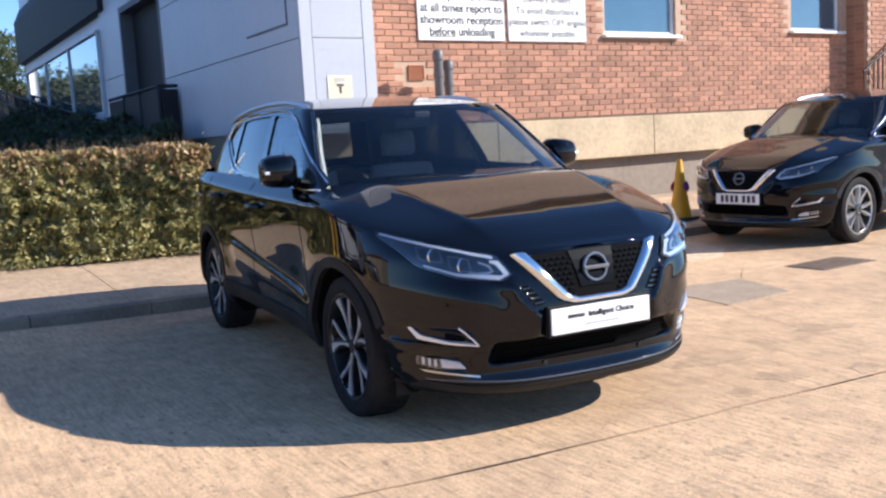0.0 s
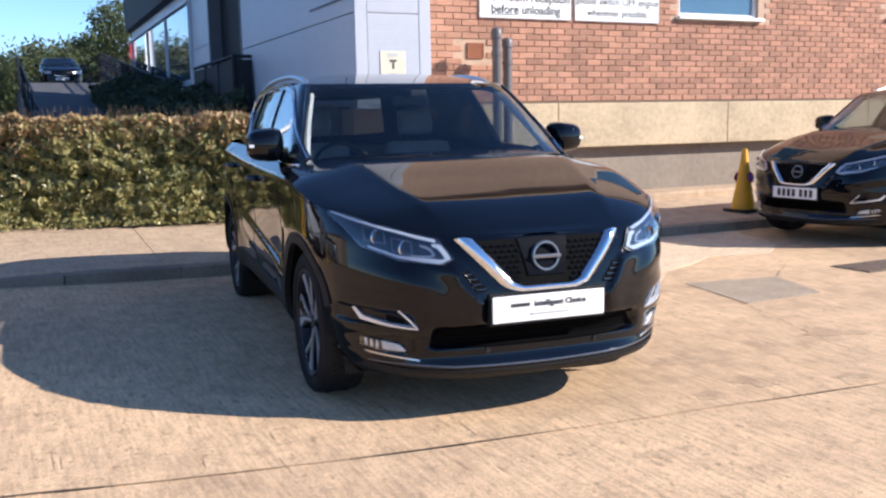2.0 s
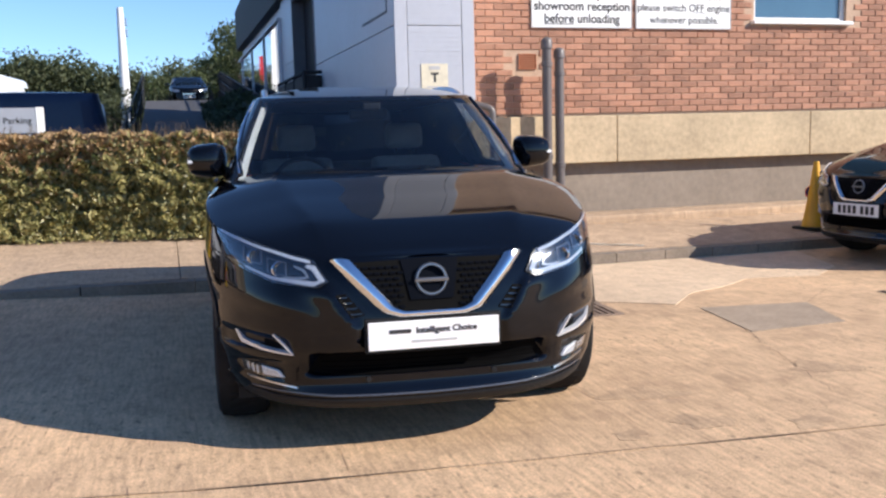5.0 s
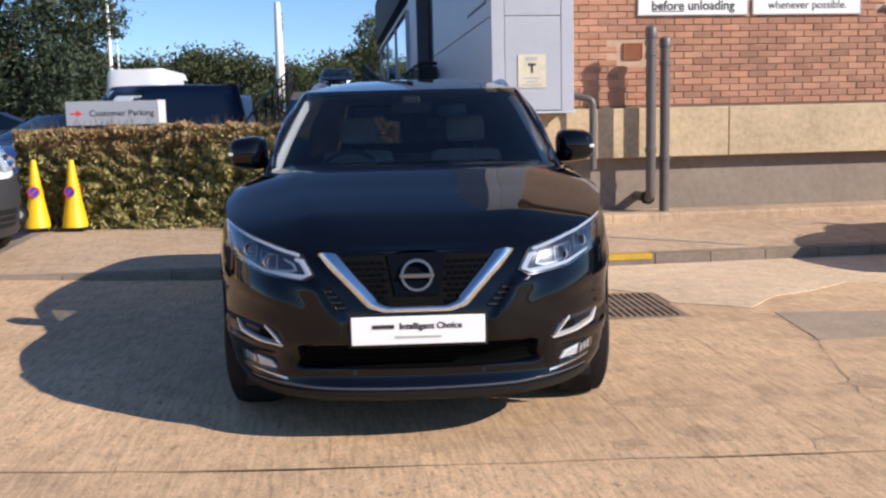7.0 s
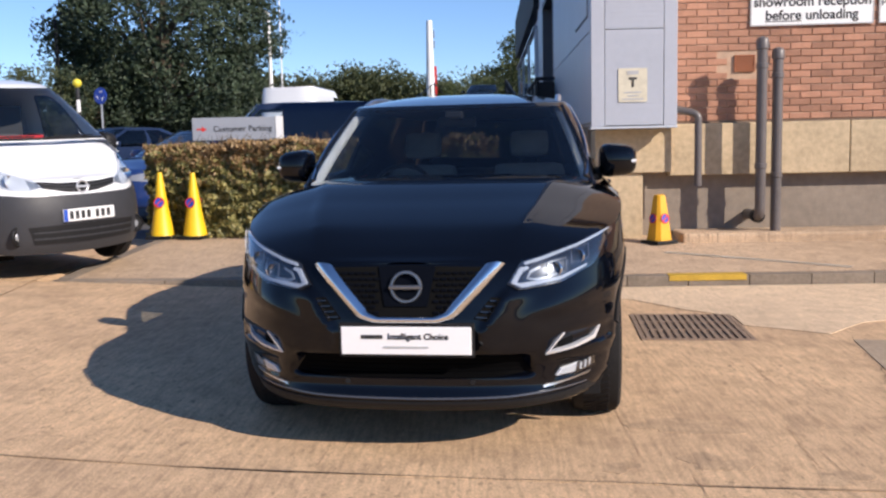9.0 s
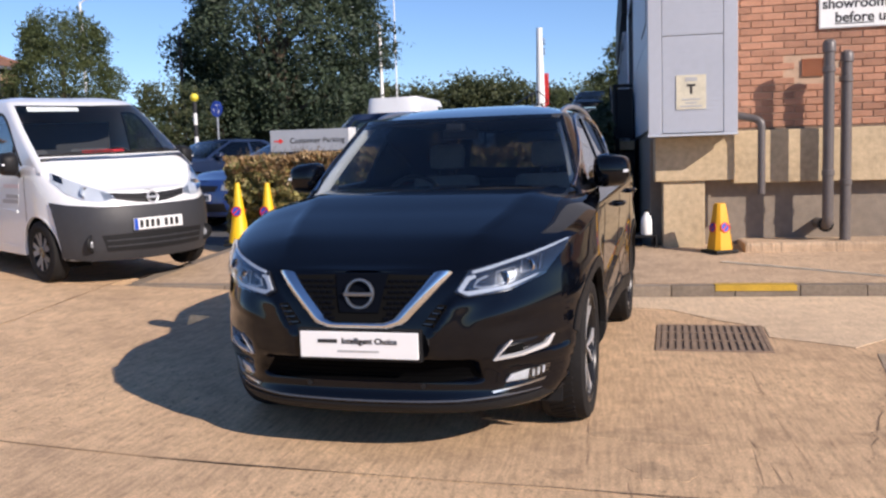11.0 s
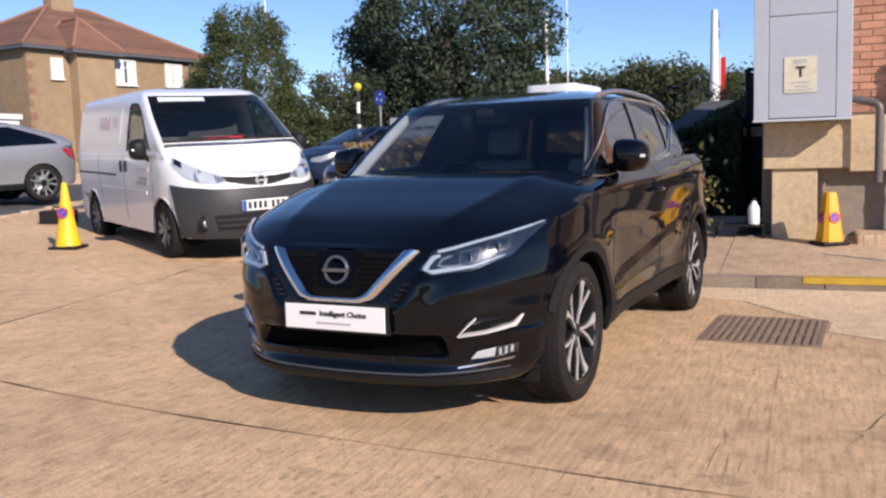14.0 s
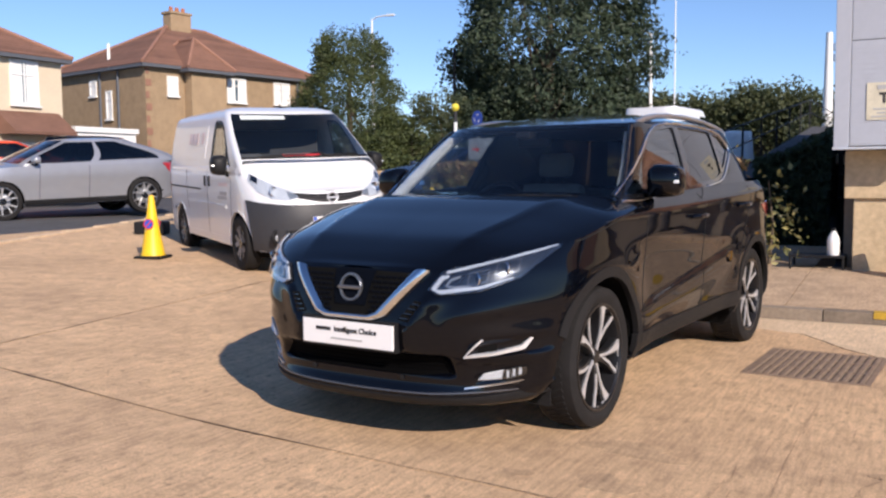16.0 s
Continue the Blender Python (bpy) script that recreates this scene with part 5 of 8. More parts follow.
    # sills, arches, seams
    for s in (-1, 1):
        part("sill_cladding", side_strip(side_x, [(1.21, .395), (2.1, .405), (3.10, .42)], [(1.21, .30), (2.1, .315), (3.10, .32)], s, .008, .03), M_TRIM, car, "dark plastic sill")
        for y in AY:
            part("wheel_arch", arch_trim(side_x, y, AZ, AR - .006, .050, s, .006, -10, 158 if y < 2 else 190), M_TRIM, car, "dark plastic arch moulding")
        for line in ([(1.30, .41), (1.34, .7), (1.37, .97), (1.36, 1.07)], [(2.32, .42), (2.33, .7), (2.33, 1.0), (2.31, 1.09)], [(3.06, .60), (3.15, .76), (3.28, .92), (3.34, 1.05), (3.34, 1.12)]):
            part("door_gap", side_ribbon(side_x, line, .007, s, .0015, .003), M_SEAMK, car)
        part("bonnet_gap", side_ribbon(side_x, [(.60, .905), (.8, .95), (1.0, .992), (1.2, 1.018)], .006, s, .0015, .003), M_SEAMK, car)
        for y, z in ((2.17, .955), (3.12, .995)):
            part("door_handle", tube(bmesh.new(), [(s * (side_x(y - .1, z) + .004), y - .1, z), (s * (side_x(y, z) + .04), y - .07, z + .004), (s * (side_x(y, z) + .042), y + .06, z + .006), (s * (side_x(y + .1, z) + .004), y + .1, z + .006)], .012, 8), M_PAINT, car, smooth=60)
        # front lamps
        up, lo = [(.445, .792), (.53, .810), (.66, .848), (.76, .884), (.80, .900)], [(.395, .715), (.44, .690), (.60, .710), (.72, .765), (.805, .885)]
        hl = part("headlamp", strip(front, up, lo, s, .008, .03, 30, 8), M_LAMPD, car, "slim angular headlamp with a bent light guide")
        part("light_guide", ribbon(front, [(.475, .772), (.448, .765), (.418, .717), (.448, .706), (.60, .727), (.70, .768)], [.010, .020, .022, .020, .012, .006], s, .015, .006, 36), M_LAMPW, hl)
        part("inner_guide", ribbon(front, [(.520, .772), (.484, .757), (.470, .733), (.50, .727), (.56, .733)], [.006, .010, .010, .009, .005], s, .015, .006, 24), M_LEDG, hl)
        part("brow_strip", ribbon(front, [(.46, .786), (.53, .802), (.66, .840), (.75, .873), (.795, .894)], [.010, .010, .009, .008, .005], s, .015, .006, 28), M_LAMPW, hl)
        for x, z in ((.585, .766), (.675, .808)):
            part("projector", lathe(bmesh.new(), [(.0, -.010), (.016, -.008), (.022, 0), (.027, .004), (.030, 0), (.028, -.004)], 16, Matrix.Translation((s * x, front(x, z) - .012, z)) @ Matrix.Rotation(radians(90), 4, "X") @ Matrix.Rotation(radians(-s * 30), 4, "Y")), M_CHROME, hl, smooth=50)
            part("projector_box", ribbon(front, [(x - .034, z - .030), (x - .034, z + .020), (x + .034, z + .034), (x + .034, z - .016), (x - .034, z - .030)], .005, s, .013, .005, 24), M_LAMPG, hl)
        part("lens", strip(front, up, lo, s, .023, .002, 30, 8), M_LENS, hl)
        # bumper details
        part("bumper_pocket", strip(front, [(.585, .466), (.64, .484), (.765, .498)], [(.585, .440), (.64, .446), (.765, .458)], s, .002, .006), M_WELL, car)
        part("daylight_blade", ribbon(skin, [(.542, .430), (.65, .444), (.735, .466), (.757, .506)], [.005, .010, .017, .008], s, .006, .02), M_BLADE, car, "silver bumper blade")
        part("blade_edge", ribbon(skin, [(.548, .434), (.58, .470), (.615, .508)], [.004, .005, .007], s, .005, .014), M_BLADE, car)
        fl = part("fog_lamp", strip(skin, [(.605, .352), (.68, .370), (.748, .386)], [(.582, .326), (.68, .330), (.748, .350)], s, .001, .02), M_LAMP, car, "clear front fog lamp")
        part("housing", strip(skin, [(.668, .368), (.748, .387)], [(.660, .328), (.748, .349)], s, .003, .004), M_LAMPD, fl)
        for k in range(4):
            part("led", ribbon(skin, [(.682 + k * .018, .366 + k * .004), (.678 + k * .018, .336 + k * .004)], .007, s, .006, .004, 4), M_LAMP, fl)
        part("lens", strip(skin, [(.605, .354), (.68, .372), (.748, .388)], [(.582, .324), (.68, .328), (.748, .348)], s, .009, .001), M_LENS, fl)
        part("fog_trim", ribbon(skin, [(.53, .288), (.62, .302), (.748, .322)], .008, s, .008, .008), M_SATIN, car)
        # rear lamp
        part("rear_lamp", side_strip(side_x, [(3.62, .98), (3.95, 1.0), (4.18, 1.0)], [(3.75, .93), (3.95, .88), (4.18, .86)], s, .006, .02), M_REDL, car)
    gr = part("grille", strip(front, [(-.36, .782), (0, .79), (.36, .782)], [(-.20, .60), (0, .59), (.20, .60)], 1, .002, .02, 24, 6), M_WELL, car, "dark honeycomb grille")
    for r in range(8):
        for c in range(-11, 12):
            x, z = c * .030 + (r % 2) * .015, .612 + r * .0215
            if abs(x) < .17 + (z - .6) * .95 and abs(x) > .105:
                part("grille_cell", boxm(x - .0115, x + .0115, front(abs(x), z) - .009, front(abs(x), z) - .001, z - .006, z + .006, bevel=.003), M_SMOKE, gr)
    part("v_chrome", strip(front, [(-.312, .79), (-.150, .612), (-.11, .598), (.11, .598), (.150, .612), (.312, .79)], [(-.385, .79), (-.195, .588), (-.13, .570), (.13, .570), (.195, .588), (.385, .79)], 1, .012, .03, 60, 8, .016), M_CHROME, car, "broad chrome V frame", smooth=40)
    part("emblem_panel", strip(front, [(-.115, .785), (.115, .785)], [(-.085, .635), (.085, .635)], 1, .008, .01, 6, 4), M_SMOKE, car)
    em = part("emblem", lathe(bmesh.new(), [(.051, -.004), (.051, .004), (.054, .009), (.061, .009), (.065, .004), (.065, -.004)], 36, Matrix.Translation((0, front(0, .712) - .012, .712)) @ Matrix.Rotation(radians(82), 4, "X"), close=True), M_BADGE, car, "round smoked metal ring badge", smooth=50)
    part("bar", boxm(-.067, .067, front(0, .712) - .028, front(0, .712) - .014, .704, .720, bevel=.004), M_BADGE, em)
    for s in (-1, 1):
        sg = part("side_grille", strip(front, [(.335, .668), (.375, .664)], [(.265, .585), (.318, .575)], s, .002, .012), M_WELL, car)
        for k in range(4):
            part("slat", ribbon(front, [(.275 + k * .018, .592 + k * .021), (.325 + k * .014, .588 + k * .021)], .007, s, .007, .006, 6), M_GLOSSB, sg)
    part("lower_grille", strip(front, [(-.44, .424), (-.3, .432), (.3, .432), (.44, .424)], [(-.49, .350), (-.34, .338), (.34, .338), (.49, .350)], 1, .002, .03, 30, 5), M_VOID, car, "black lower intake")
    for k in range(3):
        part("intake_slat", ribbon(front, [(-.44, .412 - k * .024), (0, .410 - k * .024), (.44, .412 - k * .024)], .010, 1, .006, .01), M_VOID, car)
    part("chin", ribbon(front, [(-.77, .262), (-.6, .240), (-.4, .230), (0, .226), (.4, .230), (.6, .240), (.77, .262)], .032, 1, .010, .03, 40), M_TRIM, car, "dark lower lip")
    part("lip_strip", ribbon(front, [(-.72, .280), (-.4, .262), (0, .258), (.4, .262), (.72, .280)], .006, 1, .009, .012, 40), M_LIP, car)
    for x in (-.255, .255):
        part("parking_sensor", lathe(bmesh.new(), [(0, 0), (.011, 0), (.011, .006), (0, .006)], 12, Matrix.Translation((x, front(abs(x), .322) - .002, .322)) @ Matrix.Rotation(radians(90), 4, "X")), M_TRIM, car)
    pl = part("number_plate", boxm(-.26, .26, -.012, -.002, .448, .559, bevel=.004), M_PLATE, car, "white dealer show plate" if with_dealer_plate else "white registration plate")
    if with_dealer_plate:
        part("print_bar", boxm(-.178, -.092, -.0145, -.0125, .512, .527), M_INK, pl)
        lettering("Intelligent Choice", .034, M_INK, pl, pose(.050, -.0128, .520, 90, 0, 0), bold=.0008)
        part("print_bar", boxm(-.09, .09, -.0145, -.0125, .474, .482), M_INKG, pl)
    else:
        for k in range(7):
            x = -.20 + k * .058 + (.03 if k > 3 else 0)
            part("print_bar", boxm(x, x + .036, -.0145, -.0125, .467, .540), M_INK, pl)
    part("plate_holder", boxm(-.27, .27, -.003, .03, .436, .571, bevel=.004), M_BLACKP, car)
    for y in AY:
        wheel_well(car, y, AZ, AR + .004, .48, .88, side_x)
    part("underbody", boxm(-.60, .60, .36, 4.10, .235, .30), M_WELL, car)
    part("bulkhead", boxm(-.50, .50, .30, 1.0, .30, .72), M_WELL, car)
    sport_wheel()
    wheel_meshes("touring", .338, .215, .250, (.018, .028), M_BRIGHT, M_BRIGHT)
    k = 0
    for y in AY:
        for s in (-1, 1):
            add_wheel(car, wheel_key, s * .755, y, AZ, 20 + 31 * k, steer if y < 2 else 0)
            k += 1
    for s in (-1, 1):
        part("mud_flap", boxm(s * .66, s * .77, AY[0] - .36, AY[0] - .352, .165, .24, bevel=.003), M_TRIM, car)
    mirror_pair(car, .80, 1.0, 1.60, 1.170, .195, .115, M_PAINT, -.03)
    # cabin interior
    part("dashboard", boxm(-.66, .66, 1.32, 1.80, .80, 1.01, bevel=.05), M_DASH, car, smooth=60)
    part("instrument_hood", boxm(-.55, -.18, 1.52, 1.82, 1.0, 1.07, bevel=.03), M_DASH, car, smooth=60)
    st = part("steering_wheel", lathe(bmesh.new(), [(.172, -.012), (.182, -.016), (.194, -.010), (.198, 0), (.194, .010), (.182, .016), (.172, .012)], 30, pose(-.37, 1.98, .99, 65), close=True), M_BLACKP, car, smooth=60)
    part("boss", boxm(-.07, .07, -.05, .05, -.03, .02, bevel=.02, m=pose(-.37, 1.98, .99, 65)), M_DASH, st)
    part("spoke", boxm(-.18, .18, -.018, .018, -.008, .008, m=pose(-.37, 1.98, .99, 65)), M_DASH, st)
    for x, y, z in ((-.37, 2.42, .50), (.37, 2.42, .50)):
        seat(car, x, y, z, M_SEATL)
    part("rear_bench", boxm(-.60, .60, 3.05, 3.55, .46, .64, bevel=.06), M_SEAT, car, smooth=60)
    part("rear_backrest", boxm(-.60, .60, 3.52, 3.66, .60, 1.10, bevel=.05), M_SEAT, car, smooth=60)
    part("cabin_floor", boxm(-.70, .70, 1.0, 4.0, .31, .42), M_SEAT, car)
    part("mirror_inside", boxm(-.11, .11, 1.78, 1.81, 1.375, 1.435, bevel=.012), M_BLACKP, car)
    part("sensor_housing", boxm(-.05, .05, 1.64, 1.76, 1.42, 1.462, bevel=.012), M_BLACKP, car)
    return car


main_car = crossover(pose(0, 0, 0), "glossy black crossover with chrome V grille and silver roof rails")
second_car = crossover(at(5.02, 3.40, 0, -86), "black crossover with bright multi-spoke alloys parked along the wall", False, "touring")

# ---------- other vehicles ----------
M_VANW = plain("white_van_paint", (0.78, 0.79, 0.80), 0.3, vary=0.04, scale=2, coat=0.6)
M_VANB = plain("grey_bumper_plastic", (0.036, 0.037, 0.042), 0.5, vary=0.1, scale=20, bump=0.1, bscale=200, spec=0.35)
M_SILVER = plain("silver_paint", (0.36, 0.37, 0.40), 0.3, metal=0.5, vary=0.05, coat=0.8)
M_BLUEP = plain("blue_paint", (0.015, 0.04, 0.16), 0.3, vary=0.08, coat=1.0)
M_NAVY = plain("navy_paint", (0.014, 0.026, 0.065), 0.4, vary=0.08, coat=0.35, spec=0.2)
M_REDP = plain("orange_red_paint", (0.72, 0.075, 0.012), 0.3, vary=0.05, coat=0.8)


def simple_car(m, label, L, hw, H, paint, nf=2.9, belt=.95, hood=.80, wind=1.0, roof0=1.9, roof1=3.3, tail=None, R=.32, category="car", box_tail=False):
    """A parked road vehicle: bodywork with arches, bonnet, framed glass, roof, lamps, wheels and plate."""
    k = L / 4.3
    tail = tail or L - .05
    car = thing("parked_vehicle" if category != "car" else "parked_car", m, label, category)
    W = spline([(.17, hw * .92), (.3, hw * .965), (.55, hw * .985), (.75, hw), (belt, hw * .975), (belt + .12, hw * .92)])
    yf = spline([(.17, .12), (.24, .04), (.4, .0), (.6, .015), (hood - .05, .07), (hood + .05, .16), (belt + .2, .5)])
    yr = spline([(.2, L - .12), (.35, L - .02), (.6, L), (belt, L - .04), (belt + .2, L - .1)])
    AY, AR = (.82 * k, L - .86 * k), R + .05
    point, front, side_x = shell(1.0 * k, L - 1.0, nf, 3.6, W, yf, yr)
    zb = spline([(0, .2), (1, .23), (2, .24), (3, .3)])
    zt = spline([(0, hood - .02), (.4, hood), (.7, (hood + belt) / 2), (1, belt - .02), (1.5, belt + .02), (2, belt + .05), (3, belt + .05)])
    part("body", body_shell(point, zb, zt, [(y, R) for y in AY], AR, 36, (26, 60, 16)), paint, car, smooth=35)
    part("bonnet", hood_panel(point, zt, 1 + (wind + (.2 if not box_tail else .12) - 1.0 * k) / (L - 1.0 - 1.0 * k), lambda y, x, xe: (.075 if not box_tail else .03 + .085 * min(1, max(0, y) / .75) ** 2) * max(0, 1 - (x / max(xe, .01)) ** 2) ** .6 * min(1, y / .5), 16, 14), paint, car, smooth=35)
    zr = H - .05
    Wg = spline([(belt - .05, hw * .93), (belt + .1, hw * .90), ((belt + zr) / 2, hw * .83), (zr, hw * .70)] if not box_tail else [(belt - .05, hw * .985), (belt + .3, hw * .96), (zr - .1, hw * .90), (zr, hw * .84)])
    yfg = spline([(belt - .05, wind - .1), (belt + .04, wind), (zr - .03, roof0 - .06), (zr, roof0)])
    yrg = spline([(belt - .05, tail + .02), (belt + .1, tail), (zr, roof1)])
    def gp(a, z):
        w, f0, d = Wg(z), yfg(z), .42
        yc2 = yrg(z) - .45
        if a <= 1:
            q = a * math.pi / 2
            return w * math.sin(q) ** (2 / 2.8), f0 + d - d * max(0, math.cos(q)) ** (2 / 2.8)
        if a <= 2:
            return w, f0 + d + (yc2 - f0 - d) * (a - 1)
        q = (a - 2) * math.pi / 2
        return w * max(0, math.cos(q)) ** (2 / 3.5), yc2 + (yrg(z) - yc2) * math.sin(q) ** (2 / 3.5)
    gzb = spline([(0, belt + .06), (.7, belt + .01), (1, belt - .01), (2, belt + .04), (3, belt + .04)])
    gzr = spline([(0, zr - .02), (1, zr - .01), (2, zr), (3, zr - .02)])
    if box_tail:
        glass = [("windscreen", 0, .70, .05, .97), ("front_side_window", .84, 1.20, .10, .86)]
    else:
        glass = [("windscreen", 0, .68, .06, .98), ("front_side_window", .84, 1.42, .10, .90), ("rear_side_window", 1.48, 2.0, .12, .90), ("rear_window", 2.6, 3, .1, .9)]
    fr, panes, ring = greenhouse(gp, gzb, gzr, glass)
    part("cabin_frame", fr, paint, car, smooth=30)
    for nm, s, bm in panes:
        part(nm, bm, M_SCREEN if nm == "windscreen" or box_tail else M_SIDEGL, car, smooth=60)
    part("roof", roof_cap(ring, .05), paint, car, smooth=40)
    part("cabin_tub", boxm(-hw * .8, hw * .8, wind + .2, tail - .5, .3, belt - .08), M_DASH, car)
    for x in (-.36, .36):
        seat(car, x, wind + 1.3 * k, .42, M_SEAT)
    part("underbody", boxm(-hw * .66, hw * .66, .4, L - .35, .22, .3), M_WELL, car)
    part("engine_block", boxm(-hw * .55, hw * .55, .34, wind, .3, hood - .16), M_WELL, car)
    for s in (-1, 1):
        part("headlamp", strip(front, [(hw * .5, hood - .09), (hw * .75, hood - .05), (hw * .93, hood + .02)], [(hw * .5, hood - .17), (hw * .75, hood - .19), (hw * .93, hood - .10)], s, .006, .02), M_LEDG, car)
        part("rear_lamp", side_strip(side_x, [(L - .45, belt), (L - .12, belt)], [(L - .3, belt - .18), (L - .12, belt - .22)], s, .006, .02), M_REDL, car)
        for y in (wind + .45 * k, wind + 1.35 * k) if not box_tail else (1.02, 2.05):
            part("door_gap", side_ribbon(side_x, [(y, .34), (y + .02, .65), (y + .04, belt - .02)], .008, s, .0015, .003), M_SEAMK, car)
        part("sill", side_strip(side_x, [(AY[0] + AR, .33), (AY[1] - AR, .34)], [(AY[0] + AR, .235), (AY[1] - AR, .245)], s, .006, .02), M_TRIM if not box_tail else paint, car)
    part("grille", strip(front, [(-.38, hood - .1), (0, hood - .09), (.38, hood - .1)], [(-.33, hood - .19), (0, hood - .2), (.33, hood - .19)], 1, .004, .015), M_BLACKP, car)
    part("lower_intake", strip(front, [(-.5, .42), (.5, .42)], [(-.52, .28), (.52, .28)], 1, .004, .015), M_BLACKP, car)
    pl = part("number_plate", boxm(-.26, .26, front(0, .5) - .016, front(0, .5) - .004, .46, .57, bevel=.003), M_PLATE, car)
    for q in range(7):
        x = -.20 + q * .058 + (.03 if q > 3 else 0)
        part("print_bar", boxm(x, x + .036, front(0, .5) - .019, front(0, .5) - .0165, .478, .552), M_INK, pl)
    for y in AY:
        wheel_well(car, y, R, AR + .004, .48, hw * .93, side_x)
        for s in (-1, 1):
            add_wheel(car, "touring" if R > .315 else "small", s * (hw - .11), y, R, 17 * y, 0)
    mirror_pair(car, hw * .98, hw * .98 + .19, wind + .42 * k, belt + (.10 if not box_tail else .15), .15 if not box_tail else .17, .09 if not box_tail else .15, paint if not box_tail else M_VANB, .02)
    return car, front, side_x, gp


M_FADED = plain("pale_red_print", (0.70, 0.58, 0.57), 0.5)
M_STEELW = plain("grey_wheel_cover", (0.46, 0.46, 0.47), 0.5, metal=0.2, vary=0.1)
wheel_meshes("small", .305, .19, .20, (.045, .058), M_STEELW, M_TRIM)
def panel_van(m, label):
    """A small one-box van: short rounded nose, raked screen, blank sides."""
    car = thing("parked_vehicle", m, label, "van")
    R = .31
    AY, AR = (.78, 3.505), .355
    W = spline([(.17, .79), (.26, .825), (.45, .842), (.8, .848), (1.0, .846), (1.1, .842), (1.15, .830), (1.18, .808)])
    yf = spline([(.17, .15), (.23, .05), (.36, .005), (.56, .0), (.70, .015), (.78, .04), (.86, .09), (.94, .18), (1.05, .36), (1.2, .62), (1.3, .80)])
    yr = spline([(.2, 4.33), (.4, 4.40), (1.1, 4.38), (1.3, 4.36)])
    point, front, side = shell(.85, 3.7, 2.6, 5.0, W, yf, yr)
    zb = spline([(0, .215), (1, .25), (3, .30)])
    zt = spline([(0, .875), (.3, .885), (.5, .935), (.7, 1.03), (.85, 1.11), (1, 1.155), (1.1, 1.175), (3, 1.175)])
    part("body", body_shell(point, zb, zt, [(y, R) for y in AY], AR, 40, (34, 48, 14)), M_VANW, car, smooth=38)
    rise = spline([(.05, 0), (.3, .022), (.5, .055), (.75, .090), (.95, .09)])
    part("bonnet", hood_panel(point, zt, .93, lambda y, x, xe: rise(y) * (1 - min(1, abs(x) / max(xe, .01)) ** 5) ** .7, 24, 30), M_VANW, car, smooth=30)
    Wg = spline([(1.05, .838), (1.26, .806), (1.5, .765), (1.75, .702), (1.82, .66)])
    yfg = spline([(1.05, .38), (1.26, .68), (1.5, 1.01), (1.76, 1.37), (1.82, 1.50)])
    d = .27

    def gp(a, z):
        w, f0 = Wg(z), yfg(z)
        if a <= 1:
            q = a * math.pi / 2
            return w * math.sin(q) ** (2 / 2.8), f0 + d - d * max(0, math.cos(q)) ** (2 / 2.8)
        if a <= 2:
            return w, f0 + d + (4.0 - f0 - d) * (a - 1)
        q = (a - 2) * math.pi / 2
        return w * max(0, math.cos(q)) ** (2 / 4.5), 4.0 + (4.37 - .08 * ease(z, 1.2, 1.8) - 4.0) * math.sin(q) ** (2 / 4.5)

    def gside(y, z):
        w, f0 = Wg(z), yfg(z)
        return w * max(0, 1 - min(1, max(0, f0 + d - y) / d) ** 2.8) ** (1 / 2.8)
    gzb = spline([(0, 1.228), (.74, 1.222), (.78, 1.16), (.85, 1.09), (1, 1.085), (3, 1.10)])
    gzr = spline([(0, 1.80), (1, 1.815), (3, 1.80)])
    fr, panes, ring = greenhouse(gp, gzb, gzr, [("windscreen", 0, .75, .04, .93)], rows=24, fine=40)
    w_low = spline([(.99, 1.062), (1.4, 1.082), (1.92, 1.105)])
    w_top = spline([(.99, 1.075), (1.2, 1.285), (1.42, 1.52), (1.56, 1.635), (1.68, 1.685), (1.92, 1.695)])
    gone = [f for f in fr.faces if abs(f.calc_center_median().x) > .45 and .99 < f.calc_center_median().y < 1.92 and w_low(f.calc_center_median().y) < f.calc_center_median().z < w_top(f.calc_center_median().y)]
    bmesh.ops.delete(fr, geom=gone, context="FACES")
    part("cabin_frame", fr, M_VANW, car, smooth=30)
    for nm, s, bm in panes:
        part(nm, bm, M_SCREEN, car, smooth=60)
    part("roof", roof_cap(ring, .075, 12, 5.0), M_VANW, car, smooth=40)
    ys = [.99 + .93 * k / 16 for k in range(17)]
    for s in (-1, 1):
        dr = part("cab_window", side_strip(gside, [(y, w_top(y)) for y in ys], [(y, w_low(y)) for y in ys], s, -.006, .004, 24, 6), M_FRONTGL, car, smooth=50)
        part("window_seal", side_ribbon(gside, [(y, w_low(y)) for y in ys] + [(1.92, 1.4), (1.92, 1.69)], .030, s, .004, .010, 40), M_BLACKP, dr)
        part("window_seal", side_ribbon(gside, [(y, w_top(y)) for y in ys], .030, s, .004, .010, 40), M_BLACKP, dr)
        part("quarter_post", side_ribbon(gside, [(1.26, 1.085), (1.30, 1.36)], .035, s, .003, .010, 10), M_BLACKP, dr)
        for line in ([(1.02, .36), (1.00, .7), (.985, 1.05)], [(2.02, .36), (2.03, .8), (2.03, 1.13)], [(3.05, .62), (3.10, .9), (3.10, 1.13)]):
            part("door_gap", side_ribbon(side, line, .009, s, .0015, .003), M_SEAMK, car)
        part("rear_lamp", side_strip(side, [(4.16, 1.12), (4.30, 1.12)], [(4.18, .80), (4.30, .80)], s, .006, .02), M_REDL, car)
        part("sill", side_strip(side, [(1.16, .34), (3.13, .36)], [(1.16, .26), (3.13, .29)], s, .004, .02), M_VANW, car)
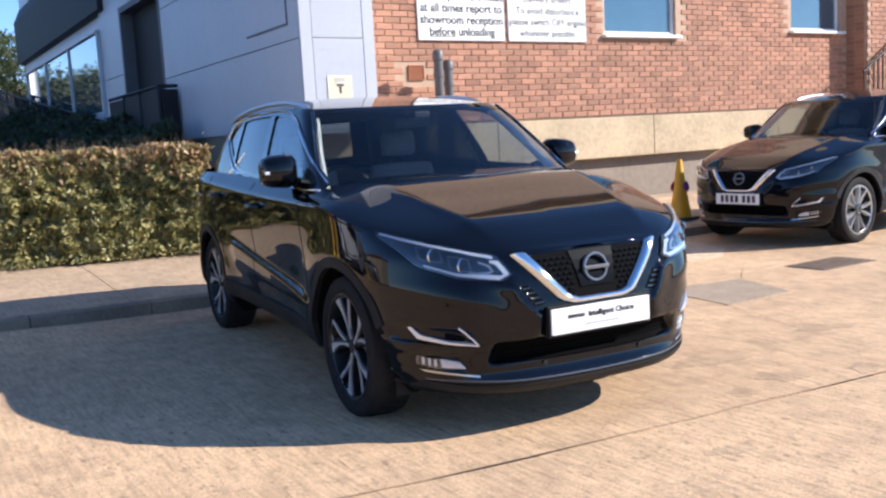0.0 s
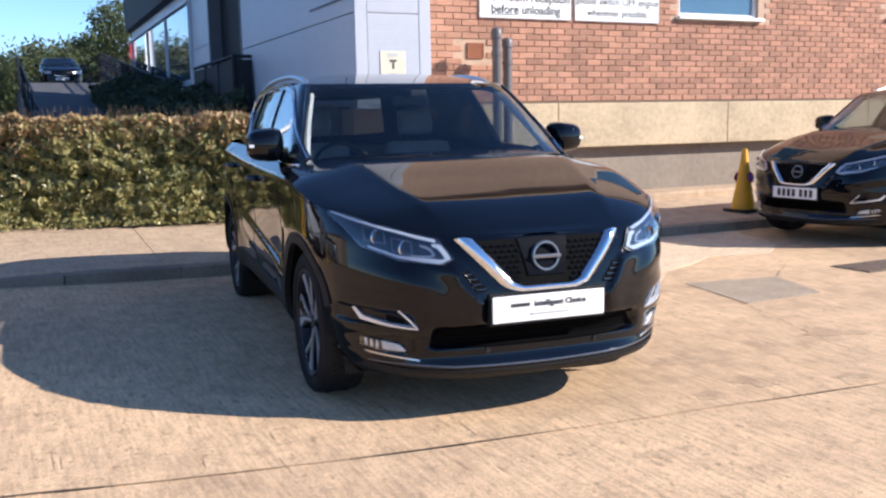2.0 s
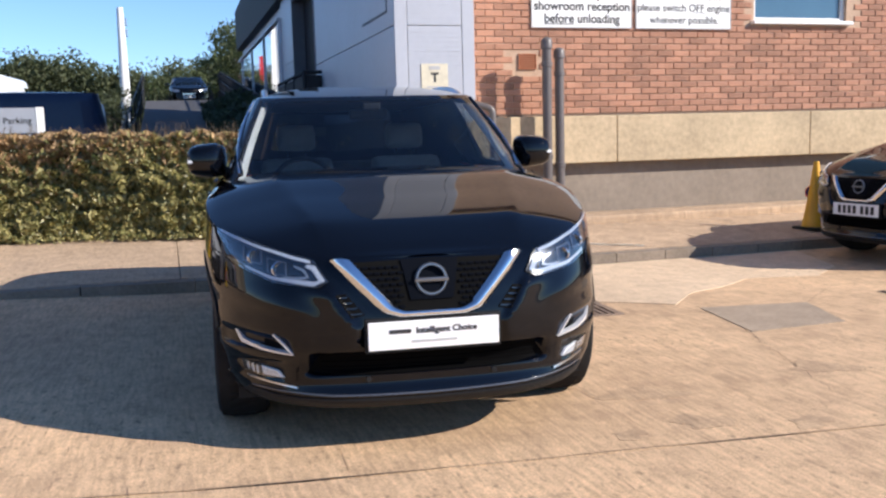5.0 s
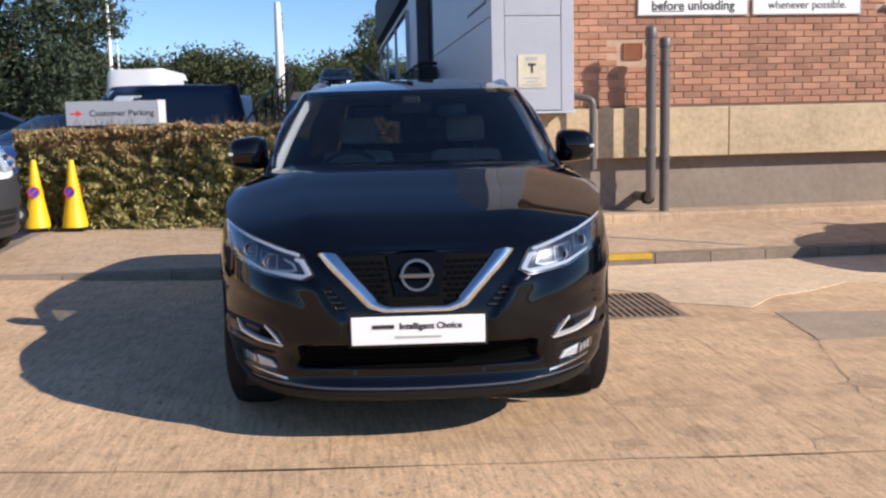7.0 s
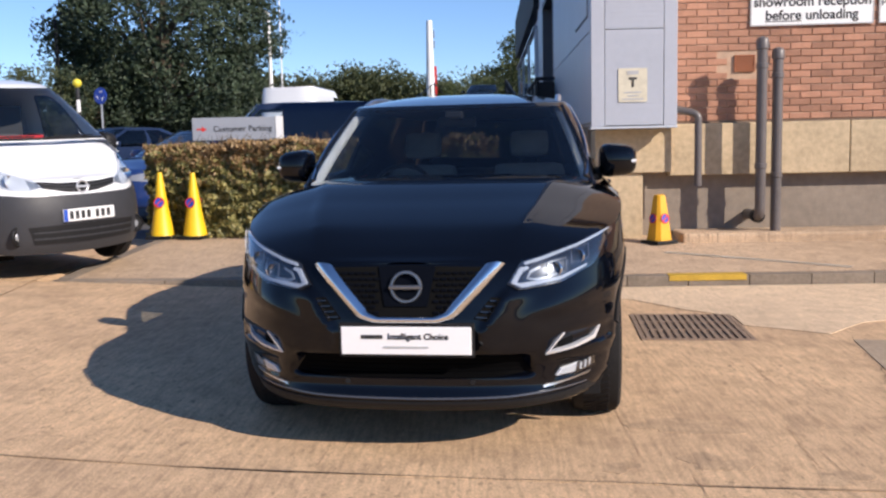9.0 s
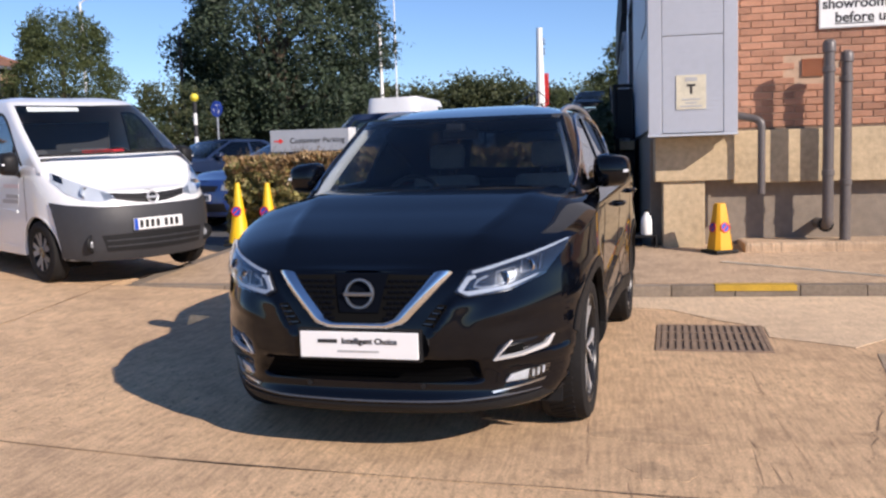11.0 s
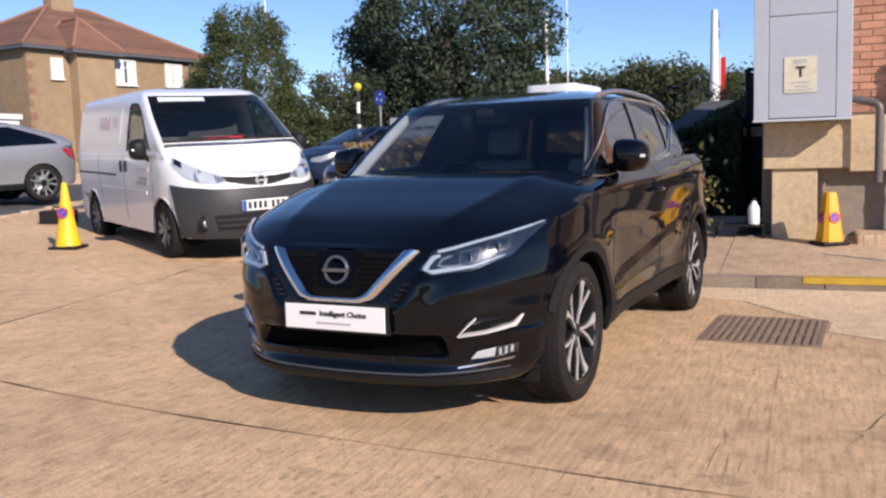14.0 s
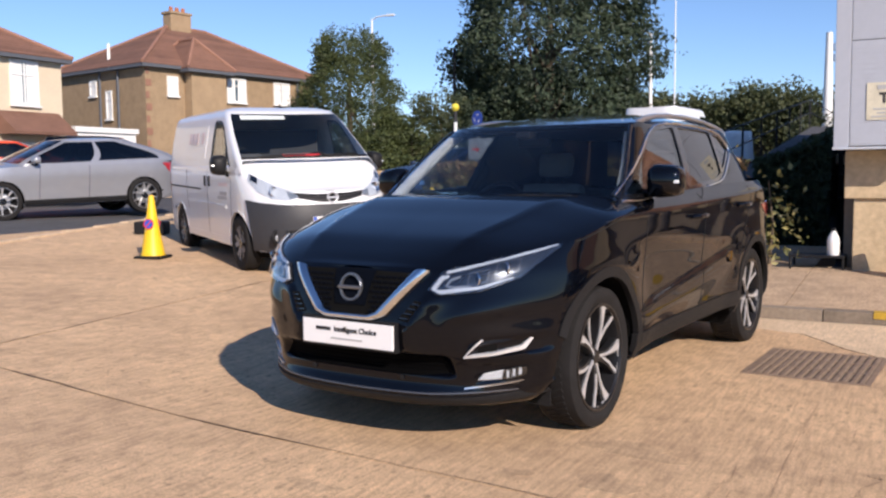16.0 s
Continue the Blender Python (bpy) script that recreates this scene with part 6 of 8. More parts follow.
    part("cabin_tub", boxm(-.70, .70, .85, 3.9, .3, .98), M_DASH, car)
    part("dashboard", boxm(-.68, .68, .86, 1.30, .98, 1.14, bevel=.04), M_DASH, car, smooth=50)
    part("load_bulkhead", boxm(-.62, .62, 2.05, 2.09, .98, 1.60), M_DASH, car)
    part("steering_wheel", lathe(bmesh.new(), [(.172, -.012), (.182, -.016), (.194, 0), (.182, .016), (.172, .012)], 26, pose(.36, 1.30, 1.16, 50), close=True), M_BLACKP, car, smooth=60)
    for x in (-.36, .36):
        seat(car, x, 1.72, .66, M_SEAT)
    part("underbody", boxm(-.56, .56, .4, 4.05, .24, .3), M_WELL, car)
    part("engine_block", boxm(-.46, .46, .34, .85, .3, .80), M_WELL, car)
    for y in AY:
        wheel_well(car, y, R, AR + .004, .48, .80, side)
        for s in (-1, 1):
            part("arch_lip", arch_trim(side, y, R, AR - .006, .020, s, .004, -8, 188), M_VANW, car)
            add_wheel(car, "small", s * .745, y, R, 17 * y, 0)
    mirror_pair(car, .865, 1.05, 1.06, 1.18, .25, .13, M_BLACKP, .0)
    pl = part("number_plate", boxm(-.26, .26, front(0, .56) - .046, front(0, .56) - .030, .505, .615, bevel=.003), M_PLATE, car)
    part("plate_band", boxm(-.258, -.218, front(0, .56) - .0485, front(0, .56) - .0465, .508, .612), M_PLATEY, pl)
    for q in range(7):
        x = -.20 + q * .058 + (.03 if q > 3 else 0)
        part("print_bar", boxm(x, x + .036, front(0, .56) - .049, front(0, .56) - .0465, .523, .597), M_INK, pl)
    part("antenna", tube(bmesh.new(), [(0, 1.62, 1.85), (0, 1.68, 1.90)], .008, 6), M_BLACKP, car)
    return car, front, side, gp, gside


van, vfront, vside, vgp, vgside = panel_van(SITE @ pose(-3.367, 4.704, .178, .9, -1.6, 57.07), "white panel van with grey bumper and steel-grey wheels")
part("bumper", strip(vfront, [(-.812, .80), (-.74, .775), (-.5, .742), (0, .735), (.5, .742), (.74, .775), (.812, .80)], [(-.765, .26), (-.6, .235), (0, .225), (.6, .235), (.765, .26)], 1, .018, .05, 50, 12, .012), M_VANB, van, "grey plastic bumper", smooth=40)
part("upper_grille", strip(vfront, [(-.43, .872), (-.2, .850), (0, .845), (.2, .850), (.43, .872)], [(-.38, .812), (-.16, .768), (0, .756), (.16, .768), (.38, .812)], 1, .005, .02, 30), M_BLACKP, van)
for dz, x in ((0, .40), (.030, .41)):
    part("grille_slat", ribbon(vfront, [(-x, .822 + dz), (-.18, .790 + dz), (0, .782 + dz), (.18, .790 + dz), (x, .822 + dz)], .006, 1, .010, .008), M_VANB, van)
em = part("emblem", lathe(bmesh.new(), [(.044, -.004), (.044, .004), (.050, .010), (.058, .010), (.063, .004), (.063, -.004)], 30, Matrix.Translation((0, vfront(0, .81) - .02, .808)) @ Matrix.Rotation(radians(84), 4, "X"), close=True), M_BRIGHT, van, "round chrome ring badge", smooth=50)
part("bar", boxm(-.068, .068, -.010, .010, -.004, .012, bevel=.003, m=Matrix.Translation((0, vfront(0, .81) - .02, .808)) @ Matrix.Rotation(radians(84), 4, "X")), M_BRIGHT, em)
part("lower_grille", strip(vfront, [(-.52, .475), (0, .488), (.52, .475)], [(-.48, .325), (0, .315), (.48, .325)], 1, .032, .02), M_BLACKP, van)
for z in (.362, .418):
    part("grille_slat", ribbon(vfront, [(-.48, z + .004), (0, z), (.48, z + .004)], .012, 1, .040, .012), M_VANB, van)
for s in (-1, 1):
    up, lo = [(.40, .868), (.50, .905), (.62, .975), (.70, 1.035), (.748, 1.085)], [(.36, .812), (.48, .786), (.62, .810), (.72, .880), (.775, 1.00)]
    hlv = part("headlamp", strip(vfront, up, lo, s, .006, .03, 26, 8), M_LAMP, van, "large swept clear headlamp")
    part("lens", strip(vfront, up, lo, s, .020, .002, 26, 8), M_LENS, hlv)
    part("bezel", strip(vfront, [(.690, 1.030), (.738, 1.070)], [(.712, .965), (.757, 1.01)], s, .009, .004), M_LAMPD, hlv)
    part("turn_lens", strip(vfront, [(.40, .858), (.47, .885)], [(.375, .818), (.46, .800)], s, .009, .004), M_LEDG, hlv)
    part("reflector_bowl", lathe(bmesh.new(), [(0, -.004), (.020, -.004), (.030, .004), (.052, .012), (.058, .016), (.061, .012)], 20, Matrix.Translation((s * .60, vfront(.60, .885) - .010, .885)) @ Matrix.Rotation(radians(72), 4, "X") @ Matrix.Rotation(radians(-s * 26), 4, "Y")), M_CHROME, hlv, smooth=50)
    fl = part("fog_recess", lathe(bmesh.new(), [(.0, .0), (.070, .0), (.078, .012), (.086, .004), (.088, -.01)], 22, Matrix.Translation((s * .60, vfront(.60, .40) - .024, .40)) @ Matrix.Rotation(radians(90), 4, "X") @ Matrix.Rotation(radians(-s * 28), 4, "Y")), M_BLACKP, van, smooth=40)
    part("fog_lamp", lathe(bmesh.new(), [(0, .008), (.032, .008), (.038, .002), (.038, -.004)], 16, Matrix.Translation((s * .60, vfront(.60, .40) - .022, .395)) @ Matrix.Rotation(radians(90), 4, "X") @ Matrix.Rotation(radians(-s * 28), 4, "Y")), M_LEDG, fl)
    part("slide_rail", side_ribbon(vside, [(2.35, .88), (4.1, .90)], .022, s, .004, .01), M_SEAMK, van)
    part("side_moulding", side_ribbon(vside, [(1.2, .70), (3.0, .72)], .03, s, .008, .012), M_VANW, van)
    for y in (1.90, 2.10):
        part("door_handle", boxm(s * (vside(y, .98) + .004) - .012, s * (vside(y, .98) + .004) + .012, y, y + .05, .92, 1.05, bevel=.008), M_BLACKP, van)
    part("blank_window", side_strip(vgside, [(2.22, 1.66), (3.85, 1.66)], [(2.22, 1.25), (3.85, 1.25)], s, .003, .006), M_VANW, van, "white blanked side window")
for x in (-.60, .08):
    part("wiper", tube(bmesh.new(), [(x, .64 + .25 * x * x, 1.262), (x + .28, .66, 1.275), (x + .54, .66 + .25 * (x + .54) ** 2, 1.272)], .008, 6), M_BLACKP, van)
part("cowl", tube(bmesh.new(), [(x, y - .006, 1.248) for x, y in [(-vgp(.74 - .74 * k / 12, 1.248)[0], vgp(.74 - .74 * k / 12, 1.248)[1]) for k in range(13)] + [vgp(.74 * k / 12, 1.248) for k in range(1, 13)]], .016, 6), M_BLACKP, van)
part("dash_papers", boxm(-.10, .36, -.10, .10, -.01, .012, m=pose(-.1, 1.00, 1.20, 50)), M_RED, van, "red papers on the dashboard")
part("sun_strip", boxm(-.58, -.04, -.004, .004, 0, .06, m=pose(0, 1.375, 1.70, -37)), M_SIGN, van)
for z, y0, y1, mt in ((.955, 1.12, 1.50, M_FADED), (.85, 1.14, 1.46, M_INKG), (.80, 1.16, 1.55, M_INKG)):
    part("print_bar", side_strip(vside, [(y0, z + .020), (y1, z + .020)], [(y0, z - .020), (y1, z - .020)], -1, .003, .003, 8, 1), mt, van)
for y0 in (2.35, 2.62, 2.80, 2.98):
    part("print_bar", side_strip(vgside, [(y0, 1.58), (y0 + .12, 1.58)], [(y0, 1.44), (y0 + .12, 1.44)], -1, .012, .003, 4, 1), M_FADED, van)

simple_car(SITE @ pose(-5.55, 10.3, height(-5.5, 11), 0, 0, -28), "dark blue estate car parked behind the hedge", 4.5, .89, 1.48, M_BLUEP)
simple_car(SITE @ pose(-9.2, 15.2, height(-9, 16), 0, 0, -25), "dark blue-grey hatchback in the car park", 4.2, .87, 1.47, M_NAVY)
simple_car(SITE @ pose(-6.6, 17.5, height(-4, 16), 0, 0, -78), "dark navy panel van parked side-on behind the hedge", 4.6, .90, 2.2, M_NAVY, belt=1.15, hood=.95, wind=.8, roof0=1.6, roof1=4.35, tail=4.5, R=.32, category="van", box_tail=True)
simple_car(SITE @ pose(-6.4, 35.2, height(-7, 30), 0, 0, 174), "tall white high-roof van in the car park", 5.6, 1.14, 3.28, M_VANW, belt=1.3, hood=1.05, wind=.85, roof0=1.95, roof1=5.3, tail=5.5, R=.34, category="van", box_tail=True)
simple_car(SITE @ pose(-7.0, 24.5, height(-5, 24), 0, 0, -60), "white box-bodied light truck in the car park", 4.8, .95, 2.2, M_VANW, belt=1.2, hood=1.0, wind=.7, roof0=1.3, roof1=4.7, tail=4.75, R=.33, category="truck", box_tail=True)
simple_car(SITE @ pose(-13.3, 6.6, .47, 1.5, 0, -20), "silver hatchback on the road beside the yard", 4.3, .89, 1.48, M_SILVER)
simple_car(SITE @ pose(-17.0, 13.4, .78, -1.0, 0, 150), "bright orange-red hatchback on the road", 4.3, .88, 1.46, M_REDP)
simple_car(SITE @ pose(-19.4, 18.6, height(-19.6, 17.5) + .25, 0, 0, 118), "black off-roader parked in a driveway", 4.5, .92, 1.75, M_PAINT, belt=1.08, hood=.95, roof1=4.1)
deck_suv, *_ = simple_car(SITE @ pose(.28, 39.5, 2.85), "dark crossover parked at the top of the ramp", 4.6, .88, 1.58, M_PAINT, belt=1.05, hood=.92, roof1=4.0)
part("v_badge", boxm(-.3, .3, -.01, .04, .62, .66), M_CHROME, deck_suv)

# ---------- cones ----------
def cone(u, v, z, h, mat, turn, label, name="traffic_cone", squat=False):
    c = thing(name, at(u, v, z, turn), label, "cone", "traffic cones" if not squat else "")
    b = .17 if not squat else .14
    bm = boxm(-b, b, -b, b, 0, .035, bevel=.012)
    part("base", bm, M_BLACKP, c, "black rubber base")
    if not squat:
        r = .145
        part("body", lathe(bmesh.new(), [(r, .036), (r * .97, .05), (r * .60, h * .45), (.032, h - .02), (.028, h), (.02, h), (.02, h - .05), (0, h - .05)], 24), mat, c, smooth=50)
        slope = math.degrees(math.atan2(r - .03, h))
        for q in (0, 180):
            zc = h * .55
            rr = r + (.03 - r) * (zc - .036) / (h - .036) + .004
            m = pose(0, 0, 0, 0, 0, q) @ Matrix.Translation((0, -rr, zc)) @ Matrix.Rotation(radians(90 - slope), 4, "X")
            s = part("no_waiting_roundel", lathe(bmesh.new(), [(0, 0), (.052, 0), (.052, .003), (0, .003)], 24, m), M_BLUE, c)
            part("red_ring", lathe(bmesh.new(), [(.052, .0), (.064, 0), (.064, .005), (.052, .005)], 24, m, close=True), M_RED, s)
            part("red_slash", boxm(-.052, .052, -.007, .007, .003, .0055, m=m @ Matrix.Rotation(radians(45), 4, "Z")), M_RED, s)
    else:
        bm = bmesh.new()
        rows = []
        for z0, w, d in ((.036, .112, .112), (.06, .108, .108), (h - .03, .056, .056), (h - .008, .051, .051), (h, .036, .036)):
            rows.append([(x * w, y * d, z0) for x, y in ((-1, -.62), (-.62, -1), (.62, -1), (1, -.62), (1, .62), (.62, 1), (-.62, 1), (-1, .62))])
        vs = grid(bm, rows, close_u=True)
        bm.faces.new(vs[-1])
        part("body", bm, mat, c, smooth=30)
        tilt = math.degrees(math.atan2(.08, h))
        for q in range(4):
            m = pose(0, 0, 0, 0, 0, 90 * q) @ Matrix.Translation((0, -.087, h * .52)) @ Matrix.Rotation(radians(90 - tilt), 4, "X")
            s = part("no_waiting_roundel", lathe(bmesh.new(), [(0, 0), (.042, 0), (.042, .003), (0, .003)], 20, m), M_BLUE, c)
            part("red_ring", lathe(bmesh.new(), [(.042, .0), (.054, 0), (.054, .005), (.042, .005)], 20, m, close=True), M_RED, s)
            part("red_slash", boxm(-.042, .042, -.007, .007, .003, .0055, m=m @ Matrix.Rotation(radians(45), 4, "Z")), M_RED, s)
    return c
cone(5.93, 5.04, pav(5.93, 5.04), .755, M_CONE2, 8, "amber traffic cone standing beside the second car")
cone(-3.62, 7.30, pav(-3.62, 7.3), .80, M_CONE, 5, "yellow traffic cone on a black base by the hedge")
cone(-3.19, 7.22, pav(-3.19, 7.22), .79, M_CONE, -12, "yellow traffic cone on a black base by the hedge")
cone(-5.98, 4.58, height(-5.98, 4.58), .76, M_CONE, 20, "yellow traffic cone standing in the yard by the van")
cone(2.17, 6.20, pav(2.17, 6.2), .52, M_CONE2, 30, "squat square yellow cone against the concrete pier", "no_waiting_cone", True)
b = thing("rubber_block", at(-8.25, 6.75, height(-8.25, 6.75), 25), "low black ballast block on the concrete", "block")
part("body", boxm(-.24, .24, -.14, .14, 0, .2, bevel=.03), M_BLACKP, b)
part("grip", tube(bmesh.new(), arc_path((-.08, 0, .19), (-.08, 0, .25), (.08, 0, .25), (.08, 0, .19), bend=.03), .012, 8), M_BLACKP, b)

# bottle and crate in the shade beside the pier
bt = thing("plastic_bottle", at(1.44, 6.62, pav(1.4, 6.6) + .14, 10), "white plastic bottle on a small black stand", "bottle")
part("body", lathe(bmesh.new(), [(0, 0), (.055, 0), (.06, .015), (.06, .15), (.052, .19), (.024, .235), (.022, .25), (0, .25)], 20), M_WHITE, bt, smooth=50)
part("cap", lathe(bmesh.new(), [(.026, .25), (.026, .275), (0, .28)], 16), M_BLACKP, bt)
st = thing("wire_stand", at(1.34, 6.66, pav(1.3, 6.6) - .06, 0), "low black metal stand in the shade", "stand")
for x, y in ((-.3, -.12), (.2, -.12), (-.3, .2), (.2, .2)):
    part("leg", tube(bmesh.new(), [(x, y, 0), (x, y, .2)], .012, 8), M_BLACKP, st)
part("shelf", boxm(-.31, .21, -.13, .21, .175, .198, bevel=.004), M_BLACKP, st)

# ---------- customer sign ----------
cs = thing("parking_sign", at(-2.85, 8.10, 0, 4), "grey customer parking board with a red arrow over the hedge", "sign")
part("board", boxm(-.575, .49, -.05, .05, 1.43, 1.72, bevel=.006), M_SIGNG, cs)
part("end_cap", boxm(.492, .575, -.056, .056, 1.425, 1.725, bevel=.006), M_WHITE, cs)
lettering("Customer Parking", .102, M_INK, cs, pose(.07, -.052, 1.572, 90, 0, 0), bold=.001)
ar = bmesh.new()
prism(ar, [(-.52, 1.562), (-.45, 1.562), (-.45, 1.535), (-.39, 1.572), (-.45, 1.61), (-.45, 1.582), (-.52, 1.582)], -.0535, -.0505)
part("arrow", ar, M_RED, cs)
for x in (-.4, .4):
    part("post", tube(bmesh.new(), [(x, 0, .1), (x, 0, 1.43)], .03, 10), M_STEEL, cs)

# ---------- foliage ----------
def leaf_material(name, col_a, col_b, rough=0.6):
    """Leaves in a spread of tones from one leaf to the next, a little light passing through."""
    m, nt, b = nodes_of(name)
    L, N = nt.links.new, nt.nodes.new
    geo, r, n = N("ShaderNodeNewGeometry"), N("ShaderNodeValToRGB"), N("ShaderNodeTexNoise")
    n.inputs["Scale"].default_value = 0.9
    L(geo.outputs["Position"], n.inputs["Vector"])
    mx = N("ShaderNodeMath")
    mx.operation, mx.inputs[1].default_value = "MULTIPLY_ADD", 0.6
    L(geo.outputs["Random Per Island"], mx.inputs[0])
    h = N("ShaderNodeMath")
    h.operation, h.inputs[1].default_value = "MULTIPLY", 0.4
    L(n.outputs[0], h.inputs[0]), L(h.outputs[0], mx.inputs[2])
    r.color_ramp.elements[0].color, r.color_ramp.elements[1].color = (*col_a, 1), (*col_b, 1)
    r.color_ramp.elements[0].position, r.color_ramp.elements[1].position = 0.15, 0.85
    L(mx.outputs[0], r.inputs[0]), L(r.outputs[0], b.inputs["Base Color"])
    b.inputs["Roughness"].default_value = rough
    tr, mix = N("ShaderNodeBsdfTranslucent"), N("ShaderNodeMixShader")
    L(r.outputs[0], tr.inputs[0])
    mix.inputs[0].default_value = 0.22
    L(b.outputs[0], mix.inputs[1]), L(tr.outputs[0], mix.inputs[2])
    L(mix.outputs[0], nt.nodes["Material Output"].inputs[0])
    return m


M_HEDGE = leaf_material("hedge_leaves", (0.055, 0.075, 0.020), (0.46, 0.40, 0.16), 0.4)
M_HEDGEB = leaf_material("brown_hedge_tips", (0.20, 0.125, 0.055), (0.56, 0.38, 0.19), 0.5)
M_TREE = leaf_material("dark_tree_leaves", (0.016, 0.032, 0.017), (0.065, 0.092, 0.046))
M_CONIF = leaf_material("conifer_leaves", (0.032, 0.052, 0.014), (0.105, 0.125, 0.038))
M_FAR = leaf_material("far_leaves", (0.028, 0.045, 0.016), (0.11, 0.12, 0.045))
M_BARK = plain("bark", (0.10, 0.075, 0.05), 0.9, vary=0.3, scale=6, bump=0.5)
# near-black, so the shade among inner twigs is in the colour
M_CORE = plain("twig_shade_colour", (0.025, 0.022, 0.014), 0.95, vary=0.4, scale=8)


def leaves(name, places, size, material, parent, rng, lean=None):
    """Small folded leaves at the given places, each a pointed blade of four corners."""
    n = len(places)
    d = rng.normal(size=(n, 3))
    if lean is not None:
        d += lean
    d /= np.linalg.norm(d, axis=1)[:, None]
    e = np.cross(d, rng.normal(size=(n, 3)))
    e /= np.linalg.norm(e, axis=1)[:, None] + 1e-9
    s = size * rng.uniform(.6, 1.35, (n, 1))
    f = np.cross(d, e) * s * .12
    p = np.asarray(places)
    v = np.stack([p - d * s * .5, p + e * s * .24 + f, p + d * s * .5, p - e * s * .24 + f], 1).reshape(-1, 3)
    me = bpy.data.meshes.new(name)
    me.from_pydata(v.tolist(), [], np.arange(4 * n).reshape(n, 4).tolist())
    me.materials.append(material)
    ob = new(name, me)
    ob.parent = parent
    return tagged(ob, kind="stuff")


rng = np.random.default_rng(5)
HU0, HU1 = -3.88, 0.45
def hedge_v(u):
    return max(6.5, 7.5 - (u + 3.75) * 0.25)
hedge = thing("hedge", SITE, "clipped evergreen hedge with browned tips on top", "hedge")
def hedge_places(n, deep):
    u = rng.uniform(HU0, HU1, n)
    face = rng.random(n)
    v = np.where(face < .62, rng.exponential(.07, n), rng.uniform(0, 1.0, n))
    zt = 1.12 + .016 * np.sin(u * 2.3) + .02 * np.sin(u * 9.1 + 1) + .02 * np.sin(u * 23 + 2)
    z = np.where(face < .62, rng.uniform(.03, 1, n) * zt, zt - rng.exponential(.05, n))
    bulge = .04 * np.sin(u * 3.1 + z * 4) + .075 * np.sin(u * 11 + 3 * np.sin(z * 9)) * np.sin(z * 15 + 2 * np.sin(u * 7))
    v = v + bulge * (face < .62)
    base = np.array([pav(a, 7.2) for a in u])
    vv = np.array([hedge_v(a) for a in u]) + np.clip(v, -.15, 1.0)
    return np.stack([u, vv, z + base], 1), z / zt
pts, rel = hedge_places(44000, 1)
top = rel + rng.normal(0, .16, len(rel)) + .10 * np.sin(pts[:, 0] * 1.9) > .83
leaves("leaf", pts[~top], .095, M_HEDGE, hedge, rng, np.array([0, -.5, .4]))
leaves("brown_leaf", pts[top], .085, M_HEDGEB, hedge, rng, np.array([0, -.3, .9]))
# plain dark sheet behind the leaves, standing for the hedge's inner shade
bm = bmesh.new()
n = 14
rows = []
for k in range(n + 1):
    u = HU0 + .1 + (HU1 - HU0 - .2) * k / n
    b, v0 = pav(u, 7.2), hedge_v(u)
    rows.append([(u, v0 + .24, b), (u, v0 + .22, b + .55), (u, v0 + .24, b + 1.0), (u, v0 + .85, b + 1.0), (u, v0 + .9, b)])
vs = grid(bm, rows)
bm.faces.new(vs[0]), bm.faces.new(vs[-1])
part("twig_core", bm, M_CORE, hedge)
tw = bmesh.new()
for k in range(260):
    u = rng.uniform(HU0 + .1, HU1 - .1)
    b, v0 = pav(u, 7.2), hedge_v(u) + rng.uniform(0, .6)
    tube(tw, [(u, v0, b + 1.05), (u + rng.uniform(-.03, .03), v0, b + 1.13), (u + rng.uniform(-.06, .06), v0 - .02, b + rng.uniform(1.16, 1.27))], [.003, .0025, .0015], 4)
tagged(part("twig", tw, M_BARK, hedge), kind="stuff")
# low weeds and ivy at the hedge's foot and end
iv = thing("ivy_clump", at(.80, 6.75, pav(1, 6.8)), "leafy shoots of ivy climbing at the hedge end", "plant")
q = rng.normal(0, 1, (170, 3)) * [.15, .15, .30] + [0, 0, .40]
q[:, 2] = np.abs(q[:, 2])
leaves("leaf", q, .085, M_HEDGE, iv, rng)
part("stem", tube(bmesh.new(), [(0, 0, 0), (.03, .02, .4), (-.02, 0, .9)], [.02, .015, .006], 6), M_BARK, iv)
wd = thing("ground_weeds", SITE, "pale fallen leaves and weeds along the hedge foot", "weeds", kind="stuff")
u = rng.uniform(HU0, HU1, 900)
leaves("leaf", np.stack([u, np.array([hedge_v(a) for a in u]) - np.abs(rng.normal(0, .09, 900)) - .02, np.array([pav(a, 7.1) for a in u]) + np.abs(rng.normal(0, .04, 900)) + .01], 1), .05, M_HEDGE, wd, rng)


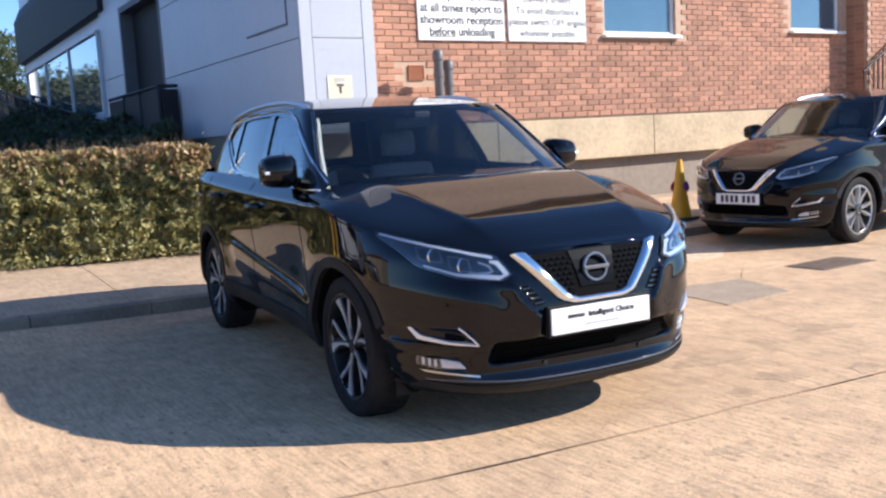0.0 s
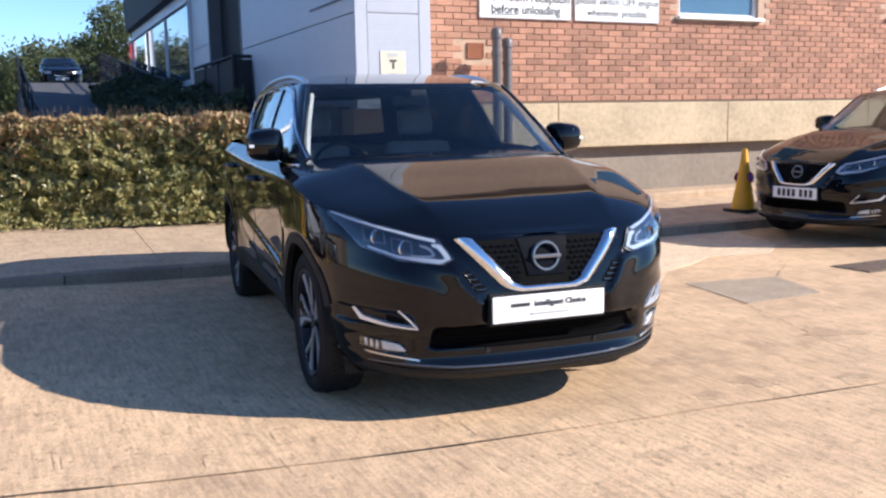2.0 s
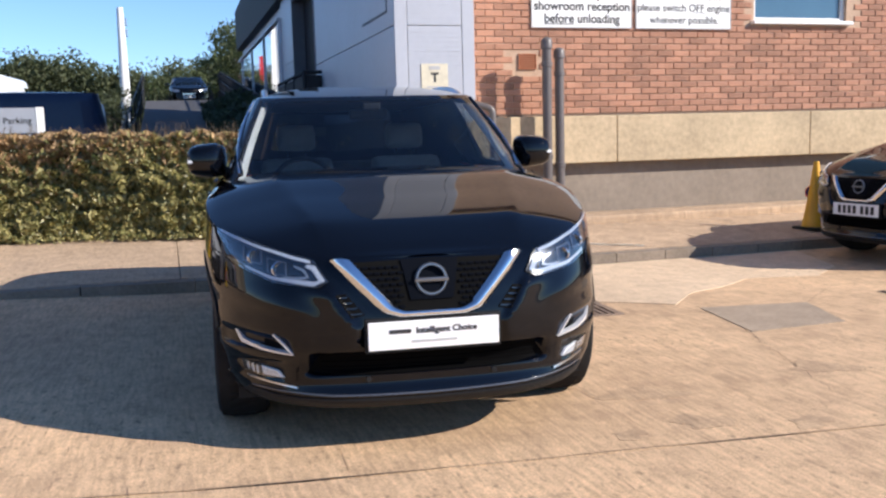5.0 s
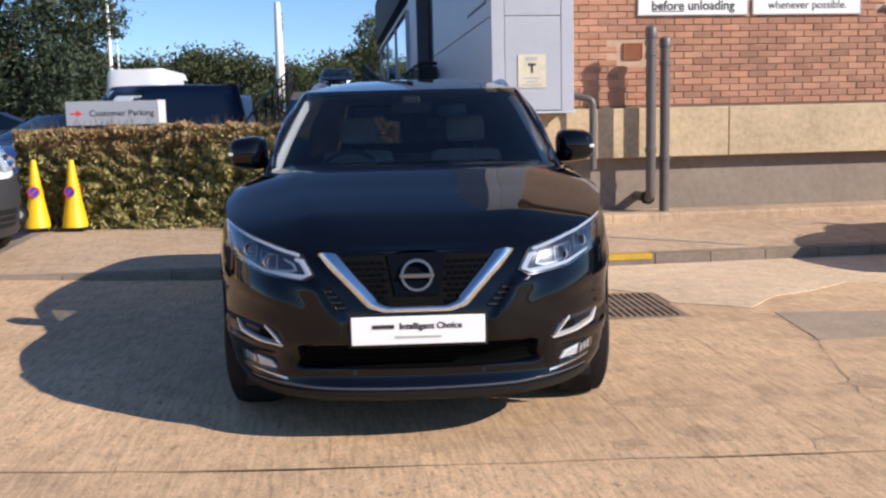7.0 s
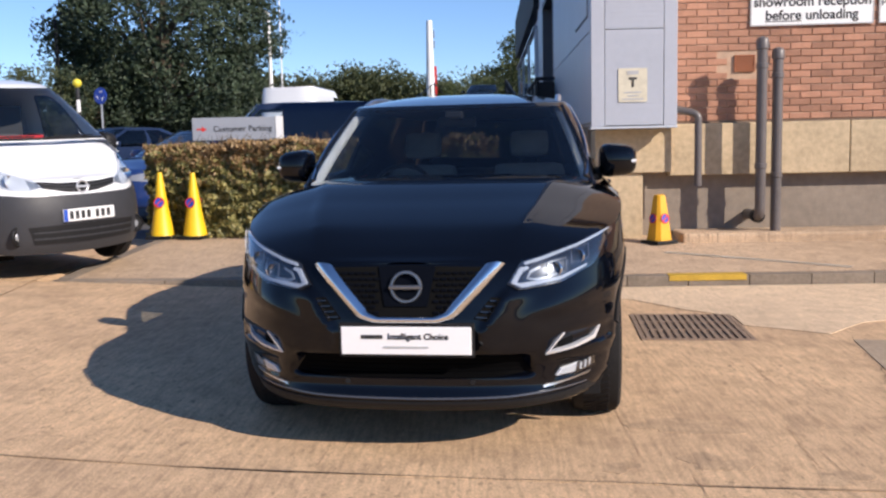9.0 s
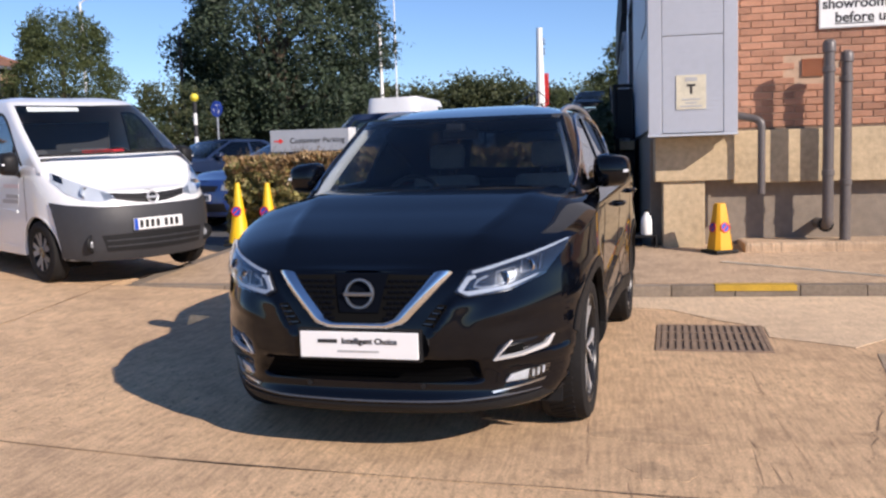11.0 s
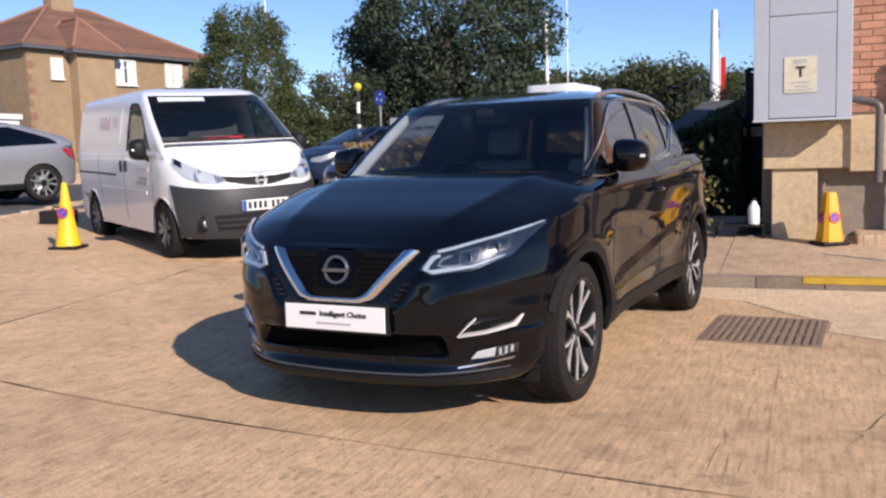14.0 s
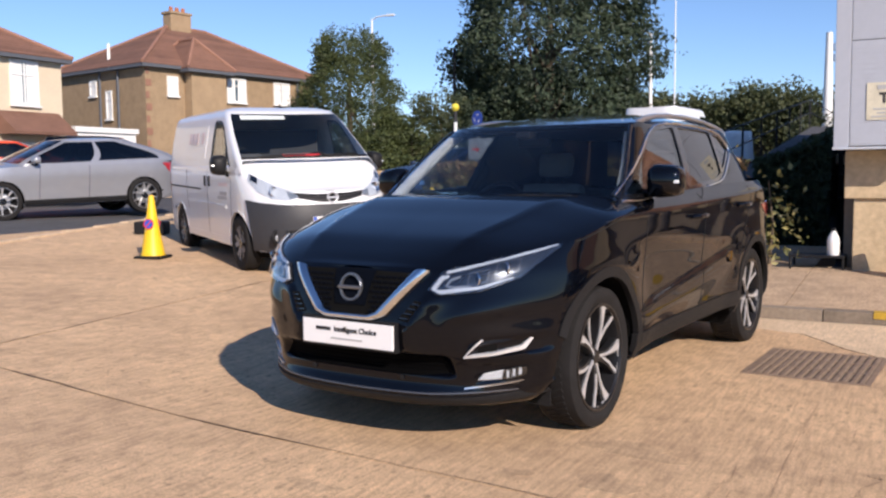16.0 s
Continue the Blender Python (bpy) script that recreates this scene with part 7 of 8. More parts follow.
def tree(name, u, v, z, h, r, material, label, seed, shape="round", count=5200, leaf=.42, trunk=.28, low=.12, category="tree"):
    """A tapered trunk, limbs that fork, and a crown of many leaf clumps with gaps."""
    g = np.random.default_rng(seed)
    t = thing(name, at(u, v, z), label, category)
    bm = bmesh.new()
    tube(bm, [(0, 0, -.3), (.05, 0, h * .2), (0, .08, h * .45), (.05, 0, h * .75)], [trunk, trunk * .8, trunk * .55, trunk * .2], 9)
    part("trunk", bm, M_BARK, t, smooth=60)
    cl = []
    n = max(60, count // 22)
    while len(cl) < n:
        d = g.normal(size=3)
        d /= np.linalg.norm(d)
        f = g.uniform(.40, 1) ** .38
        zz = .5 + .5 * d[2] * f
        if shape == "cone":
            w = (1 - max(0, zz - .30) / .74) ** .45 * (1 if zz > .12 else .8)
        else:
            w = math.sqrt(max(0.03, 1 - (2 * zz - 1) ** 2)) * .9 + .16
        lump = 1 + .16 * math.sin(3 * math.atan2(d[1], d[0]) + seed + 5 * zz) + .10 * math.sin(7 * zz * 3 + seed)
        rr = r * w * lump * f
        a = math.atan2(d[1], d[0])
        cl.append((rr * math.cos(a), rr * math.sin(a), h * (low + (1 - low) * zz)))
    limbs = bmesh.new()
    for k in range(9):
        c = cl[int(g.integers(0, n))]
        z0 = h * g.uniform(.2, .55)
        tube(limbs, [(0, 0, z0), (c[0] * .45, c[1] * .45, z0 + (c[2] - z0) * .35 + .1), (c[0] * .9, c[1] * .9, c[2] * .98)], [trunk * .38, trunk * .2, trunk * .06], 6)
    part("limb", limbs, M_BARK, t, smooth=60)
    cl = np.array(cl)
    per = count // n
    cr = r * .040 + (.05 if shape == "cone" else .10)
    p = np.repeat(cl, per, 0) + g.normal(0, 1, (n * per, 3)) * [cr, cr, cr * .8]
    leaves("crown", p, leaf, material, t, g)
    return t


tree("large_tree", -15.9, 42.5, height(-14, 42), 12.5, 5.2, M_TREE, "huge dark broad-leaved tree in full leaf", 3, count=46000, leaf=.27, trunk=.5, low=.04)
tree("large_tree", -18.6, 44.5, height(-18, 44), 7.5, 3.0, M_TREE, "dark broad-leaved tree beside the larger one", 4, count=14000, leaf=.27, trunk=.4, low=.04)
tree("conifer", -23.9, 35.2, height(-24, 35), 8.0, 3.15, M_CONIF, "dense green conifer with a rounded top", 8, "cone", count=42000, leaf=.15, trunk=.25, low=.0)
for k, (u, v, h, r) in enumerate(((-21.2, 36.8, 4.2, 1.9), (-19.6, 37.6, 5.0, 2.1), (-17.6, 38.5, 5.2, 2.1), (-22.3, 34.4, 2.6, 1.3))):
    tree("shrub", u, v, height(u, v), h, r, (M_CONIF, M_FAR, M_TREE, M_CONIF)[k], "rounded garden shrub behind the wall", 20 + k, count=6500, leaf=.18, trunk=.1, low=.0, category="shrub")
for k, (u, v, z, h, r) in enumerate(((2.3, 33.5, 2.0, 4.0, 1.35), (3.4, 38, 1.8, 5.0, 1.6), (-.6, 49, 1.2, 3.9, 1.7), (-2.9, 50, .8, 3.6, 1.8), (1.7, 48.5, 1.2, 4.4, 1.5))):
    tree("young_tree", u, v, z, h, r, M_FAR if k % 2 else M_CONIF, "leafy young tree behind the ramp", 40 + k, count=4500, leaf=.17, trunk=.12, low=.05)
belt = thing("far_woods", SITE, "line of sunlit trees along the far edge of the car park", "woods", kind="stuff")
g = np.random.default_rng(77)
cl = []
for k in range(640):
    u = g.uniform(-26, 9)
    top = height(u, 72) + 6.8 + .5 * math.sin(u * .55) + .4 * math.sin(u * 1.7 + 1) + g.normal(0, .25)
    cl.append((u, 72 + g.uniform(-2, 2), top - abs(g.normal(0, 1.6)) - .4))
cl = np.array(cl)
leaves("crown", np.repeat(cl, 70, 0) + g.normal(0, 1, (640 * 70, 3)) * [.7, .7, .45], .36, M_FAR, belt, g)
# dark upright sheet painted as the shade under the far trees
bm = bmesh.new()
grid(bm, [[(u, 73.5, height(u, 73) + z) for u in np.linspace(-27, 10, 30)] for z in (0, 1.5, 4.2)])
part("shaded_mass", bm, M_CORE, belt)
back_trees = thing("far_woods", SITE, "dark band of trees behind the houses and car park", "woods", kind="stuff")
cl = []
for k in range(420):
    a = g.uniform(-.62, .10)
    d = g.uniform(84, 92)
    cl.append((2 + d * math.sin(a) , d * math.cos(a), 2.2 + g.uniform(0, 2.6) + .7 * math.sin(a * 30)))
cl = np.array(cl)
leaves("crown", np.repeat(cl, 40, 0) + g.normal(0, 1, (420 * 40, 3)) * [1.0, .8, .6], .7, M_TREE, back_trees, g)

# ---------- ivy-clad bank beside the ramp ----------
bank = thing("ivy_bank", SITE, "bank of ivy beside the ramp, its deep shade put into dark leaf colour", "ivy")
def bank_top(u, v):
    return 1.22 + .078 * (v - 9.6) + .45 * (u - .15) + .10 * math.sin(v * 2.1) + .06 * math.sin(v * 5.3 + u * 4)
g = np.random.default_rng(91)
# near-black sheet under the ivy leaves, in place of shade between them
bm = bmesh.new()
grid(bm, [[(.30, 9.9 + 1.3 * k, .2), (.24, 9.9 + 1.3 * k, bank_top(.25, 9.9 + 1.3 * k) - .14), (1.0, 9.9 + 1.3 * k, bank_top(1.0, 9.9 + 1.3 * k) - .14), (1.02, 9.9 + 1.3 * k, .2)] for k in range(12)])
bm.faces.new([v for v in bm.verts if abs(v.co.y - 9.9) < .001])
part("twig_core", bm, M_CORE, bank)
pl_ = []
for k in range(15000):
    face, v = g.random(), 9.7 + 14.6 * g.random() ** 1.4
    if face < .45:
        pl_.append((.16 + abs(g.normal(0, .06)), v, g.uniform(.2, 1) * bank_top(.15, v)))
    elif face < .72:
        u = g.uniform(.15, 1.1)
        pl_.append((u, 9.75 + abs(g.normal(0, .08)), g.uniform(.1, 1) * bank_top(u, 9.7)))
    else:
        u = g.uniform(.15, 1.1)
        pl_.append((u, v, bank_top(u, v) - abs(g.normal(0, .06))))
# dark tree leaves carry the bank's shade in their colour
leaves("leaf", np.array(pl_), .13, M_TREE, bank, g, np.array([-.3, -.3, .2]))

# ---------- road, ramp, poles, houses ----------
road_edge = thing("road_kerb", SITE, "low pale kerb between yard and road", "kerb", kind="structure")
a, b = Vector((-7.0, 0.6)), Vector((-15.4, 20.5))
n = 22
for k in range(n):
    p, q = a.lerp(b, k / n), a.lerp(b, (k + .985) / n)
    d = (q - p).normalized()
    w = Vector((d.y, -d.x)) * .07
    bm = bmesh.new()
    prism(bm, [(p.x - w.x, p.y - w.y), (q.x - w.x, q.y - w.y), (q.x + w.x, q.y + w.y), (p.x + w.x, p.y + w.y)], -.2, height(p.x, p.y) + .03, "z")
    part("kerb_stone", bm, M_PALE, road_edge)

ramp = thing("vehicle_ramp", SITE, "dark steel vehicle ramp with lattice rails rising to a deck", "ramp", kind="structure")
def ramp_z(v):
    return .55 + .112 * (v - 11.0)
bm = bmesh.new()
prism(bm, [(10.2, .1), (10.2, .45), (31.6, ramp_z(31.5)), (46.0, ramp_z(31.5)), (46.0, .1)], -1.5, 1.15, "x")
part("ramp_body", bm, M_TARMAC, ramp)
side_rail = bmesh.new()
for off in (.5, .95):
    tube(side_rail, [(-1.55, 10.4, .48 + off), (-1.55, 31.5, ramp_z(31.5) + off), (-1.55, 45.8, ramp_z(31.5) + off)], .02, 6)
part("rail", side_rail, M_DARK, ramp)
for k in range(9):
    part("rail_post", tube(bmesh.new(), [(-1.55, 10.6 + k * 2.6, ramp_z(10.6 + k * 2.6) - .1), (-1.55, 10.6 + k * 2.6, ramp_z(10.6 + k * 2.6) + .95)], .025, 6), M_DARK, ramp)
rail = bmesh.new()
for off in (.35, .68, 1.0):
    tube(rail, [(1.18, 10.4, .48 + off), (1.18, 31.5, ramp_z(31.5) + off), (1.18, 45.8, ramp_z(31.5) + off)], .03, 6)
part("rail", rail, M_DARK, ramp)
v = 10.5
while v < 45:
    z, z2 = ramp_z(min(v, 31.5)), ramp_z(min(v + 1.5, 31.5))
    part("rail_post", tube(bmesh.new(), [(1.18, v, z - .1), (1.18, v, z + 1.02)], .035, 6), M_DARK, ramp)
    lat = bmesh.new()
    for j in range(5):
        dz = (z2 - z) * j / 5
        tube(lat, [(1.18, v + .3 * j, z + .1 + dz), (1.18, v + .3 * j + .3, z + .98 + dz)], .012, 4)
        tube(lat, [(1.18, v + .3 * j, z + .98 + dz), (1.18, v + .3 * j + .3, z + .1 + dz)], .012, 4)
    part("lattice", lat, M_DARK, ramp)
    v += 1.5
landing = thing("door_landing", SITE, "concrete landing with dark steel balustrade at the side door", "landing", kind="structure")
part("slab", boxm(1.10, 1.44, 10.6, 14.2, 1.32, 1.46, bevel=.01), M_LEDGE, landing)
# concrete wall under the slab, coloured near-black for the shade there
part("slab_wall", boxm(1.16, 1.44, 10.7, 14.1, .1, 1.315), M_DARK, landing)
part("infill_panel", boxm(1.14, 1.17, 10.7, 13.9, 1.50, 2.25), M_DARK, landing)
part("end_panel", boxm(1.18, 1.42, 10.66, 10.69, 1.50, 2.25), M_DARK, landing)
for v in (10.68, 11.75, 12.8, 13.9):
    part("post", tube(bmesh.new(), [(1.15, v, 1.46), (1.15, v, 2.30)], .03, 8), M_STEEL if v == 13.9 else M_DARK, landing)
part("hand_rail", tube(bmesh.new(), [(1.42, 10.68, 2.3), (1.15, 10.68, 2.3), (1.15, 13.9, 2.3)], .028, 8), M_DARK, landing)
show = thing("showroom_wing", SITE, "glazed showroom wing under a deep dark eave", "building", kind="structure")
part("glazing", boxm(SU - .05, SU - .01, 15.6, 25.3, 2.2, 3.68), M_WGLASS, show)
for v in (15.55, 18.5, 21.5, 24.5):
    part("mullion", boxm(SU - .08, SU - .0, v - .04, v + .04, 1.5, 3.68), M_CLADG, show)
part("sill_panel", boxm(SU - .06, SU - .005, 15.6, 25.3, 1.5, 2.195), M_CLADG, show)
part("fascia", boxm(SU - .10, SU + .2, 15.5, 25.4, 3.69, 3.74), M_CLADG, show)
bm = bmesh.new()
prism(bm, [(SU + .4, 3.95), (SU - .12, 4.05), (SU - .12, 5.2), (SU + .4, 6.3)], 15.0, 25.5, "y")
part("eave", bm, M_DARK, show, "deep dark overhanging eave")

# poles, lamps and signs in the distance
def column(name, u, v, top, label, mat, r0=.09, r1=.05, arm=None, base=None):
    z = height(u, v) if base is None else base
    t = thing(name, at(u, v, z), label, "post")
    part("column", lathe(bmesh.new(), [(0, 0), (r0 * 1.5, 0), (r0 * 1.5, .9), (r0, 1.0), (r1, top - z), (0, top - z)], 12), mat, t, smooth=50)
    if arm:
        part("arm", tube(bmesh.new(), [(0, 0, top - z - .1), (arm * .3, 0, top - z + .12), (arm, 0, top - z + .15)], r1 * .8, 8), mat, t, smooth=60)
        part("lantern", boxm(arm * 1.0 - .05 if arm > 0 else arm - .5, arm + .5 if arm > 0 else arm + .05, -.12, .12, top - z + .08, top - z + .2, bevel=.03), mat, t)
    return t
column("street_lamp", -11.0, 44.8, 8.7, "pale steel street lamp with a curved arm", M_WHITE, .12, .07, -1.0)
column("street_lamp", -30.0, 47.0, 11.4, "tall pale street lamp behind the conifer", M_WHITE, .12, .06, 1.2)
column("street_lamp", -19.9, 39.2, 7.9, "dark painted street lamp", M_DARK, .11, .07, .5)
column("flag_pole", -15.6, 56.0, 17, "slim white flag pole", M_WHITE, .10, .06)
column("flag_pole", -16.0, 70.0, 15, "slim pale flag pole", M_WHITE, .07, .05)
tot = thing("totem_pole", at(-2.9, 52, 2.19), "white tapered dealer totem with small badges", "totem")
part("mast", lathe(bmesh.new(), [(0, -1.6), (.36, -1.6), (.18, 6.7), (.17, 6.82), (0, 6.84)], 18), M_WHITE, tot, smooth=50)
ban = thing("banner_post", at(-3.47, 63, height(-3.5, 63)), "tall red vertical banner on a slim post", "banner")
part("post", tube(bmesh.new(), [(.0, 0, 0), (.0, 0, 7.2)], .05, 8), M_WHITE, ban)
part("banner", boxm(.04, .40, -.02, .02, 2.2, 7.0, bevel=.008), M_RED, ban)
for z in (5.2, 5.8):
    part("badge", boxm(.14, .34, -.05, .05, z, z + .42, bevel=.03), M_SATIN, tot)
bel = thing("belisha_beacon", at(-13.43, 26.85, height(-13.4, 26.8)), "black and white banded crossing beacon with a yellow globe", "beacon")
zt_b = 3.62 - height(-13.4, 26.8)
for k in range(7):
    part("band", lathe(bmesh.new(), [(0, zt_b * k / 7), (.065, zt_b * k / 7), (.065, zt_b * (k + .995) / 7), (0, zt_b * (k + .995) / 7)], 14), M_WHITE if k % 2 else M_INK, bel)
M_GLOBE = plain("yellow_globe", (0.75, 0.62, 0.05), 0.25, coat=0.3)
part("globe", lathe(bmesh.new(), [(.07, zt_b)] + [(.15 * math.sin(radians(a)), zt_b + .14 - .15 * math.cos(radians(a))) for a in range(30, 181, 15)], 18), M_GLOBE, bel, smooth=60)
blu = thing("roundabout_sign", at(-13.55, 29.0, height(-13.5, 29), -22), "round blue mini-roundabout sign on a pole", "sign")
zb_ = 3.46 - height(-13.5, 29)
part("post", tube(bmesh.new(), [(0, 0, 0), (0, 0, zb_ - .2)], .04, 10), M_STEEL, blu)
part("disc", lathe(bmesh.new(), [(0, 0), (.30, 0), (.30, .02), (0, .02)], 28, Matrix.Translation((0, -.02, zb_)) @ Matrix.Rotation(radians(90), 4, "X")), M_BLUE, blu)
for q in range(3):
    part("white_arrow", boxm(-.03, .10, .12, .165, .021, .026, m=Matrix.Translation((0, -.02, zb_)) @ Matrix.Rotation(radians(90), 4, "X") @ Matrix.Rotation(radians(120 * q), 4, "Z")), M_WHITE, blu)

M_HBRICK = plain("brown_house_brick", (0.33, 0.235, 0.14), 0.9, vary=0.22, scale=2.5, bump=0.3, bscale=30, per_object=0.3)
M_HRENDER = plain("cream_render", (0.66, 0.55, 0.40), 0.85, vary=0.08, scale=1.2)
M_TILE = plain("clay_roof_tile", (0.185, 0.095, 0.065), 0.85, vary=0.25, scale=1.5, per_object=0.5)
M_RIDGE = plain("ridge_tile", (0.27, 0.14, 0.095), 0.85, vary=0.2, scale=2)

def house_window(parent, x, y, z, w, h, face, mullions=1):
    """face: 'u' looks along +u, 'v' looks along -v."""
    m = pose(x, y, z, 0, 0, 90 if face == "u" else 0)
    wd = new("window")
    wd.parent = parent
    wd.matrix_basis = m
    fr = bmesh.new()
    t = .09
    box(fr, -w / 2, w / 2, -.05, .05, 0, t), box(fr, -w / 2, w / 2, -.05, .05, h - t, h)
    box(fr, -w / 2, -w / 2 + t, -.05, .05, t, h - t), box(fr, w / 2 - t, w / 2, -.05, .05, t, h - t)
    for k in range(mullions):
        xx = -w / 2 + w * (k + 1) / (mullions + 1)
        box(fr, xx - .03, xx + .03, -.05, .05, t, h - t)
    box(fr, -w / 2 + t, w / 2 - t, -.045, .05, h * .66, h * .66 + .05)
    part("frame", fr, M_WHITE, wd)
    part("pane", boxm(-w / 2 + t, w / 2 - t, .0, .02, t, h - t), M_WGLASS, wd)
    part("curtain", boxm(-w / 2 + t, -w / 2 + t + w * .36, -.012, -.004, t, h - t), M_SIGN, wd)
    part("curtain", boxm(w / 2 - t - w * .36, w / 2 - t, -.012, -.004, t, h - t), M_SIGN, wd)
    part("sill", boxm(-w / 2 - .05, w / 2 + .05, -.12, .0, -.07, -.005), M_WHITE, wd)

def hip_roof(house, u0, u1, v0, v1, ze, zr, over=.35, rows=22):
    """Four tiled slopes as stepped courses, with ridge and hip tiles."""
    u0, u1, v0, v1 = u0 - over, u1 + over, v0 - over, v1 + over
    half = min(u1 - u0, v1 - v0) / 2
    long_v = (v1 - v0) > (u1 - u0)
    rf = new("roof")
    rf.parent = house
    for k in range(rows):
        f0, f1 = k / rows, (k + 1) / rows
        i0, i1 = f0 * half, f1 * half
        z0, z1 = ze + (zr - ze) * f0, ze + (zr - ze) * f1
        bm = bmesh.new()
        a = [(u0 + i0, v0 + i0), (u1 - i0, v0 + i0), (u1 - i0, v1 - i0), (u0 + i0, v1 - i0)]
        b = [(u0 + i1, v0 + i1), (u1 - i1, v0 + i1), (u1 - i1, v1 - i1), (u0 + i1, v1 - i1)]
        lo = [bm.verts.new((*p, z0 - .005)) for p in a]
        l2 = [bm.verts.new((*p, z0 + .045)) for p in a]
        hi = [bm.verts.new((*p, z1 + .02)) for p in b]
        for q in range(4):
            q2 = (q + 1) % 4
            bm.faces.new((lo[q], lo[q2], l2[q2], l2[q])), bm.faces.new((l2[q], l2[q2], hi[q2], hi[q]))
        part("tile_course", bm, M_TILE, rf)
    if long_v:
        r0, r1 = ((u0 + u1) / 2, v0 + half), ((u0 + u1) / 2, v1 - half)
    else:
        r0, r1 = (u0 + half, (v0 + v1) / 2), (u1 - half, (v0 + v1) / 2)
    part("ridge_tiles", tube(bmesh.new(), [(*r0, zr + .05), (*r1, zr + .05)], .10, 8), M_RIDGE, rf)
    for c, r in (((u0, v0), r0), ((u1, v0), r0 if long_v else r1), ((u0, v1), r1 if long_v else r0), ((u1, v1), r1)):
        part("hip_tiles", tube(bmesh.new(), [(*c, ze + .06), (*r, zr + .05)], .09, 8), M_RIDGE, rf)
    part("eaves_board", boxm(u0 + .02, u1 - .02, v0 + .02, v1 - .02, ze - .16, ze - .01), M_SEAM, rf)

def chimney(house, u, v, z0, z1, w=1.3, d=.7):
    c = part("chimney", boxm(u - d / 2, u + d / 2, v - w / 2, v + w / 2, z0, z1, bevel=.02), M_HBRICK, house)
    part("chimney_cap", boxm(u - d / 2 - .06, u + d / 2 + .06, v - w / 2 - .06, v + w / 2 + .06, z1, z1 + .12), M_HBRICK, c)
    for k in (-1, 0, 1):
        part("chimney_pot", lathe(bmesh.new(), [(0, z1 + .1), (.12, z1 + .1), (.10, z1 + .4), (.07, z1 + .4), (0, z1 + .35)], 10, Matrix.Translation((u, v + k * .38, 0))), M_TERRA, c)

HZ = 1.3
brown = thing("brown_house", SITE @ pose(.9, .85, .25) @ pose(-29.6, 38.0, 0, 0, 0, -10) @ pose(29.6, -38.0, 0), "brown brick semi-detached house with hipped clay tile roof", "house")
part("wall", boxm(-38.0, -29.6, 27.0, 37.9, HZ - 1.5, 6.4), M_HBRICK, brown)
part("bay_wall", boxm(-29.6, -29.0, 29.2, 31.3, HZ - 1.5, 6.4), M_HBRICK, brown)
hip_roof(brown, -38.0, -29.6, 27.0, 37.9, 6.4, 9.0)
hip_roof(brown, -32.5, -29.0, 29.1, 31.4, 6.28, 7.9, .3, 12)
chimney(brown, -33.8, 31.9, 8.2, 9.75)
for v, w, z, h in ((28.5, .62, 4.95, .95), (32.4, 1.25, 4.85, 1.25), (35.5, 1.15, 4.9, 1.2), (32.4, 1.5, 1.95, 1.5), (35.5, 1.3, 1.95, 1.5)):
    house_window(brown, -29.58, v, z, w, h, "u", 2 if w > 1.2 else 1)
house_window(brown, -34.1, 27.0, 5.1, .62, .8, "v", 0)
house_window(brown, -32.7, 27.0, 3.9, .55, 1.4, "v", 0)
for u, v in ((-33.4, 26.93), (-31.8, 26.93), (-29.5, 31.45), (-29.5, 36.6)):
    part("downpipe", tube(bmesh.new(), [(u, v, HZ), (u, v, 6.35)], .06, 8), M_SEAM, brown)
for k in range(9):
    part("quoin", boxm(-29.62, -29.57, 27.02, 27.32 if k % 2 else 27.2, HZ + k * .58, HZ + k * .58 + .32), M_RIDGE, brown)
part("soil_pipe", tube(bmesh.new(), [(-33.6, 27.6, 6.5), (-33.6, 27.6, 7.75)], .08, 8), M_WHITE, brown)
cream = thing("cream_house", SITE @ pose(.45, .45, 0), "cream rendered house with a clay tile roof and porch canopy", "house")
part("wall", boxm(-39, -30.5, 12.5, 22.4, HZ - .6, 6.2), M_HRENDER, cream)
hip_roof(cream, -39, -30.5, 12.5, 22.4, 6.2, 8.9)
house_window(cream, -30.48, 20.6, 4.2, 1.3, 1.8, "u", 1)
house_window(cream, -30.48, 17.0, 4.2, 1.3, 1.8, "u", 1)
house_window(cream, -30.48, 20.6, 1.3, 1.5, 1.4, "u", 2)
can = bmesh.new()
prism(can, [(-30.5, 3.95), (-29.4, 3.1), (-29.4, 3.0), (-30.5, 3.0)], 19.3, 22.2, "y")
part("porch_canopy", can, M_TILE, cream)
gar = thing("garage", SITE, "low white garage between the houses", "garage")
part("wall", boxm(-33.5, -29.4, 22.9, 26.2, HZ - .5, 3.2), M_WHITE, gar)
part("roof_edge", boxm(-33.6, -29.3, 22.85, 26.3, 3.2, 3.42), M_WHITE, gar)
part("door", boxm(-29.39, -29.34, 23.3, 25.7, HZ - .3, 2.95), M_SIGN, gar)
gw = thing("garden_wall", SITE, "low brown brick garden wall along the pavement", "wall", kind="structure")
for (u0, v0), (u1, v1), h in (((-26.5, 13.6), (-21.0, 20.1), .62), ((-21.0, 20.1), (-17.6, 26.2), .62), ((-17.6, 26.2), (-14.9, 28.6), .75), ((-14.9, 28.6), (-18.5, 36), .7)):
    L_ = math.hypot(u1 - u0, v1 - v0)
    w = part("wall_run", boxm(0, L_, -.12, .12, -.4, h, bevel=.01), M_HBRICK, gw)
    w.matrix_basis = pose(u0, v0, height((u0 + u1) / 2, (v0 + v1) / 2), 0, 0, math.degrees(math.atan2(v1 - v0, u1 - u0)))
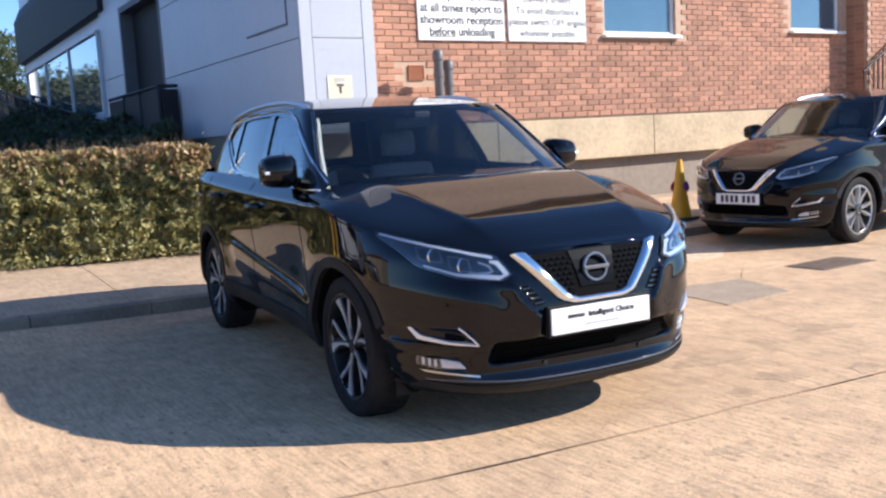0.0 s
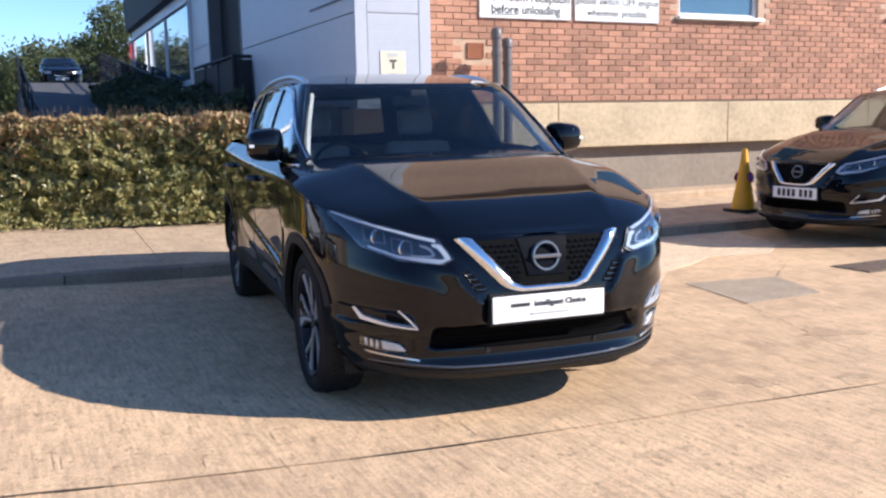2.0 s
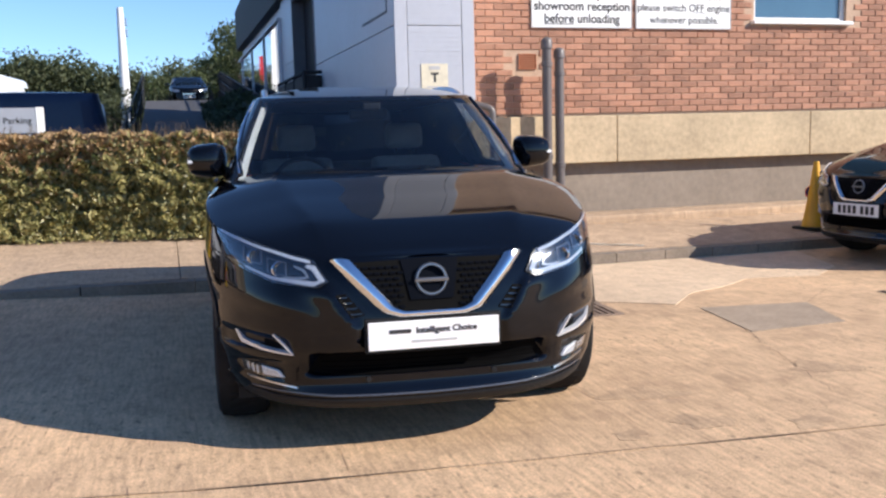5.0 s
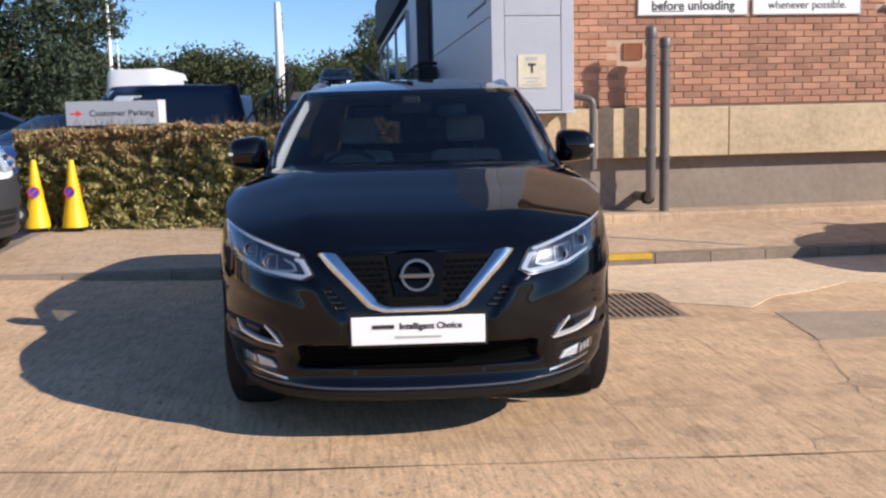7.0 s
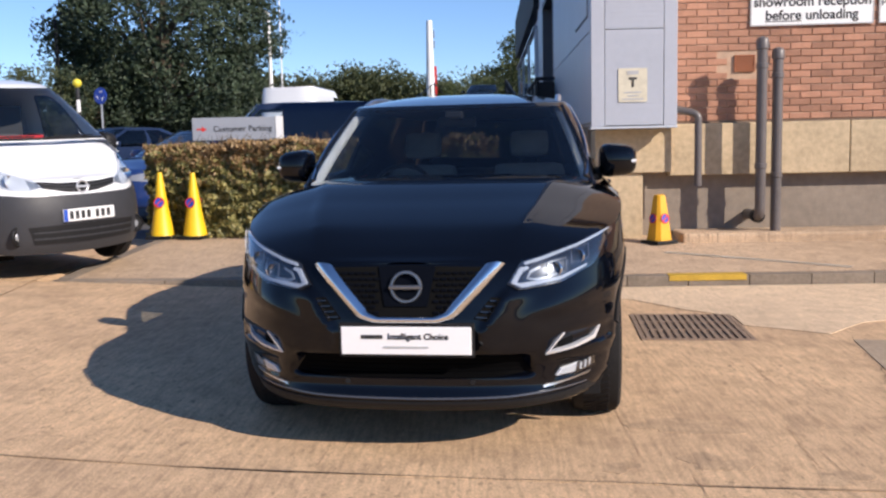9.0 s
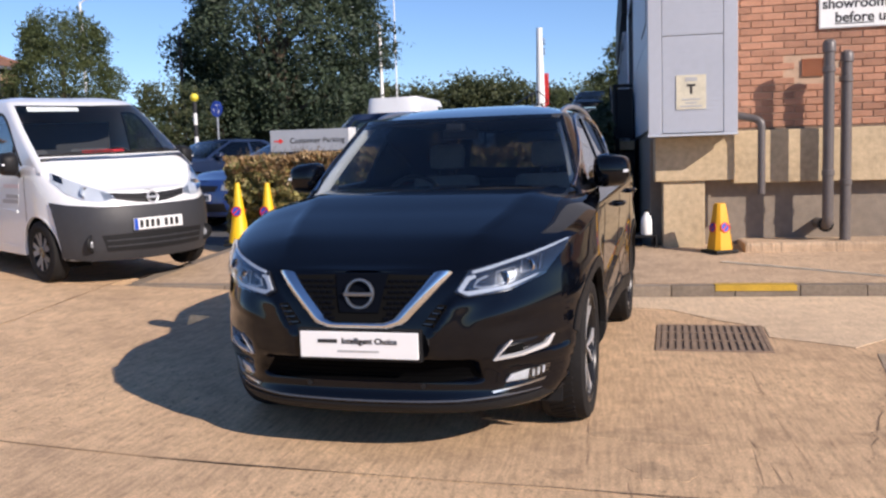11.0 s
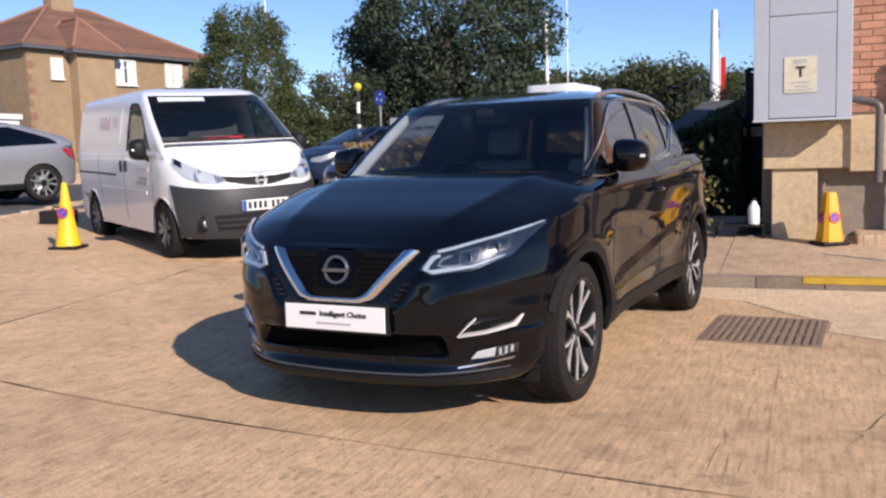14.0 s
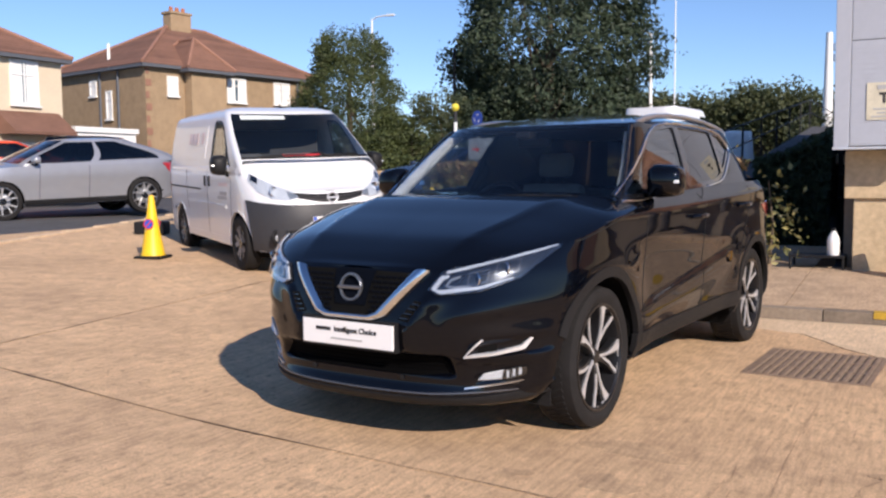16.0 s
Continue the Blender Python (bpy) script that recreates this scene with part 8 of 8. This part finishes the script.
gh = thing("garden_hedge", SITE, "clipped garden hedge behind the low wall", "hedge")
t_ = g.random(2600)
leaves("leaf", np.stack([-18.1 + 3.0 * t_ + g.normal(0, .3, 2600), 27.2 + 2.3 * t_ + g.normal(0, .3, 2600), height(-16, 28) + .75 + g.uniform(0, .55, 2600)], 1), .2, M_CONIF, gh, g)
foot = part("far_pavement", prism(bmesh.new(), [(-27.5, 12.0), (-20.0, 20.6), (-16.4, 26.8), (-14.6, 27.9), (-13.4, 26.4), (-15.0, 24.8), (-18.2, 19.6), (-25.6, 10.9)], .4, .92, "z"), M_APRON)
foot.matrix_basis = SITE
tagged(foot, "pale pavement on the far side of the road", "pavement", kind="structure")
fen = thing("railing_fence", SITE, "dark pedestrian railings beside the crossing", "fence")
for k in range(26):
    part("post", tube(bmesh.new(), [(-14.2 + k * .28, 31.0 + k * .1, 1.0), (-14.2 + k * .28, 31.0 + k * .1, 2.1)], .025, 6), M_DARK, fen)
for z in (1.1, 2.1):
    part("rail", tube(bmesh.new(), [(-14.2, 31.0, z), (-7.2, 33.5, z)], .03, 6), M_DARK, fen)

# ---------- bricks, last ----------
def brick_mesh(w, name="brick"):
    bm = bmesh.new()
    box(bm, 0, w, 0, .06, 0, BH)
    fe = [e for e in bm.edges if all(v.co.y < .001 for v in e.verts)]
    bmesh.ops.bevel(bm, geom=fe, offset=.004, segments=1, affect="EDGES")
    return mesh_of(bm, name, M_BRICK)


FULL, HALF = brick_mesh(BL), brick_mesh(BL / 2 - .005)
rb = random.Random(11)
stack = bmesh.new()
near_count = 0
row = 0
z = Z0 + .004
while z + BH < 3.55:
    u = UL + (0 if row % 2 == 0 else -.1125)
    while u < UR - .02:
        w = BL
        me = FULL
        uu = u
        if u < UL - .001:
            uu, w, me = UL, BL / 2 - .005, HALF
        if not any(a - .02 < uu + w and uu < b + .02 and c - .01 < z + BH and z < d + .01 for a, b, c, d in holes) and uu + w <= UR:
            if uu < 5.4 and z < 2.42 and near_count < 300:
                o = new("brick", me)
                o.parent = wall_brick
                o.matrix_basis = pose(uu, WV + rb.uniform(-.003, .002), z + rb.uniform(-.001, .001), 0, rb.uniform(-.25, .25), rb.uniform(-.3, .3))
                near_count += 1
            else:
                y = WV + rb.uniform(-.003, .002)
                vs8 = [stack.verts.new(p) for p in ((uu, y + .004, z), (uu + w, y + .004, z), (uu + w, y + .004, z + BH), (uu, y + .004, z + BH),
                                                    (uu + .004, y, z + .004), (uu + w - .004, y, z + .004), (uu + w - .004, y, z + BH - .004), (uu + .004, y, z + BH - .004),
                                                    (uu, y + .05, z), (uu + w, y + .05, z), (uu + w, y + .05, z + BH), (uu, y + .05, z + BH))]
                stack.faces.new(vs8[4:8])
                for k in range(4):
                    k2 = (k + 1) % 4
                    stack.faces.new((vs8[k], vs8[k2], vs8[4 + k2], vs8[4 + k]))
                    stack.faces.new((vs8[8 + k], vs8[8 + k2], vs8[k2], vs8[k]))
        u += BL + .01
    z += ROWH
    row += 1
tagged(part("brickwork", stack, M_BRICK, wall_brick), kind="stuff")
facing = bmesh.new()
for row in range(62):
    z = .02 + row * ROWH
    for k in range(9):
        u = UR + k * (BL + .01) + (.1125 if row % 2 else 0)
        y = BLOCK_V + rb.uniform(-.003, .002)
        box(facing, u, u + BL, y, y + .05, z, z + BH)
    for k in range(2):
        v = BLOCK_V + .012 + k * (BL + .01) * .8
        box(facing, UR - rb.uniform(.010, .014), UR + .03, v + .06, v + .06 + .16, z, z + BH)
tagged(part("brickwork", facing, M_BRICK, part_end), kind="stuff")
